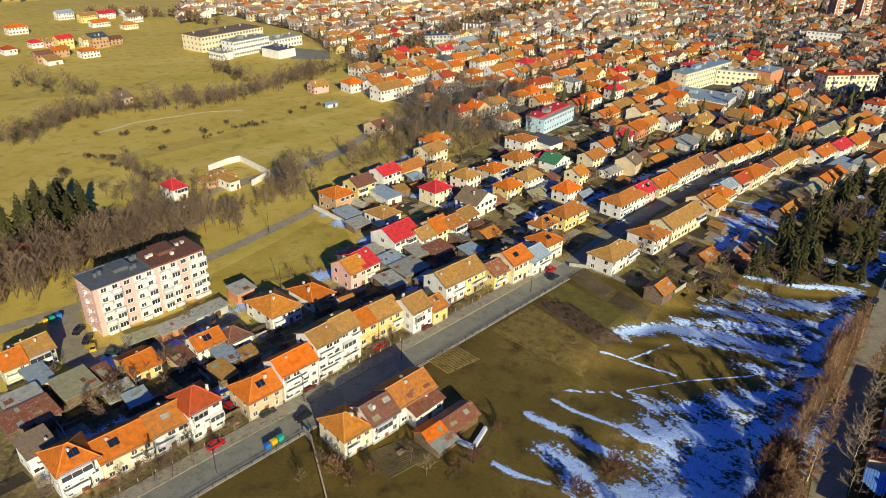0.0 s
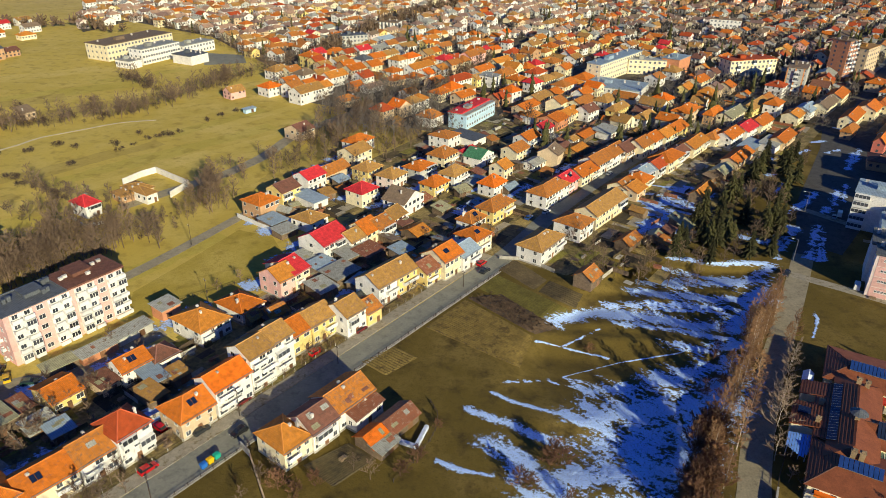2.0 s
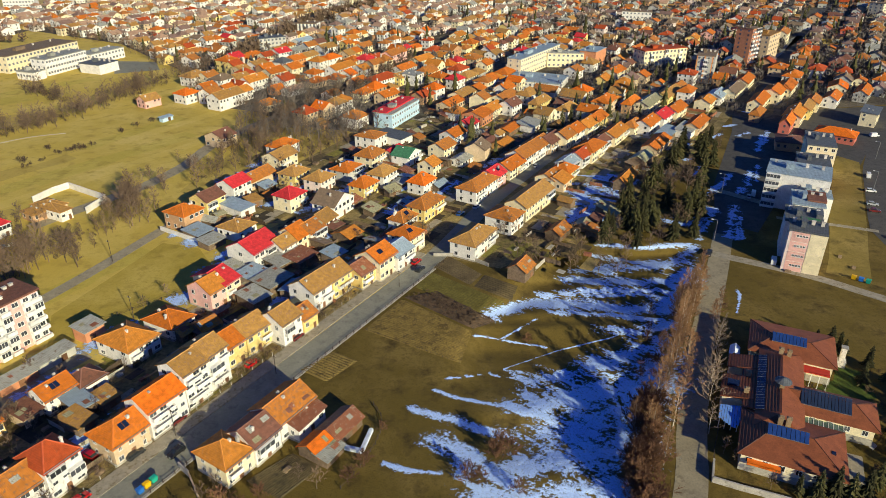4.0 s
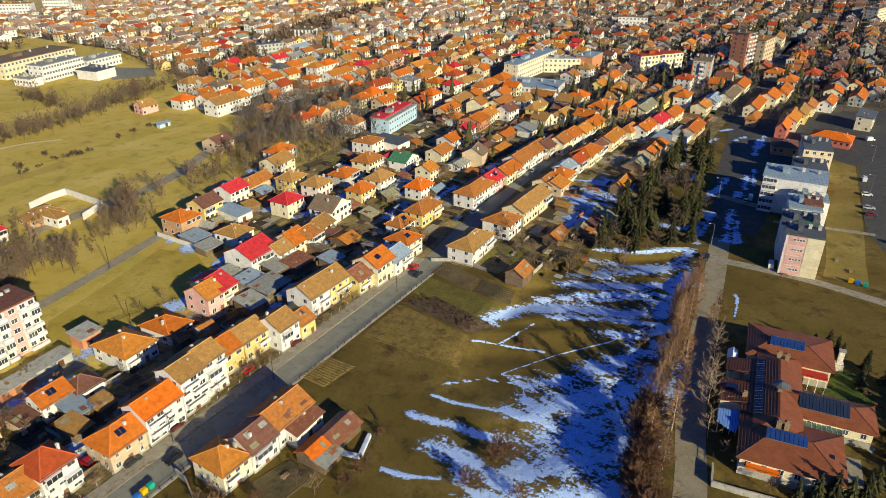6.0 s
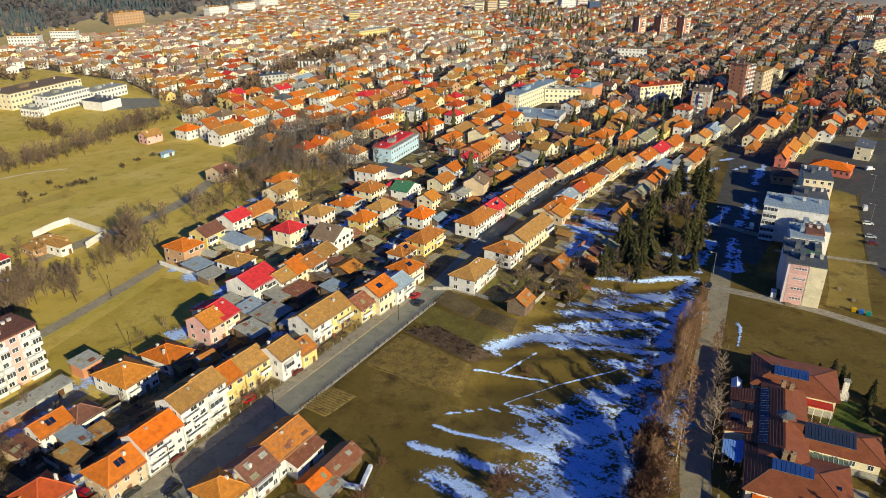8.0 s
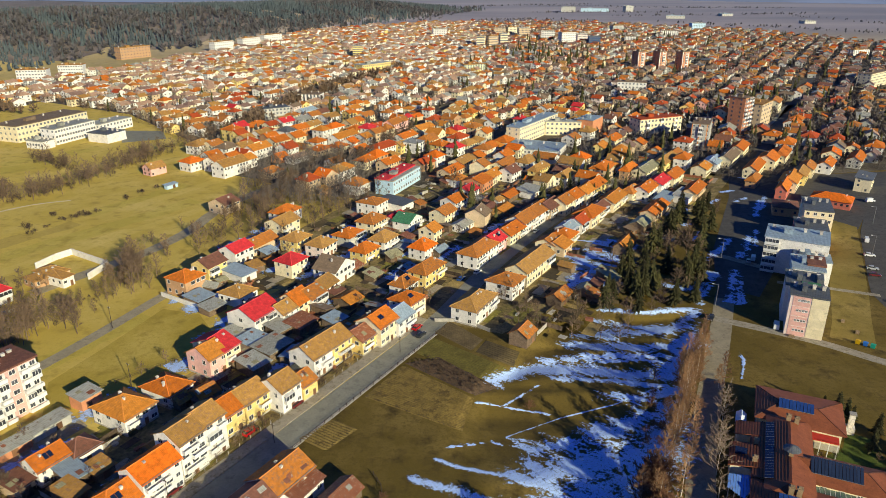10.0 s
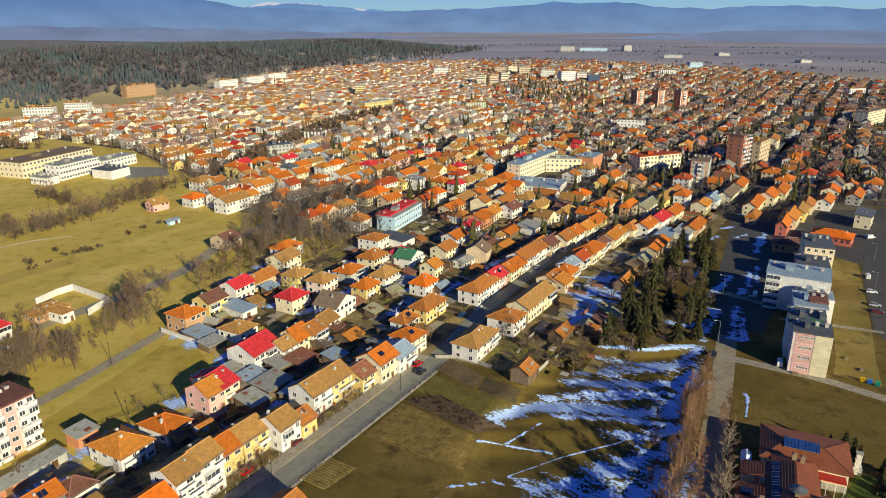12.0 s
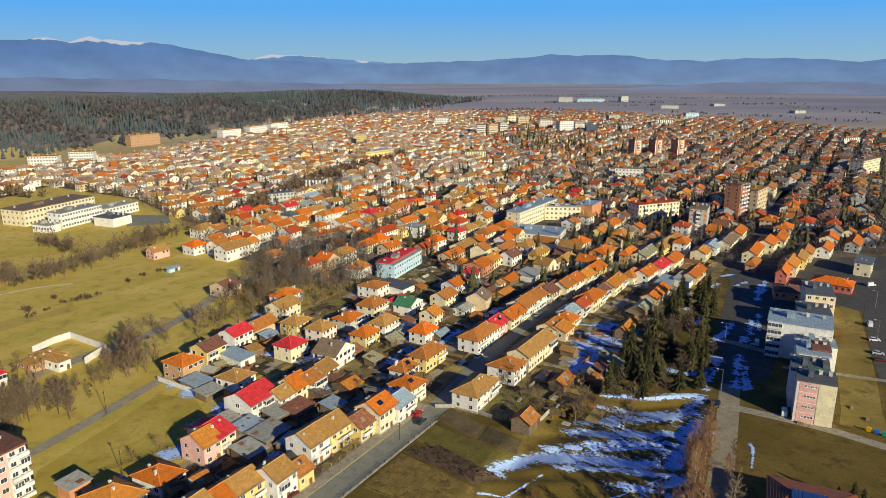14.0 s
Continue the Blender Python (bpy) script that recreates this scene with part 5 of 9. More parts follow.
house(-15.5, 226.4, 58.7, 9.2, 6.5, 4.2, "hip", 2.4, "white", "old", 1, sol=1, group="houses between meadow and street")
house(9.5, 208.4, 60.9, 16.3, 9.3, 5.7, "hip", 2.4, "white", "tan", 2, group="houses between meadow and street")
house(21.2, 225.4, 59.1, 10.1, 10.5, 5.9, "hip", 2.4, "white", "old", 2, group="houses between meadow and street")
house(32.0, 242.2, 58.2, 24.1, 9.0, 5.9, "gable", 2.4, "cream", "tan", 2, balc=1, group="houses between meadow and street")
house(12.7, 255.7, 59.4, 18.8, 8.9, 5.7, "hip", 2.4, "white", "old", 2, group="houses between meadow and street")
house(19.0, 266.2, 58.9, 9.4, 8.6, 5.7, "gable", 2.4, "pink", "red", 2, sol=1, group="houses between meadow and street")
house(-108.2, 317.4, 64.0, 9.9, 10.7, 5.0, "gable", 2.4, "beige", "brown", 2, group="houses between meadow and street")
house(-145.9, 233.4, 64.0, 4.7, 13.6, 4.0, "hip", 1.6, "white", "tan", 1, group="houses between meadow and street")
house(-23.9, 298.1, 62.2, 10.4, 7.6, 4.0, "gable", 1.6, "beige", "red", 1, group="houses between meadow and street")
house(-7.1, 279.1, 61.7, 7.2, 7.6, 5.2, "gable", 2.2, "cream", "amber", 2, group="houses between meadow and street")
house(-158.9, 217.4, 64.0, 6.0, 9.1, 5.2, "hip", 2.4, "white", "red", 2, group="houses between meadow and street")
house(-149.3, 236.9, 63.9, 6.9, 11.0, 3.8, "hip", 1.6, "beige", "tan", 1, group="houses between meadow and street")
house(-174.2, 156.1, 63.1, 6.5, 5.1, 4.9, "hip", 2.4, "beige", "brick", 2, group="houses between meadow and street")
# hall
house(-25.4, 322.6, 58.6, 10.2, 15.6, 3.6, "shed", 0.6, "white", "slate", 1)
# garages by the apartment block
house(-111.3, 127.8, 56.0, 8.0, 3.8, 2.3, "shed", 0.2, "wood", "moss", 1, group="garages by the apartment block")
house(-105.5, 134.8, 59.2, 9.4, 3.8, 2.4, "shed", 0.3, "terracotta", "greysheet", 1, group="garages by the apartment block")
house(-101.0, 144.2, 62.3, 10.1, 3.8, 2.6, "shed", 0.3, "greywall", "greysheet", 1, group="garages by the apartment block")
# yard
house(-150.7, 234.9, 58.1, 12.6, 7.6, 3.2, "hip", 1.3, "brickwall", "tan", 1)
house(-168.5, 383.7, 57.2, 10.2, 7.6, 4.5, "gable", 2.4, "pink", "tan", 2)
house(-148.6, 355.3, 59.6, 6.8, 2.6, 2.2, "shed", 0.3, "blue", "bluegrey", 1)
# new villas beyond the fields
house(-467.1, 475.3, 64.0, 14.7, 9.6, 5.7, "hip", 2.0, "white", "bright", 2, group="new villas beyond the fields")
house(-415.2, 436.8, 64.0, 8.5, 8.6, 4.0, "hip", 2.0, "white", "red", 1, group="new villas beyond the fields")
house(-407.9, 442.5, 64.0, 9.3, 8.6, 4.3, "gable", 2.0, "pink", "tan", 2, group="new villas beyond the fields")
house(-392.9, 439.7, 64.0, 11.3, 8.6, 7.8, "gable", 2.0, "yellow", "red", 3, group="new villas beyond the fields")
house(-375.1, 398.1, 64.0, 10.5, 8.6, 5.7, "gable", 2.0, "brickwall", "brown", 2, group="new villas beyond the fields")
house(-377.3, 416.0, 64.0, 10.8, 8.6, 5.2, "gable", 2.0, "brickwall", "orange", 2, group="new villas beyond the fields")
house(-364.6, 394.7, 64.0, 9.4, 8.6, 3.0, "shed", 2.0, "white", "tan", 1, group="new villas beyond the fields")
house(-357.9, 421.6, 64.0, 11.7, 9.6, 4.8, "hip", 2.0, "white", "orange", 2, group="new villas beyond the fields")
house(-381.6, 451.5, 64.0, 9.9, 8.6, 6.1, "gable", 2.0, "cream", "tan", 2, group="new villas beyond the fields")
house(-373.0, 452.1, 64.0, 12.1, 8.6, 7.8, "flat", 2.0, "brickwall", "slate", 3, group="new villas beyond the fields")
house(-371.3, 465.9, 64.0, 11.3, 8.6, 4.3, "gable", 2.0, "brickwall", "brown", 2, group="new villas beyond the fields")
house(-482.0, 547.3, 64.0, 13.8, 9.6, 5.7, "gable", 2.0, "white", "bluegrey", 2, group="new villas beyond the fields")
house(-453.6, 542.0, 64.0, 14.5, 8.6, 6.1, "gable", 2.0, "yellow", "tan", 2, group="new villas beyond the fields")
house(-451.5, 563.1, 64.0, 15.4, 8.6, 5.2, "gable", 2.0, "white", "red", 2, group="new villas beyond the fields")
house(-430.2, 527.1, 64.0, 15.2, 8.6, 4.0, "gable", 2.0, "white", "orange", 1, group="new villas beyond the fields")
house(-445.6, 585.6, 64.0, 11.9, 8.6, 5.2, "gable", 2.0, "white", "tan", 2, group="new villas beyond the fields")
house(-417.7, 556.3, 64.0, 13.9, 8.6, 5.2, "gable", 2.0, "white", "taupe", 2, group="new villas beyond the fields")
house(-400.8, 526.6, 64.0, 12.0, 8.6, 4.0, "hip", 2.0, "cream", "amber", 1, group="new villas beyond the fields")
house(-414.8, 410.7, 64.0, 8.7, 8.6, 4.0, "hip", 2.0, "white", "brick", 1, group="new villas beyond the fields")
house(-259.8, 325.7, 64.0, 7.4, 6.6, 4.0, "flat", 2.0, "beige", "taupe", 1, group="new villas beyond the fields")
# houses of the upper street
house(27.2, 279.6, 57.4, 14.3, 8.6, 4.7, "gable", 2.4, "cream", "orange", 2, group="houses of the upper street")
house(33.7, 291.8, 58.5, 14.0, 9.6, 5.7, "gable", 2.6, "white", "old", 2, group="houses of the upper street")
house(41.7, 304.4, 58.5, 15.2, 9.6, 5.7, "gable", 2.6, "white", "old", 2, group="houses of the upper street")
house(48.4, 311.0, 58.7, 13.7, 8.6, 5.6, "gable", 2.4, "beige", "brown", 2, group="houses of the upper street")
house(55.8, 316.0, 58.1, 11.3, 8.6, 6.1, "gable", 2.6, "cream", "old", 2, group="houses of the upper street")
house(62.0, 325.0, 57.6, 9.9, 8.6, 6.1, "gable", 2.6, "white", "orange", 2, group="houses of the upper street")
house(69.5, 334.2, 58.0, 12.6, 8.6, 5.9, "gable", 2.4, "cream", "amber", 2, group="houses of the upper street")
house(76.9, 345.6, 58.8, 14.3, 8.6, 5.9, "gable", 2.4, "yellow", "orange", 2, group="houses of the upper street")
house(86.9, 373.0, 61.6, 16.6, 9.6, 7.8, "hip", 2.6, "beige", "orange", 3, group="houses of the upper street")
house(65.9, 301.3, 57.5, 16.4, 9.5, 5.6, "hip", 2.4, "cream", "orange", 2, group="houses of the upper street")
house(59.7, 291.9, 57.9, 11.5, 7.6, 4.9, "gable", 2.2, "white", "brick", 2, group="houses of the upper street")
house(53.4, 284.7, 58.0, 10.9, 7.6, 4.3, "gable", 2.0, "white", "bluegrey", 2, group="houses of the upper street")
house(50.2, 275.3, 58.1, 10.2, 8.6, 4.3, "hip", 2.4, "yellow", "orange", 2, group="houses of the upper street")
house(45.9, 264.7, 59.0, 9.1, 9.4, 4.0, "gable", 2.0, "beige", "amber", 1, group="houses of the upper street")
house(42.4, 266.2, 58.3, 8.0, 8.6, 4.3, "gable", 2.2, "cream", "old", 2, group="houses of the upper street")
house(81.8, 324.9, 58.4, 19.3, 8.6, 4.9, "gable", 2.2, "cream", "amber", 2, group="houses of the upper street")
house(73.1, 313.1, 57.8, 10.1, 7.6, 4.3, "gable", 2.0, "beige", "brown", 2, group="houses of the upper street")
house(94.5, 337.9, 57.3, 13.2, 6.1, 4.9, "hip", 2.4, "cream", "old", 2, group="houses of the upper street")
house(102.2, 340.7, 56.5, 16.4, 8.6, 5.2, "gable", 2.4, "white", "orange", 2, group="houses of the upper street")
house(112.6, 353.1, 56.0, 15.1, 8.6, 5.2, "gable", 2.4, "white", "red", 2, group="houses of the upper street")
house(123.6, 365.8, 56.0, 17.7, 8.6, 5.2, "gable", 2.4, "cream", "orange", 2, group="houses of the upper street")
house(102.9, 377.9, 57.7, 16.2, 5.1, 5.6, "hip", 2.4, "brickwall", "orange", 2, group="houses of the upper street")
house(113.3, 380.6, 56.8, 24.7, 8.6, 5.0, "gable", 2.0, "cream", "moss", 2, group="houses of the upper street")
house(129.8, 400.0, 56.3, 25.7, 8.6, 5.0, "gable", 2.0, "yellow", "tan", 2, group="houses of the upper street")
house(65.0, 364.4, 59.8, 15.2, 6.8, 5.6, "hip", 2.4, "white", "tan", 2, group="houses of the upper street")
house(52.2, 378.2, 57.8, 17.6, 5.4, 5.6, "hip", 2.4, "yellow", "tan", 2, group="houses of the upper street")
house(16.5, 354.4, 62.7, 13.1, 12.1, 5.2, "gable", 2.2, "terracotta", "orange", 2, group="houses of the upper street")
house(23.8, 365.9, 60.9, 17.2, 8.6, 4.9, "gable", 2.2, "cream", "amber", 2, group="houses of the upper street")
house(33.2, 389.9, 60.3, 18.4, 9.6, 5.2, "gable", 2.2, "cream", "old", 2, group="houses of the upper street")
house(10.4, 336.0, 60.6, 10.5, 8.6, 5.6, "gable", 2.0, "white", "red", 2, group="houses of the upper street")
house(3.4, 321.0, 58.6, 11.4, 8.6, 5.2, "gable", 2.2, "white", "orange", 2, group="houses of the upper street")
house(-1.7, 303.6, 59.0, 11.0, 8.6, 4.9, "gable", 2.2, "cream", "old", 2, group="houses of the upper street")
house(9.1, 395.4, 61.6, 16.8, 9.6, 5.2, "gable", 2.2, "cream", "tan", 2, group="houses of the upper street")
house(2.4, 380.1, 60.3, 17.4, 8.6, 4.0, "gable", 2.0, "beige", "orange", 1, group="houses of the upper street")
# houses beyond the blocks
house(176.3, 383.8, 57.3, 24.5, 7.6, 5.2, "gable", 2.4, "cream", "orange", 2, group="houses beyond the blocks")
house(166.9, 361.6, 55.9, 14.4, 5.1, 4.3, "hip", 2.2, "brickwall", "old", 2, group="houses beyond the blocks")
house(174.9, 343.2, 57.3, 20.0, 5.1, 5.7, "gable", 2.6, "redwall", "orange", 2, group="houses beyond the blocks")
house(184.7, 357.1, 57.0, 21.6, 8.6, 5.6, "gable", 2.4, "cream", "amber", 2, group="houses beyond the blocks")
house(195.7, 369.3, 57.5, 18.4, 7.6, 5.4, "gable", 2.2, "yellow", "tan", 2, group="houses beyond the blocks")
house(206.2, 382.6, 57.0, 15.3, 7.6, 5.2, "gable", 2.2, "cream", "old", 2, group="houses beyond the blocks")
house(205.4, 414.9, 57.0, 25.0, 8.6, 5.2, "gable", 2.4, "cream", "orange", 2, group="houses beyond the blocks")
house(221.4, 391.1, 54.4, 18.1, 7.6, 5.0, "gable", 2.2, "white", "orange", 2, group="houses beyond the blocks")
house(246.7, 405.0, 54.0, 22.5, 7.6, 4.9, "gable", 2.2, "greywall", "orange", 2, group="houses beyond the blocks")
house(223.7, 355.6, 54.0, 16.8, 7.6, 7.0, "flat", 0.5, "cream", "slate", 3, group="houses beyond the blocks")
house(192.0, 327.6, -36.0, 18.0, 11.0, 4.0, "hip", 2.2, "redwall", "bright", 1, group="houses beyond the blocks")
house(163.0, 315.3, -22.0, 11.0, 13.0, 4.4, "hip", 1.4, "brickwall", "brown", 1, group="houses beyond the blocks")
house(139.6, 397.1, 58.1, 12.8, 7.6, 7.0, "hip", 2.4, "white", "orange", 3, group="houses beyond the blocks")
house(145.9, 382.9, 57.6, 13.4, 8.6, 4.9, "gable", 2.0, "cream", "amber", 2, group="houses beyond the blocks")
house(157.5, 397.2, 56.3, 16.8, 8.6, 4.7, "gable", 2.0, "white", "bluegrey", 2, group="houses beyond the blocks")
house(170.6, 407.6, 57.2, 25.7, 8.6, 5.2, "gable", 2.4, "cream", "taupe", 2, group="houses beyond the blocks")
house(186.7, 431.8, 58.2, 22.1, 8.6, 5.0, "gable", 2.2, "cream", "orange", 2, group="houses beyond the blocks")

# rows beyond the stream and in the upper town
house(-149.7, 393.2, 59, 11, 10, 5.6, "hip", 2.4, "white", "bright", 2, fine=False, group="houses beyond the stream")
house(-159.0, 435.1, 62, 15, 10, 5.8, "hip", 2.6, "white", "tan", 2, fine=False, group="houses beyond the stream")
house(-150.5, 435.2, 61, 10, 9, 5.6, "gable", 2.4, "cream", "old", 2, fine=False, group="houses beyond the stream")
house(-143.9, 410.5, 59, 10, 8, 4.8, "gable", 2.2, "white", "orange", 2, fine=False, group="houses beyond the stream")
house(-124.5, 383.5, 61, 19, 10, 6.8, "gable", 2.8, "white", "tan", 2, fine=False, group="houses beyond the stream")
house(-120.2, 397.3, 63, 12, 9, 5.6, "gable", 2.4, "white", "amber", 2, fine=False, group="houses beyond the stream")
house(-139.3, 427.7, 63, 13, 10, 5.8, "hip", 2.6, "white", "taupe", 2, fine=False, group="houses beyond the stream")
house(-130.5, 433.8, 55, 11, 9, 5.0, "gable", 2.2, "cream", "tan", 2, fine=False, group="houses beyond the stream")
house(-147.8, 469.9, 60, 11, 11, 8.0, "hip", 2.6, "yellow", "orange", 3, fine=False, group="houses beyond the stream")
house(-135.6, 456.2, 62, 9, 9, 5.0, "gable", 2.2, "beige", "tan", 2, fine=False, group="houses beyond the stream")
house(-118.5, 422.0, 60, 16, 9, 6.4, "gable", 2.6, "white", "amber", 2, fine=False, group="houses beyond the stream")
house(-127.5, 468.3, 60, 12, 9, 5.6, "gable", 2.2, "white", "tan", 2, fine=False, group="houses beyond the stream")
house(-99.1, 377.7, 55, 11, 9, 4.2, "hip", 2.2, "beige", "old", 1, fine=False, group="houses beyond the stream")
house(-111.3, 444.9, 56, 13, 10, 6.0, "gable", 2.6, "cream", "orange", 2, fine=False, group="houses beyond the stream")
house(-110.1, 468.4, 62, 9, 9, 7.4, "hip", 2.6, "white", "slate", 3, fine=False, group="houses beyond the stream")
house(-104.7, 483.0, 57, 12, 9, 6.2, "gable", 2.2, "orangewall", "orange", 2, fine=False, group="houses beyond the stream")
house(-128.4, 498.2, 57, 10, 8, 5.2, "gable", 2.2, "cream", "brick", 2, fine=False, group="houses beyond the stream")
house(-141.2, 510.2, 61, 11, 8, 3.8, "hip", 2.0, "beige", "orange", 1, fine=False, group="houses beyond the stream")
house(-120.2, 508.3, 56, 12, 9, 5.8, "gable", 2.4, "white", "red", 2, fine=False, group="houses beyond the stream")
house(-110.7, 518.9, 60, 14, 9, 5.0, "gable", 2.0, "white", "greysheet", 2, fine=False, group="houses beyond the stream")
house(-113.4, 555.3, 60, 16, 9, 5.0, "gable", 2.0, "white", "bluegrey", 2, fine=False, group="houses beyond the stream")
house(-102.3, 410.8, 55, 8, 7, 3.8, "gable", 2.0, "orangewall", "orange", 1, fine=False, group="houses beyond the stream")
house(-91.8, 410.9, 58, 14, 7, 3.6, "gable", 1.6, "white", "faded", 1, fine=False, group="houses beyond the stream")
house(-85.3, 445.1, 62, 10, 9, 5.4, "hip", 2.4, "white", "orange", 2, fine=False, group="houses beyond the stream")
house(-81.0, 429.7, 55, 12, 9, 4.0, "hip", 2.2, "beige", "orange", 1, fine=False, group="houses beyond the stream")
house(-99.1, 498.4, 61, 15, 9, 5.2, "gable", 2.2, "cream", "tan", 2, fine=False, group="houses beyond the stream")
house(-90.4, 527.7, 55, 15, 9, 5.4, "gable", 2.2, "white", "tan", 2, fine=False, group="houses beyond the stream")
house(-87.3, 557.9, 62, 13, 9, 5.2, "gable", 2.2, "white", "orange", 2, fine=False, group="houses beyond the stream")
house(-77.2, 562.9, 59, 14, 9, 5.2, "gable", 2.2, "white", "amber", 2, fine=False, group="houses beyond the stream")
house(-70.1, 460.1, 60, 22, 9, 5.6, "gable", 2.4, "white", "amber", 2, fine=False, group="houses beyond the stream")
house(-64.4, 483.3, 57, 10, 9, 5.4, "hip", 2.4, "cream", "orange", 2, fine=False, group="houses beyond the stream")
house(-55.9, 483.4, 60, 11, 10, 6.4, "hip", 2.6, "white", "red", 2, fine=False, group="houses beyond the stream")
house(-49.7, 491.0, 58, 9, 9, 5.6, "gable", 2.2, "pink", "brick", 2, fine=False, group="houses beyond the stream")
house(-37.5, 500.9, 63, 22, 9, 6.6, "gable", 2.6, "pink", "old", 2, fine=False, group="houses beyond the stream")
house(-62.8, 534.6, 59, 14, 9, 5.2, "gable", 2.2, "cream", "old", 2, fine=False, group="houses beyond the stream")
house(-40.2, 430.0, 56, 22, 10, 5.8, "hip", 2.4, "white", "brick", 2, fine=False, group="houses beyond the stream")
house(-28.1, 460.4, 60, 18, 9, 5.4, "gable", 2.2, "white", "orange", 2, fine=False, group="houses beyond the stream")
house(-17.3, 487.4, 57, 18, 9, 5.4, "gable", 2.2, "cream", "amber", 2, fine=False, group="houses beyond the stream")
house(-21.1, 436.2, 63, 10, 10, 6.8, "flat", 0.4, "white", "greysheet", 2, fine=False, group="houses beyond the stream")
house(-29.6, 436.1, 55, 9, 8, 5.0, "gable", 2.2, "yellow", "tan", 2, fine=False, group="houses beyond the stream")
house(-4.4, 433.3, 56, 10, 10, 6.2, "hip", 2.6, "yellow", "orange", 2, fine=False, group="houses of the upper town")
house(-7.8, 415.7, 61, 11, 9, 4.2, "gable", 2.0, "redwall", "brown", 1, fine=False, group="houses of the upper town")
house(7.7, 455.6, 59, 13, 9, 5.8, "hip", 2.6, "white", "brick", 2, fine=False, group="houses of the upper town")
house(13.0, 438.0, 58, 14, 9, 5.6, "hip", 2.4, "cream", "tan", 2, fine=False, group="houses of the upper town")
house(4.5, 546.7, 60, 15, 10, 6.6, "gable", 2.6, "cream", "tan", 2, fine=False, group="houses of the upper town")
house(18.5, 542.1, 63, 11, 10, 6.2, "hip", 2.6, "yellow", "orange", 2, fine=False, group="houses of the upper town")
house(-9.2, 517.5, 63, 13, 9, 5.6, "hip", 2.6, "cream", "brick", 2, fine=False, group="houses of the upper town")
house(9.5, 579.0, 63, 14, 9, 5.4, "gable", 2.2, "cream", "amber", 2, fine=False, group="houses of the upper town")
house(34.4, 507.5, 62, 13, 9, 5.4, "gable", 2.2, "white", "tan", 2, fine=False, group="houses of the upper town")
house(19.0, 491.5, 59, 12, 9, 5.4, "hip", 2.4, "beige", "old", 2, fine=False, group="houses of the upper town")
house(-55.0, 425.4, 62, 12, 8, 4.8, "gable", 2.2, "beige", "orange", 2, fine=False, group="houses beyond the stream")
house(-66.9, 397.7, 55, 9, 8, 4.2, "gable", 2.0, "white", "old", 1, fine=False, group="houses beyond the stream")
house(-48.2, 397.9, 62, 12, 9, 5.2, "hip", 2.2, "cream", "orange", 2, fine=False, group="houses beyond the stream")
house(-34.3, 394.1, 57, 14, 8, 4.8, "gable", 2.2, "beige", "orange", 2, fine=False, group="houses beyond the stream")
house(110.1, 453.1, 56, 17, 9, 5.4, "gable", 2.2, "cream", "orange", 2, fine=False, group="houses of the upper town")
house(98.4, 434.1, 63, 13, 8, 4.8, "gable", 2.2, "yellow", "amber", 2, fine=False, group="houses of the upper town")
house(152.7, 437.6, 59, 11, 10, 7.6, "hip", 2.4, "white", "brick", 3, fine=False, group="houses of the upper town")
house(162.3, 559.9, 63, 16, 9, 5.4, "gable", 2.2, "beige", "old", 2, fine=False, group="houses of the upper town")
house(141.8, 525.2, 56, 18, 9, 5.4, "gable", 2.2, "cream", "orange", 2, fine=False, group="houses of the upper town")
house(123.6, 494.3, 58, 15, 9, 5.2, "gable", 2.2, "cream", "amber", 2, fine=False, group="houses of the upper town")
house(181.5, 585.6, 57, 13, 9, 5.2, "hip", 2.2, "white", "brick", 2, fine=False, group="houses of the upper town")
house(169.6, 604.8, 57, 12, 9, 5.2, "hip", 2.4, "white", "orange", 2, fine=False, group="houses of the upper town")
house(199.1, 572.7, 62, 16, 9, 5.0, "gable", 2.2, "yellow", "amber", 2, fine=False, group="houses of the upper town")
house(215.6, 585.9, 61, 14, 9, 6.2, "gable", 2.2, "pink", "orange", 2, fine=False, group="houses of the upper town")
house(214.1, 536.8, 56, 13, 9, 8.2, "gable", 2.4, "cream", "orange", 3, fine=False, group="houses of the upper town")
house(266.4, 661.0, 63, 16, 9, 6.0, "gable", 2.2, "white", "brick", 2, fine=False, group="houses of the upper town")
house(270.6, 573.3, 59, 22, 10, 9.5, "gable", 2.4, "cream", "old", 3, fine=False, group="houses of the upper town")
house(221.8, 464.1, 57, 14, 10, 5.8, "hip", 2.4, "beige", "orange", 2, fine=False, group="houses of the upper town")
house(220.1, 439.6, 58, 16, 10, 6.2, "hip", 2.6, "white", "orange", 2, fine=False, group="houses of the upper town")
house(191.3, 399.7, 56, 18, 10, 6.2, "gable", 2.6, "cream", "orange", 2, fine=False, group="houses of the upper town")
house(244.6, 459.2, 56, 16, 10, 6.0, "hip", 2.4, "white", "brick", 2, fine=False, group="houses of the upper town")
house(254.9, 505.2, 55, 14, 10, 5.4, "gable", 2.4, "white", "orange", 2, fine=False, group="houses of the upper town")
house(277.9, 548.8, 61, 13, 9, 5.2, "gable", 2.2, "terracotta", "brick", 2, fine=False, group="houses of the upper town")
house(270.2, 482.2, 63, 15, 10, 5.4, "hip", 2.4, "redwall", "brown", 2, fine=False, group="houses of the upper town")
house(293.8, 495.6, 57, 14, 10, 5.6, "hip", 2.4, "cream", "old", 2, fine=False, group="houses of the upper town")
house(235.8, 413.4, 60, 15, 10, 5.6, "gable", 2.4, "cream", "bright", 2, fine=False, group="houses of the upper town")
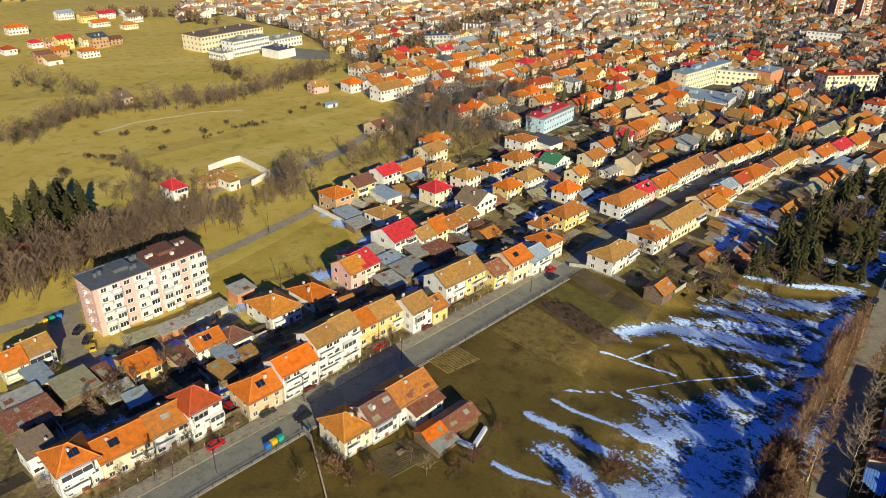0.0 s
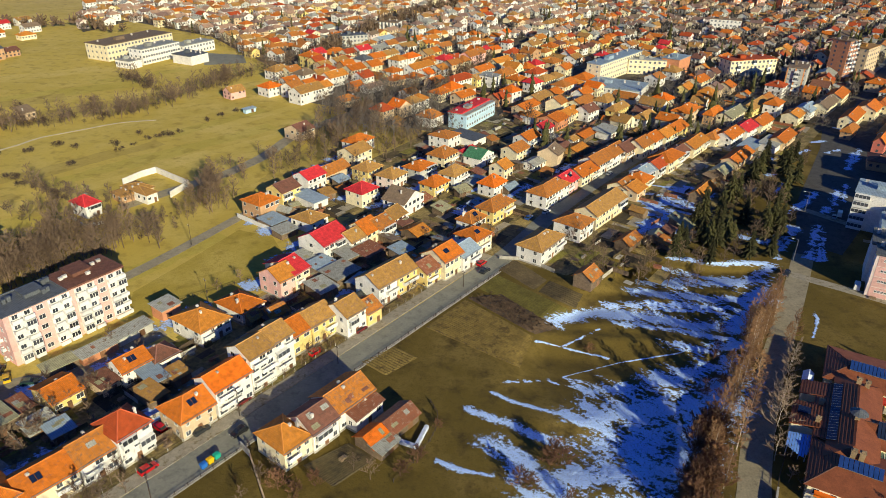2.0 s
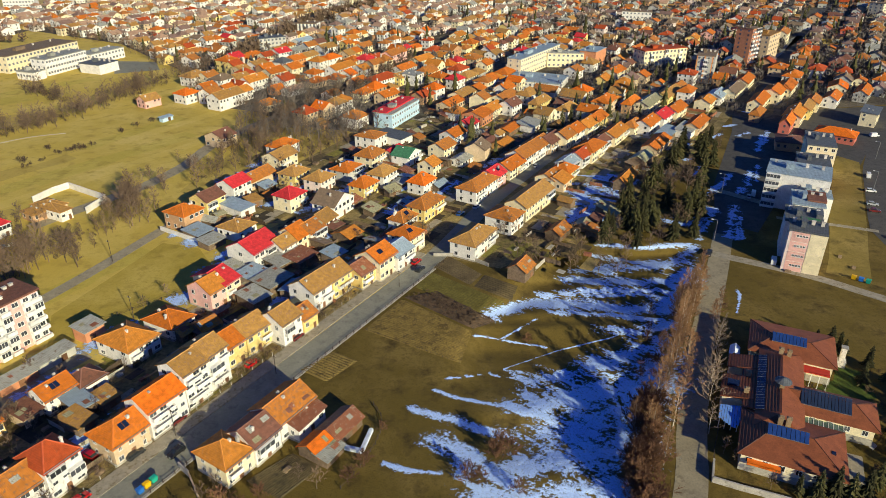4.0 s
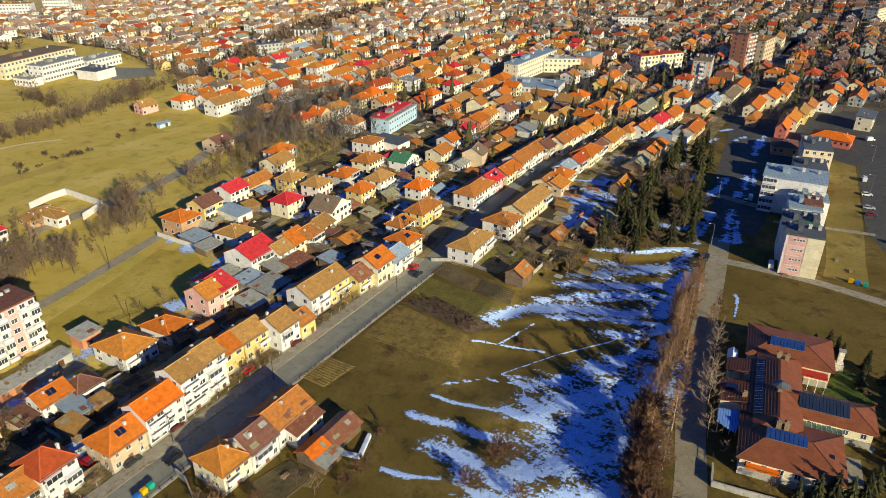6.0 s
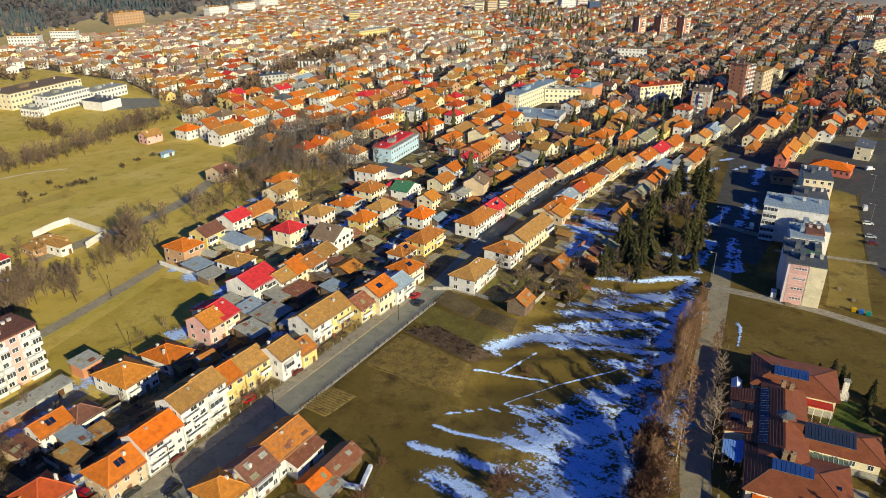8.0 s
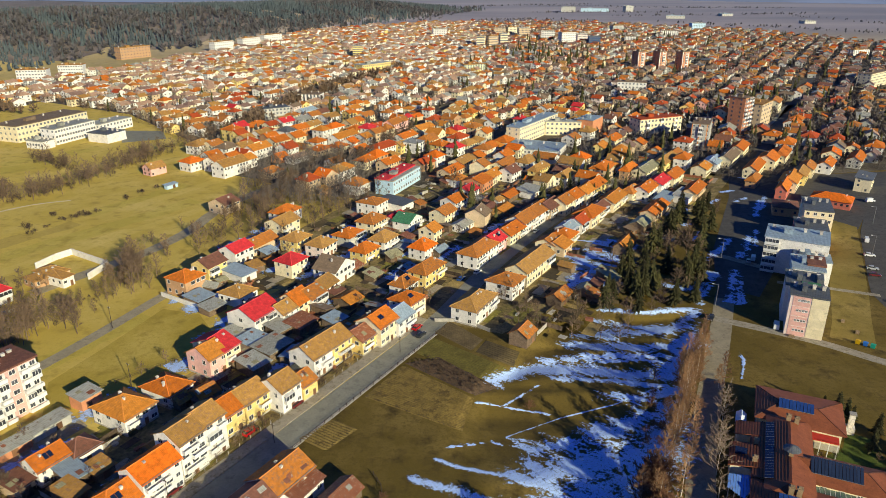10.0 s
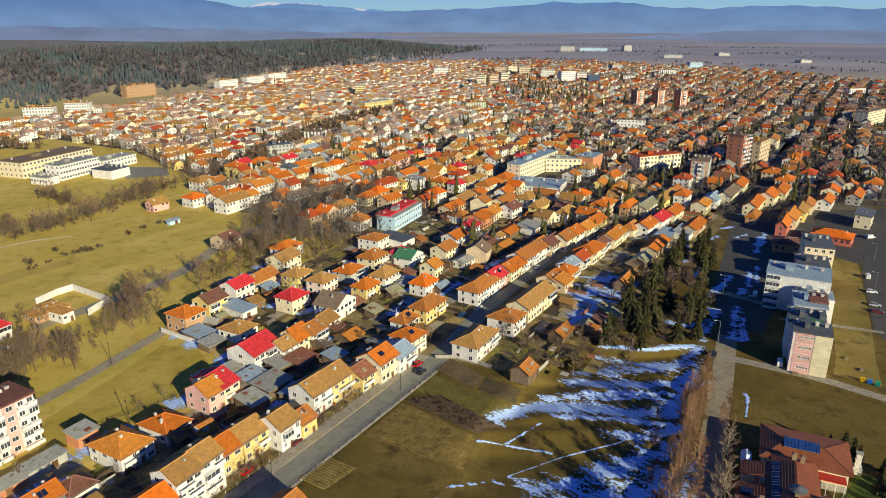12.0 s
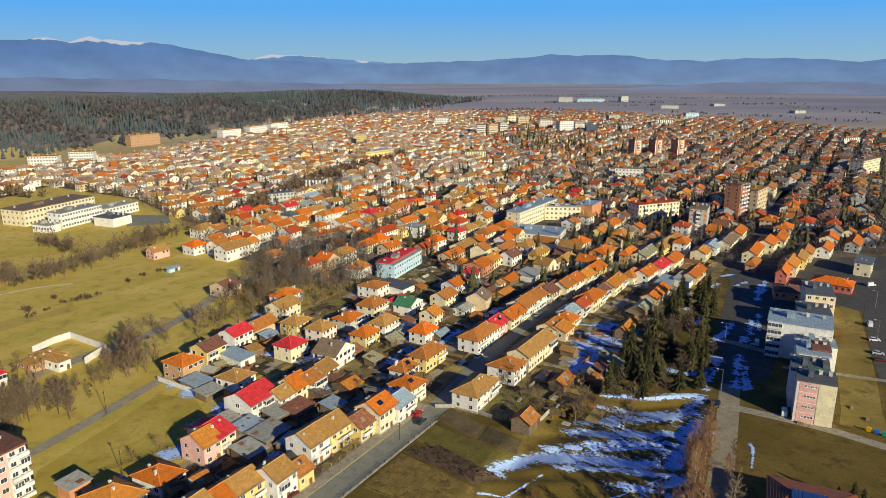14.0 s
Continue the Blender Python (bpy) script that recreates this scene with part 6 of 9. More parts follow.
house(256.0, 427.8, 61, 10, 9, 5.4, "gable", 2.2, "cream", "orange", 2, fine=False, group="houses of the upper town")
house(273.1, 432.4, 59, 16, 10, 5.8, "hip", 2.6, "white", "orange", 2, fine=False, group="houses of the upper town")
house(321.7, 553.9, 59, 14, 9, 5.4, "hip", 2.4, "beige", "orange", 2, fine=False, group="houses of the upper town")
house(340.4, 606.1, 61, 14, 9, 5.4, "hip", 2.4, "redwall", "brick", 2, fine=False, group="houses of the upper town")
house(365.6, 606.3, 60, 13, 9, 5.8, "hip", 2.4, "white", "old", 2, fine=False, group="houses of the upper town")
house(331.7, 623.5, 62, 16, 9, 5.4, "gable", 2.2, "redwall", "old", 2, fine=False, group="houses of the upper town")
house(324.1, 645.1, 62, 20, 9, 5.4, "gable", 2.2, "white", "old", 2, fine=False, group="houses of the upper town")
house(348.6, 678.9, 58, 18, 9, 5.4, "gable", 2.2, "beige", "orange", 2, fine=False, group="houses of the upper town")

# snow lying behind the houses, where the sun never comes
shade_rows = []
rs = random.Random(9)
for x, y, r in list(footprints):
    if math.hypot(x, y) < 330 and xy_to_uv(x, y)[1] > 111 and r > 3.4 and x > -112 and not (x < -94 and y > 122) and rs.random() < 0.92:
        cx, cy = x - UY * (r + 4.6), y + UX * (r + 4.6)
        half = rs.uniform(2.6, 4.6)
        shade_rows.append(([(cx - UX * r * 0.8, cy - UY * r * 0.8), (cx + UX * r * 0.9, cy + UY * r * 0.9)], half, 0.9))
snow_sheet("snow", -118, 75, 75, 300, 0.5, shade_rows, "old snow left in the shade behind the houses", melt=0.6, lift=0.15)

# ---- large buildings ----
def block(name, label, x, y, ang, L, D, h, st, wall, roof, bays=None, balcony=(), fine=True, stripe="", group="", roof2=None, parapet=0.5, every=2.9):
    """A flat-roofed building of st storeys; balcony: shares of the front's length at which stacks of balconies stand."""
    root = thing(name, pose(x, y, 0, 0, 0, ang), label, name.replace("_", " "), group)
    footprints.append((x, y, max(L, D) / 2 + 2))
    l, d = L / 2, D / 2
    part("wall", boxes((-l, -d, 0, l, d, h)), wall_mat[wall], root)
    cut = 0.0 if roof2 else l
    part("roof", boxes((-l - 0.35, -d - 0.35, h, cut, d + 0.35, h + 0.25), (-l - 0.35, -d - 0.35, h + 0.25, cut, -d - 0.1, h + parapet), (-l - 0.35, d + 0.1, h + 0.25, cut, d + 0.35, h + parapet), (-l - 0.35, -d - 0.1, h + 0.25, -l - 0.1, d + 0.1, h + parapet)), roof_mat[roof], root)
    if roof2:
        part("roof", boxes((cut, -d - 0.4, h + 0.1, l + 0.4, d + 0.4, h + 0.5)), roof_mat[roof2], root)
    part("roof_box", boxes((-l * 0.45, -1.6, h + 0.25, -l * 0.2, 1.6, h + 2.2), (-l * 0.47, -1.8, h + 2.2, -l * 0.18, 1.8, h + 2.4)), roof_mat[roof], root)
    if roof2:
        part("roof_box", boxes((l * 0.35, -1.6, h + 0.4, l * 0.6, 1.6, h + 2.0), (l * 0.33, -1.8, h + 2.0, l * 0.62, 1.8, h + 2.2)), roof_mat[roof2], root)
    for k in range(4):
        cx = (-0.8 + 0.5 * k) * l
        part_of("chimney", one("block_vent", "chimney", ((-0.5, -0.4, 0, 0.5, 0.4, 1.3), (-0.6, -0.5, 1.3, 0.6, 0.5, 1.45)), chimney_mat), None, root, at=pose(cx, d * 0.45, h + 0.2))
    lev = h / st
    n = max(2, int(L / every)) if bays is None else bays
    m = max(1, int(D / 4)) if n else 0
    bw = L / max(n, 1) * 0.86
    for s in range(st):
        z = lev * (s + 0.55)
        if fine:
            for k in range(n):
                put_window(root, 1.35, 1.35, (k + 0.5) / n * L - l, -d, z, 0)
            for k in range(m):
                put_window(root, 1.0, 1.3, -l, (k + 0.5) / m * D - d, z, -90)
        elif math.hypot(x, y) < 500:
            for k in range(n):
                put_window(root, 1.5, 1.4, (k + 0.5) / n * L - l, -d, z, 0, False, True)
            for k in range(m):
                put_window(root, 1.2, 1.4, -l, (k + 0.5) / m * D - d, z, -90, False, True)
        else:
            tagged(part("window_band", boxes(*[((k + 0.5) / n * L - l - 0.75, -d - 0.03, z - 0.7, (k + 0.5) / n * L - l + 0.75, -d + 0.05, z + 0.7) for k in range(n)], *[(-l - 0.03, (k + 0.5) / m * D - d - 0.6, z - 0.7, -l + 0.05, (k + 0.5) / m * D - d + 0.6, z + 0.7) for k in range(m)]), far_glass, root), kind="stuff")
        if s > 0 or h / st > 3.2:
            for share in balcony:
                bx = share * L - l
                me = one(("block_balcony", round(bw, 1)), "balcony", ((-bw / 2, -1.2, -0.1, bw / 2, 0, 0.08), (-bw / 2, -1.2, 0.08, bw / 2, -1.1, 1.0), (-bw / 2, -1.1, 0.08, -bw / 2 + 0.08, 0, 1.0), (bw / 2 - 0.08, -1.1, 0.08, bw / 2, 0, 1.0)), white_paint)
                b = part_of("balcony", me, None, root, "white rendered balcony", at=pose(bx, -d, lev * s + 0.35))
                rr = (round(bx * 3) + s * 7) % 5
                if rr in (1, 3):  # some are glazed in
                    part_of("glazing", one(("glazing", round(bw, 1)), "glazing", ((-bw / 2 + 0.1, -1.14, 1.0, bw / 2 - 0.1, -1.08, lev - 0.35),), glass), None, b)
                    part_of("glazing_frame", one(("glazing_frame", round(bw, 1)), "glazing_frame", ((-bw / 2, -1.2, lev - 0.36, bw / 2, 0, lev - 0.22), (-bw / 2, -1.2, 1.0, -bw / 2 + 0.12, -1.08, lev - 0.35), (bw / 2 - 0.12, -1.2, 1.0, bw / 2, -1.08, lev - 0.35), (-0.06, -1.2, 1.0, 0.06, -1.08, lev - 0.35)), white_paint), None, b)
    if stripe:
        for share in (0.08, 0.5, 0.92):
            part("stripe", boxes((share * L - l - bw * 0.45, -d - 0.06, 0.3, share * L - l - bw * 0.15, -d + 0.05, h - 0.1)), wall_mat[stripe], root)
    return root


def pink_block():
    """The five-storey block by the stream: white balcony stacks between pink strips, half grey and half brown roof."""
    L, D, h, st = 32.0, 10.5, 14.6, 5
    l, d, lev = L / 2, D / 2, 14.6 / 5
    root = thing("apartment_block", pose(-120.1, 144.2, 0, 0, 0, 62), "pink five-storey apartment block with stacked white balconies", "apartment block")
    footprints.append((-120.1, 144.2, l + 1))
    part("wall", boxes((-l, -d, 0, l, d, h)), wall_mat["pink"], root)
    for x0, x1 in ((0.045, 0.222), (0.345, 0.525), (0.565, 0.742), (0.85, 1.0)):
        part("cladding", boxes((x0 * L - l, -d - 0.07, 0.9, x1 * L - l, -d + 0.05, h - 0.55)), wall_mat["white"], root, "white rendered panel behind the balconies")
    part("roof", boxes((-l - 0.35, -d - 0.5, h, 0.3, d + 0.35, h + 0.22), (-l - 0.35, d - 0.1, h + 0.22, 0.3, d + 0.35, h + 0.5), (0.06, -d - 0.5, h + 0.22, 0.3, d - 0.1, h + 0.55)), roof_mat["slate"], root, "grey felt half of the roof")
    part("roof", boxes((0.3, -d - 0.6, h + 0.05, l + 0.45, d + 0.5, h + 0.55)), roof_mat["brown"], root, "brown sheet half of the roof")
    part("roof_box", boxes((-8.2, -1.2, h + 0.22, -3.6, 3.4, h + 1.2), (-8.5, -1.5, h + 1.2, -3.3, 3.7, h + 1.42)), roof_mat["slate"], root)
    part("roof_box", boxes((4.6, -1.2, h + 0.5, 9.6, 4.4, h + 1.5), (4.2, -1.6, h + 1.5, 10.0, 4.7, h + 1.75)), roof_mat["brown"], root)
    dark = one("dark_vent", "roof_vent", ((-0.5, -0.35, 0, 0.5, 0.35, 1.2), (-0.6, -0.45, 1.2, 0.6, 0.45, 1.35)), roof_mat["slate"])
    pale = one("pale_vent", "roof_vent", ((-0.5, -0.35, 0, 0.5, 0.35, 0.7), (-0.6, -0.45, 0.7, 0.6, 0.45, 0.82)), chimney_mat)
    for vx, vy in ((-12.6, 0.6), (-11.2, 1.0), (-4.0, -2.3), (-2.8, -1.9), (-1.6, 2.6), (-0.4, 3.0)):
        part_of("roof_vent", dark, None, root, "dark roof vent", at=pose(vx, vy, h + 0.2))
    for vx, vy in ((2.0, 0.2), (3.3, 0.6), (8.0, -2.6), (11.6, 1.4), (13.6, 1.8)):
        part_of("roof_vent", pale, None, root, at=pose(vx, vy, h + 0.5))
    rb0 = random.Random(4)
    w = 2.5
    tray = one("stack_balcony", "balcony", ((-w / 2, -1.25, -0.12, w / 2, 0, 0.06), (-w / 2, -1.25, 0.06, w / 2, -1.17, 0.95), (-w / 2, -1.17, 0.06, -w / 2 + 0.08, 0, 0.95), (w / 2 - 0.08, -1.17, 0.06, w / 2, 0, 0.95)), white_paint)
    glaze = one("stack_glazing", "glazing", ((-w / 2 + 0.1, -1.2, 0.95, w / 2 - 0.1, -1.14, 2.3),), glass)
    bars = one("stack_frame", "glazing_frame", ((-w / 2, -1.25, 2.3, w / 2, 0, 2.42), (-w / 2, -1.25, 0.95, -w / 2 + 0.12, -1.13, 2.3), (w / 2 - 0.12, -1.25, 0.95, w / 2, -1.13, 2.3), (-0.4, -1.25, 0.95, -0.3, -1.13, 2.3), (0.3, -1.25, 0.95, 0.4, -1.13, 2.3)), white_paint)
    for s in range(st):
        z0 = lev * s + 0.45
        for share in (0.085, 0.18, 0.385, 0.48, 0.605, 0.70, 0.89, 0.965):
            px = min(share * L - l, l - 1.0)
            put_window(root, 1.5, 1.3, px, -d - 0.07, z0 + 1.3, 0)
            b = part_of("balcony", tray, None, root, "white rendered balcony", at=pose(px, -d, z0 - 0.1))
            if rb0.random() < 0.28:
                part_of("glazing", glaze, None, b)
                part_of("glazing_frame", bars, None, b)
        for share in (0.28, 0.80):
            put_window(root, 1.7, 1.35, share * L - l, -d, z0 + 1.2, 0)
        put_window(root, 0.9, 1.3, -l, -3.0, z0 + 1.2, -90)
        put_window(root, 0.9, 1.3, -l, 1.6, z0 + 1.2, -90)
        part_of("balcony", one("end_balcony", "balcony", ((-0.6, -0.8, -0.1, 0.6, 0, 0.06), (-0.6, -0.8, 0.06, 0.6, -0.73, 0.8), (-0.6, -0.73, 0.06, -0.53, 0, 0.8), (0.53, -0.73, 0.06, 0.6, 0, 0.8)), white_paint), None, root, "small white end balcony", at=pose(-l, -0.8, z0 - 0.1, 0, 0, -90))


pink_block()
end = block("apartment_block", "pink and cream four-storey apartment block end with dark roof", 115.2, 197.2, -25, 11.0, 9.5, 14.0, 4, "pinkwhite", "slate", bays=0, group="blocks by the parking")
for s in range(4):
    part("cladding", boxes((0.6, -4.86, 0.2 + 3.45 * s, 5.45, -4.7, 3.55 + 3.45 * s)), wall_mat["cream"], end, "cream rendered bay")
    part("cladding", boxes((-4.6, -4.83, 0.2 + 3.45 * s, 0.3, -4.72, 3.4 + 3.45 * s)), wall_mat["pink"], end, "pink rendered bay")
    for k in range(4):
        put_window(end, 0.75, 0.8, -2.9 + 0.85 * k, -4.83, 2.2 + 3.45 * s, 0)
    for k in range(2):
        put_window(end, 1.2, 1.4, -5.5, -2 + 3.6 * k, 1.9 + 3.45 * s, -90)
rear = block("apartment_block", "grey white apartment block section with dark green felt roof", 119.0, 208.2, -24, 11.2, 13.0, 13.0, 4, "white", "slate", bays=0, group="blocks by the parking")
part("roof_patch", boxes((-1.0, -5.8, 13.25, 4.6, -2.0, 13.42)), roof_mat["green"], rear, "green sheet over the flat roof")
part("roof_box", boxes((3.4, -1.5, 13.2, 5.4, 4.5, 14.6)), roof_mat["slate"], rear)
for s in range(4):
    for k in range(3):
        put_window(rear, 1.2, 1.4, -5.6, -4.2 + 4.2 * k, 1.9 + 3.2 * s, -90)
step = block("apartment_block", "white apartment block section with brown sheet roof", 128.4, 224.6, -23, 10.6, 13.6, 12.0, 4, "white", "bluegrey", bays=0, group="blocks by the parking")
part("roof_patch", boxes((-0.6, -3.0, 12.3, 5.5, 6.6, 12.9)), roof_mat["brown"], step, "raised brown sheet roof half")
for s in range(4):
    for k in range(3):
        put_window(step, 1.2, 1.4, -5.3, -4.4 + 4.4 * k, 1.8 + 3.1 * s, -90)
low = block("apartment_block", "low white link between the blocks with pale blue roof", 135.5, 235.2, -22, 12.5, 8.6, 10.0, 3, "white", "bluegrey", bays=0, group="blocks by the parking", parapet=0.35)
tall = block("apartment_block", "white five-storey apartment block with wide blue grey sheet roof", 135.6, 248.2, -28, 22.0, 15.5, 14.0, 5, "white", "bluegrey", bays=0, group="blocks by the parking", parapet=0.3)
for s in range(5):
    z0 = 2.8 * s
    b = part("balcony", boxes((-10.9, -9.15, z0 + 0.25, -6.0, -7.75, z0 + 0.4), (-10.9, -9.15, z0 + 0.4, -6.0, -9.05, z0 + 1.25), (-10.9, -9.05, z0 + 0.4, -10.8, -7.75, z0 + 1.25), (-6.1, -9.05, z0 + 0.4, -6.0, -7.75, z0 + 1.25)), white_paint, tall, "white rendered balcony")
    part("glazing", boxes((-10.8, -9.1, z0 + 1.25, -6.1, -9.04, z0 + 2.5)), glass, b)
    part("glazing_frame", boxes((-10.9, -9.16, z0 + 2.5, -6.0, -7.75, z0 + 2.7), *[(-10.9 + 1.2 * k, -9.16, z0 + 1.25, -10.8 + 1.2 * k, -9.03, z0 + 2.5) for k in range(5)]), white_paint, b)
    for k in range(3):
        put_window(tall, 1.3, 1.4, -11.0, -5 + 4.6 * k, z0 + 1.6, -90)
block("apartment_block", "low dark-roofed block section with reddish edge", 152.8, 271.0, -22, 12.5, 16.0, 9.6, 3, "redwall", "slate", bays=4, group="blocks by the parking")
block("office_building", "long dark-roofed white concrete building", 164.8, 291.0, -22, 11.5, 20.0, 12.0, 4, "cream", "slate", bays=4)
block("school", "long cream four-storey school slab with pale flat roof", 60.7, 480.5, 57.5, 61, 10, 12.0, 4, "cream", "bluegrey", bays=20, fine=False)
block("school_hall", "low pale school hall with wide flat roof", 58.0, 437.0, -22, 34, 24, 4.0, 1, "white", "bluegrey", bays=12, fine=False)
block("school_wing", "cream three-storey school wing", 83.0, 488.5, -4, 25, 9, 9.6, 3, "cream", "greysheet", bays=8, fine=False)
block("sports_hall", "brick red hall with pale roof", 103.0, 493.0, 58, 20, 12, 11.0, 2, "terracotta", "bluegrey", bays=0, fine=False)
block("apartment_block", "white five-storey apartment slab", 148.5, 487.0, 23, 36, 12, 13.0, 4, "cream", "brick", bays=12, balcony=(0.17, 0.5, 0.83), fine=False)
block("apartment_block", "grey six-storey block with orange balcony strip", 168.0, 450.0, -24, 11, 20, 17.0, 6, "greywall", "taupe", bays=4, balcony=(0.5,), fine=False, stripe="orangewall")
block("tower_block", "nine-storey red brown brick tower block", 209.0, 492.0, 42, 11.5, 11.5, 26.0, 9, "terracotta", "taupe", bays=4, balcony=(0.15, 0.5, 0.85), fine=False)
block("apartment_block", "orange brick apartment wing beside the tower", 231.0, 512.0, 50, 24, 12, 19, 6, "beige", "tan", bays=6, fine=False)
for tx, ty in ((227.5, 841), (252.5, 841), (278, 837)):
    block("tower_block", "brick and white tower block in the town centre", tx, ty, 30, 11, 11, 21, 7, "terracotta", "taupe", bays=3, balcony=(0.5,), fine=False, stripe="white", group="three towers")
block("factory", "long white three-storey factory with flat grey roof", -262.5, 472.0, 70, 34, 13, 10.5, 3, "white", "greysheet", bays=15, fine=False, group="factory halls")
block("factory", "long cream factory wing with tan flat roof", -291.5, 492.0, 70, 60, 22, 11.0, 3, "cream", "taupe", bays=20, fine=False, group="factory halls")
block("factory", "low white factory annex with grey roof", -248.5, 503.0, 68, 30, 13, 7.0, 2, "white", "greysheet", bays=10, fine=False, group="factory halls")
block("factory", "low white boiler house beside the apron", -235.0, 469.0, -22, 18, 16, 6.0, 1, "white", "slate", bays=0, fine=False, group="factory halls")
block("factory", "white entrance pavilion of the factory", -269.5, 447.5, -20, 15, 9, 5.0, 1, "white", "greysheet", bays=6, fine=False, group="factory halls")
block("office_building", "dark glazed three-storey office by the stream", -137.0, 549.0, 30, 21, 12, 8.5, 3, "greywall", "slate", bays=7, fine=False)
hall = block("community_hall", "light blue two-storey hall with red roof", -26.0, 358.5, 67, 33, 10.5, 7.6, 2, "blue", "greysheet", bays=12, fine=False)
part("roof", boxes((-16.8, -2.2, 7.86, 16.8, 5.7, 8.5)), roof_mat["red"], hall, "raised red sheet roof")
block("school", "yellow two-storey school far in the town", -86.0, 820.0, 50, 46, 14, 10, 3, "yellow", "greysheet", bays=14, fine=False)
for k, (bx, by, bl, bh) in enumerate(((-438, 742, 30, 13), (-417, 782, 26, 13), (-332, 1050, 36, 14), (-308, 1110, 36, 14), (-288, 1170, 40, 14), (-425, 960, 46, 15))):
    block("apartment_block", "white apartment slab at the foot of the bluff", bx, by, 59 if k > 1 else 10, bl, 12, bh, 4, "white" if k < 5 else "brickwall", "tan", bays=10, fine=False, group="blocks below the bluff")
block("apartment_block", "long cream slab at the edge of the town", 434.0, 716.0, 40, 46, 13, 14, 5, "cream", "taupe", bays=14, fine=False)
block("apartment_block", "low white block in the town", 179.0, 676.0, -15, 27, 12, 10, 3, "white", "taupe", bays=8, fine=False)
rb = random.Random(12)
for k, (bx, by, bl, bh, c) in enumerate(((-12.8, 1268, 25, 15, "white"), (52, 1086, 12, 18, "cream"), (69, 1095, 14, 18, "beige"), (88, 1113, 12, 19, "cream"), (98, 1318, 22, 14, "beige"), (120, 1318, 22, 15, "cream"), (137, 1281, 20, 16, "beige"),
                                         (173, 1224, 23, 16, "white"), (195, 1162, 26, 18, "white"), (222, 1182, 17, 14, "pinkwhite"), (306, 1193, 20, 9, "white"), (30.5, 821, 26, 9, "greenwhite"), (-123, 981, 14, 14, "yellow"), (-125, 625, 26, 7, "white"), (573, 994, 30, 8, "white"), (497, 1432, 28, 14, "blue"), (402, 1300, 30, 10, "white"), (330, 1400, 24, 12, "greywall"))):
    block("apartment_block", "pale apartment block in the distant town centre", bx, by, (8, -8, 20)[k % 3], bl, 13, bh, 5, c, ("greysheet", "taupe", "tan")[k % 3], bays=8, fine=False, group="distant blocks")
block("office_building", "dark blue glass office in the town centre", 235, 1143, 0, 18, 13, 13, 4, "bluewall", "slate", bays=6, fine=False)
church = thing("church", pose(87, 957, 0, 0, 0, 20), "small white church with a pointed tower", "church")
part("wall", boxes((-5, -3.5, 0, 9, 3.5, 6)), wall_mat["white"], church)
part_of("roof", mesh("roof", *roof_shape("gable", 14, 7, 6, 3), roof_mat["slate"]), None, church, at=pose(2, 0, 0))
part("tower", boxes((-8, -2, 0, -4, 2, 12)), wall_mat["white"], church)
bm = bmesh.new()
bmesh.ops.create_cone(bm, cap_ends=True, segments=4, radius1=3.0, radius2=0.1, depth=5, matrix=Matrix.Translation((-6, 0, 14.5)) @ pose(0, 0, 0, 0, 0, 45))
part("spire", bm, roof_mat["slate"], church)


# ---- the rest of the town ----
def inside(x, y, poly):
    ok = False
    for (ax, ay), (bx, by) in zip(poly, poly[1:] + poly[:1]):
        if (ay > y) != (by > y) and x < (bx - ax) * (y - ay) / (by - ay) + ax:
            ok = not ok
    return ok


rt = random.Random(5)
roof_pick = ["orange"] * 6 + ["old"] * 6 + ["amber"] * 4 + ["tan"] * 6 + ["bright"] * 2 + ["brick"] * 3 + ["red"] * 1 + ["brown"] * 2 + ["taupe"] + ["greysheet"]
wall_pick = ["white"] * 7 + ["cream"] * 6 + ["yellow"] * 3 + ["beige"] * 4 + ["pinkwhite"] * 2 + ["greywall"] * 2 + ["brickwall"] * 2
# Far palettes are greyed and dulled: distance haze is painted into roofs and walls.
haze_roofs = ['old'] * 5 + ['tan'] * 2 + ['orange'] * 3 + ['taupe'] * 5 + ['faded'] * 2 + ['dusky'] * 9 + ['brown'] * 5 + ['brick'] * 5 + ['greysheet'] * 2 + ['slate']
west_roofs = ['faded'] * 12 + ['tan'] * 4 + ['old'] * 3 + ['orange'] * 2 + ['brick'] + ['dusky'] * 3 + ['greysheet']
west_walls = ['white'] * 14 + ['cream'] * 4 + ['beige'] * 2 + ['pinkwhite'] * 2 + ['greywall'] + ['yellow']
haze_walls = ['white'] * 5 + ['cream'] * 3 + ['beige'] * 4 + ['greywall'] * 8 + ['pinkwhite'] * 2 + ['brickwall'] * 5 + ['terracotta']
fixed = [(x, y, r) for x, y, r in footprints]
STREAM_UP = [(-174.3, 444.4), (-158.5, 478.9), (-149.1, 518.6), (-143.8, 550.2), (-131.3, 625.9), (-118.6, 657.9)]
STREAM = [(-105, 336), (-86, 360), (-68, 395), (-48, 432), (-28, 480), (-10, 540), (10, 610)]


def clear(x, y, r):
    for fx, fy, fr in fixed:
        if (x - fx) ** 2 + (y - fy) ** 2 < (0.85 * (r + fr)) ** 2:
            return False
    for (ax, ay), (bx, by) in list(zip(STREAM, STREAM[1:])) + list(zip(STREAM_UP, STREAM_UP[1:])) + list(zip(right_line, right_line[1:])):
        dx, dy = bx - ax, by - ay
        t = min(1, max(0, ((x - ax) * dx + (y - ay) * dy) / (dx * dx + dy * dy)))
        if math.hypot(x - ax - t * dx, y - ay - t * dy) < (8.5 if y < 330 else 6.0):
            return False
    return True


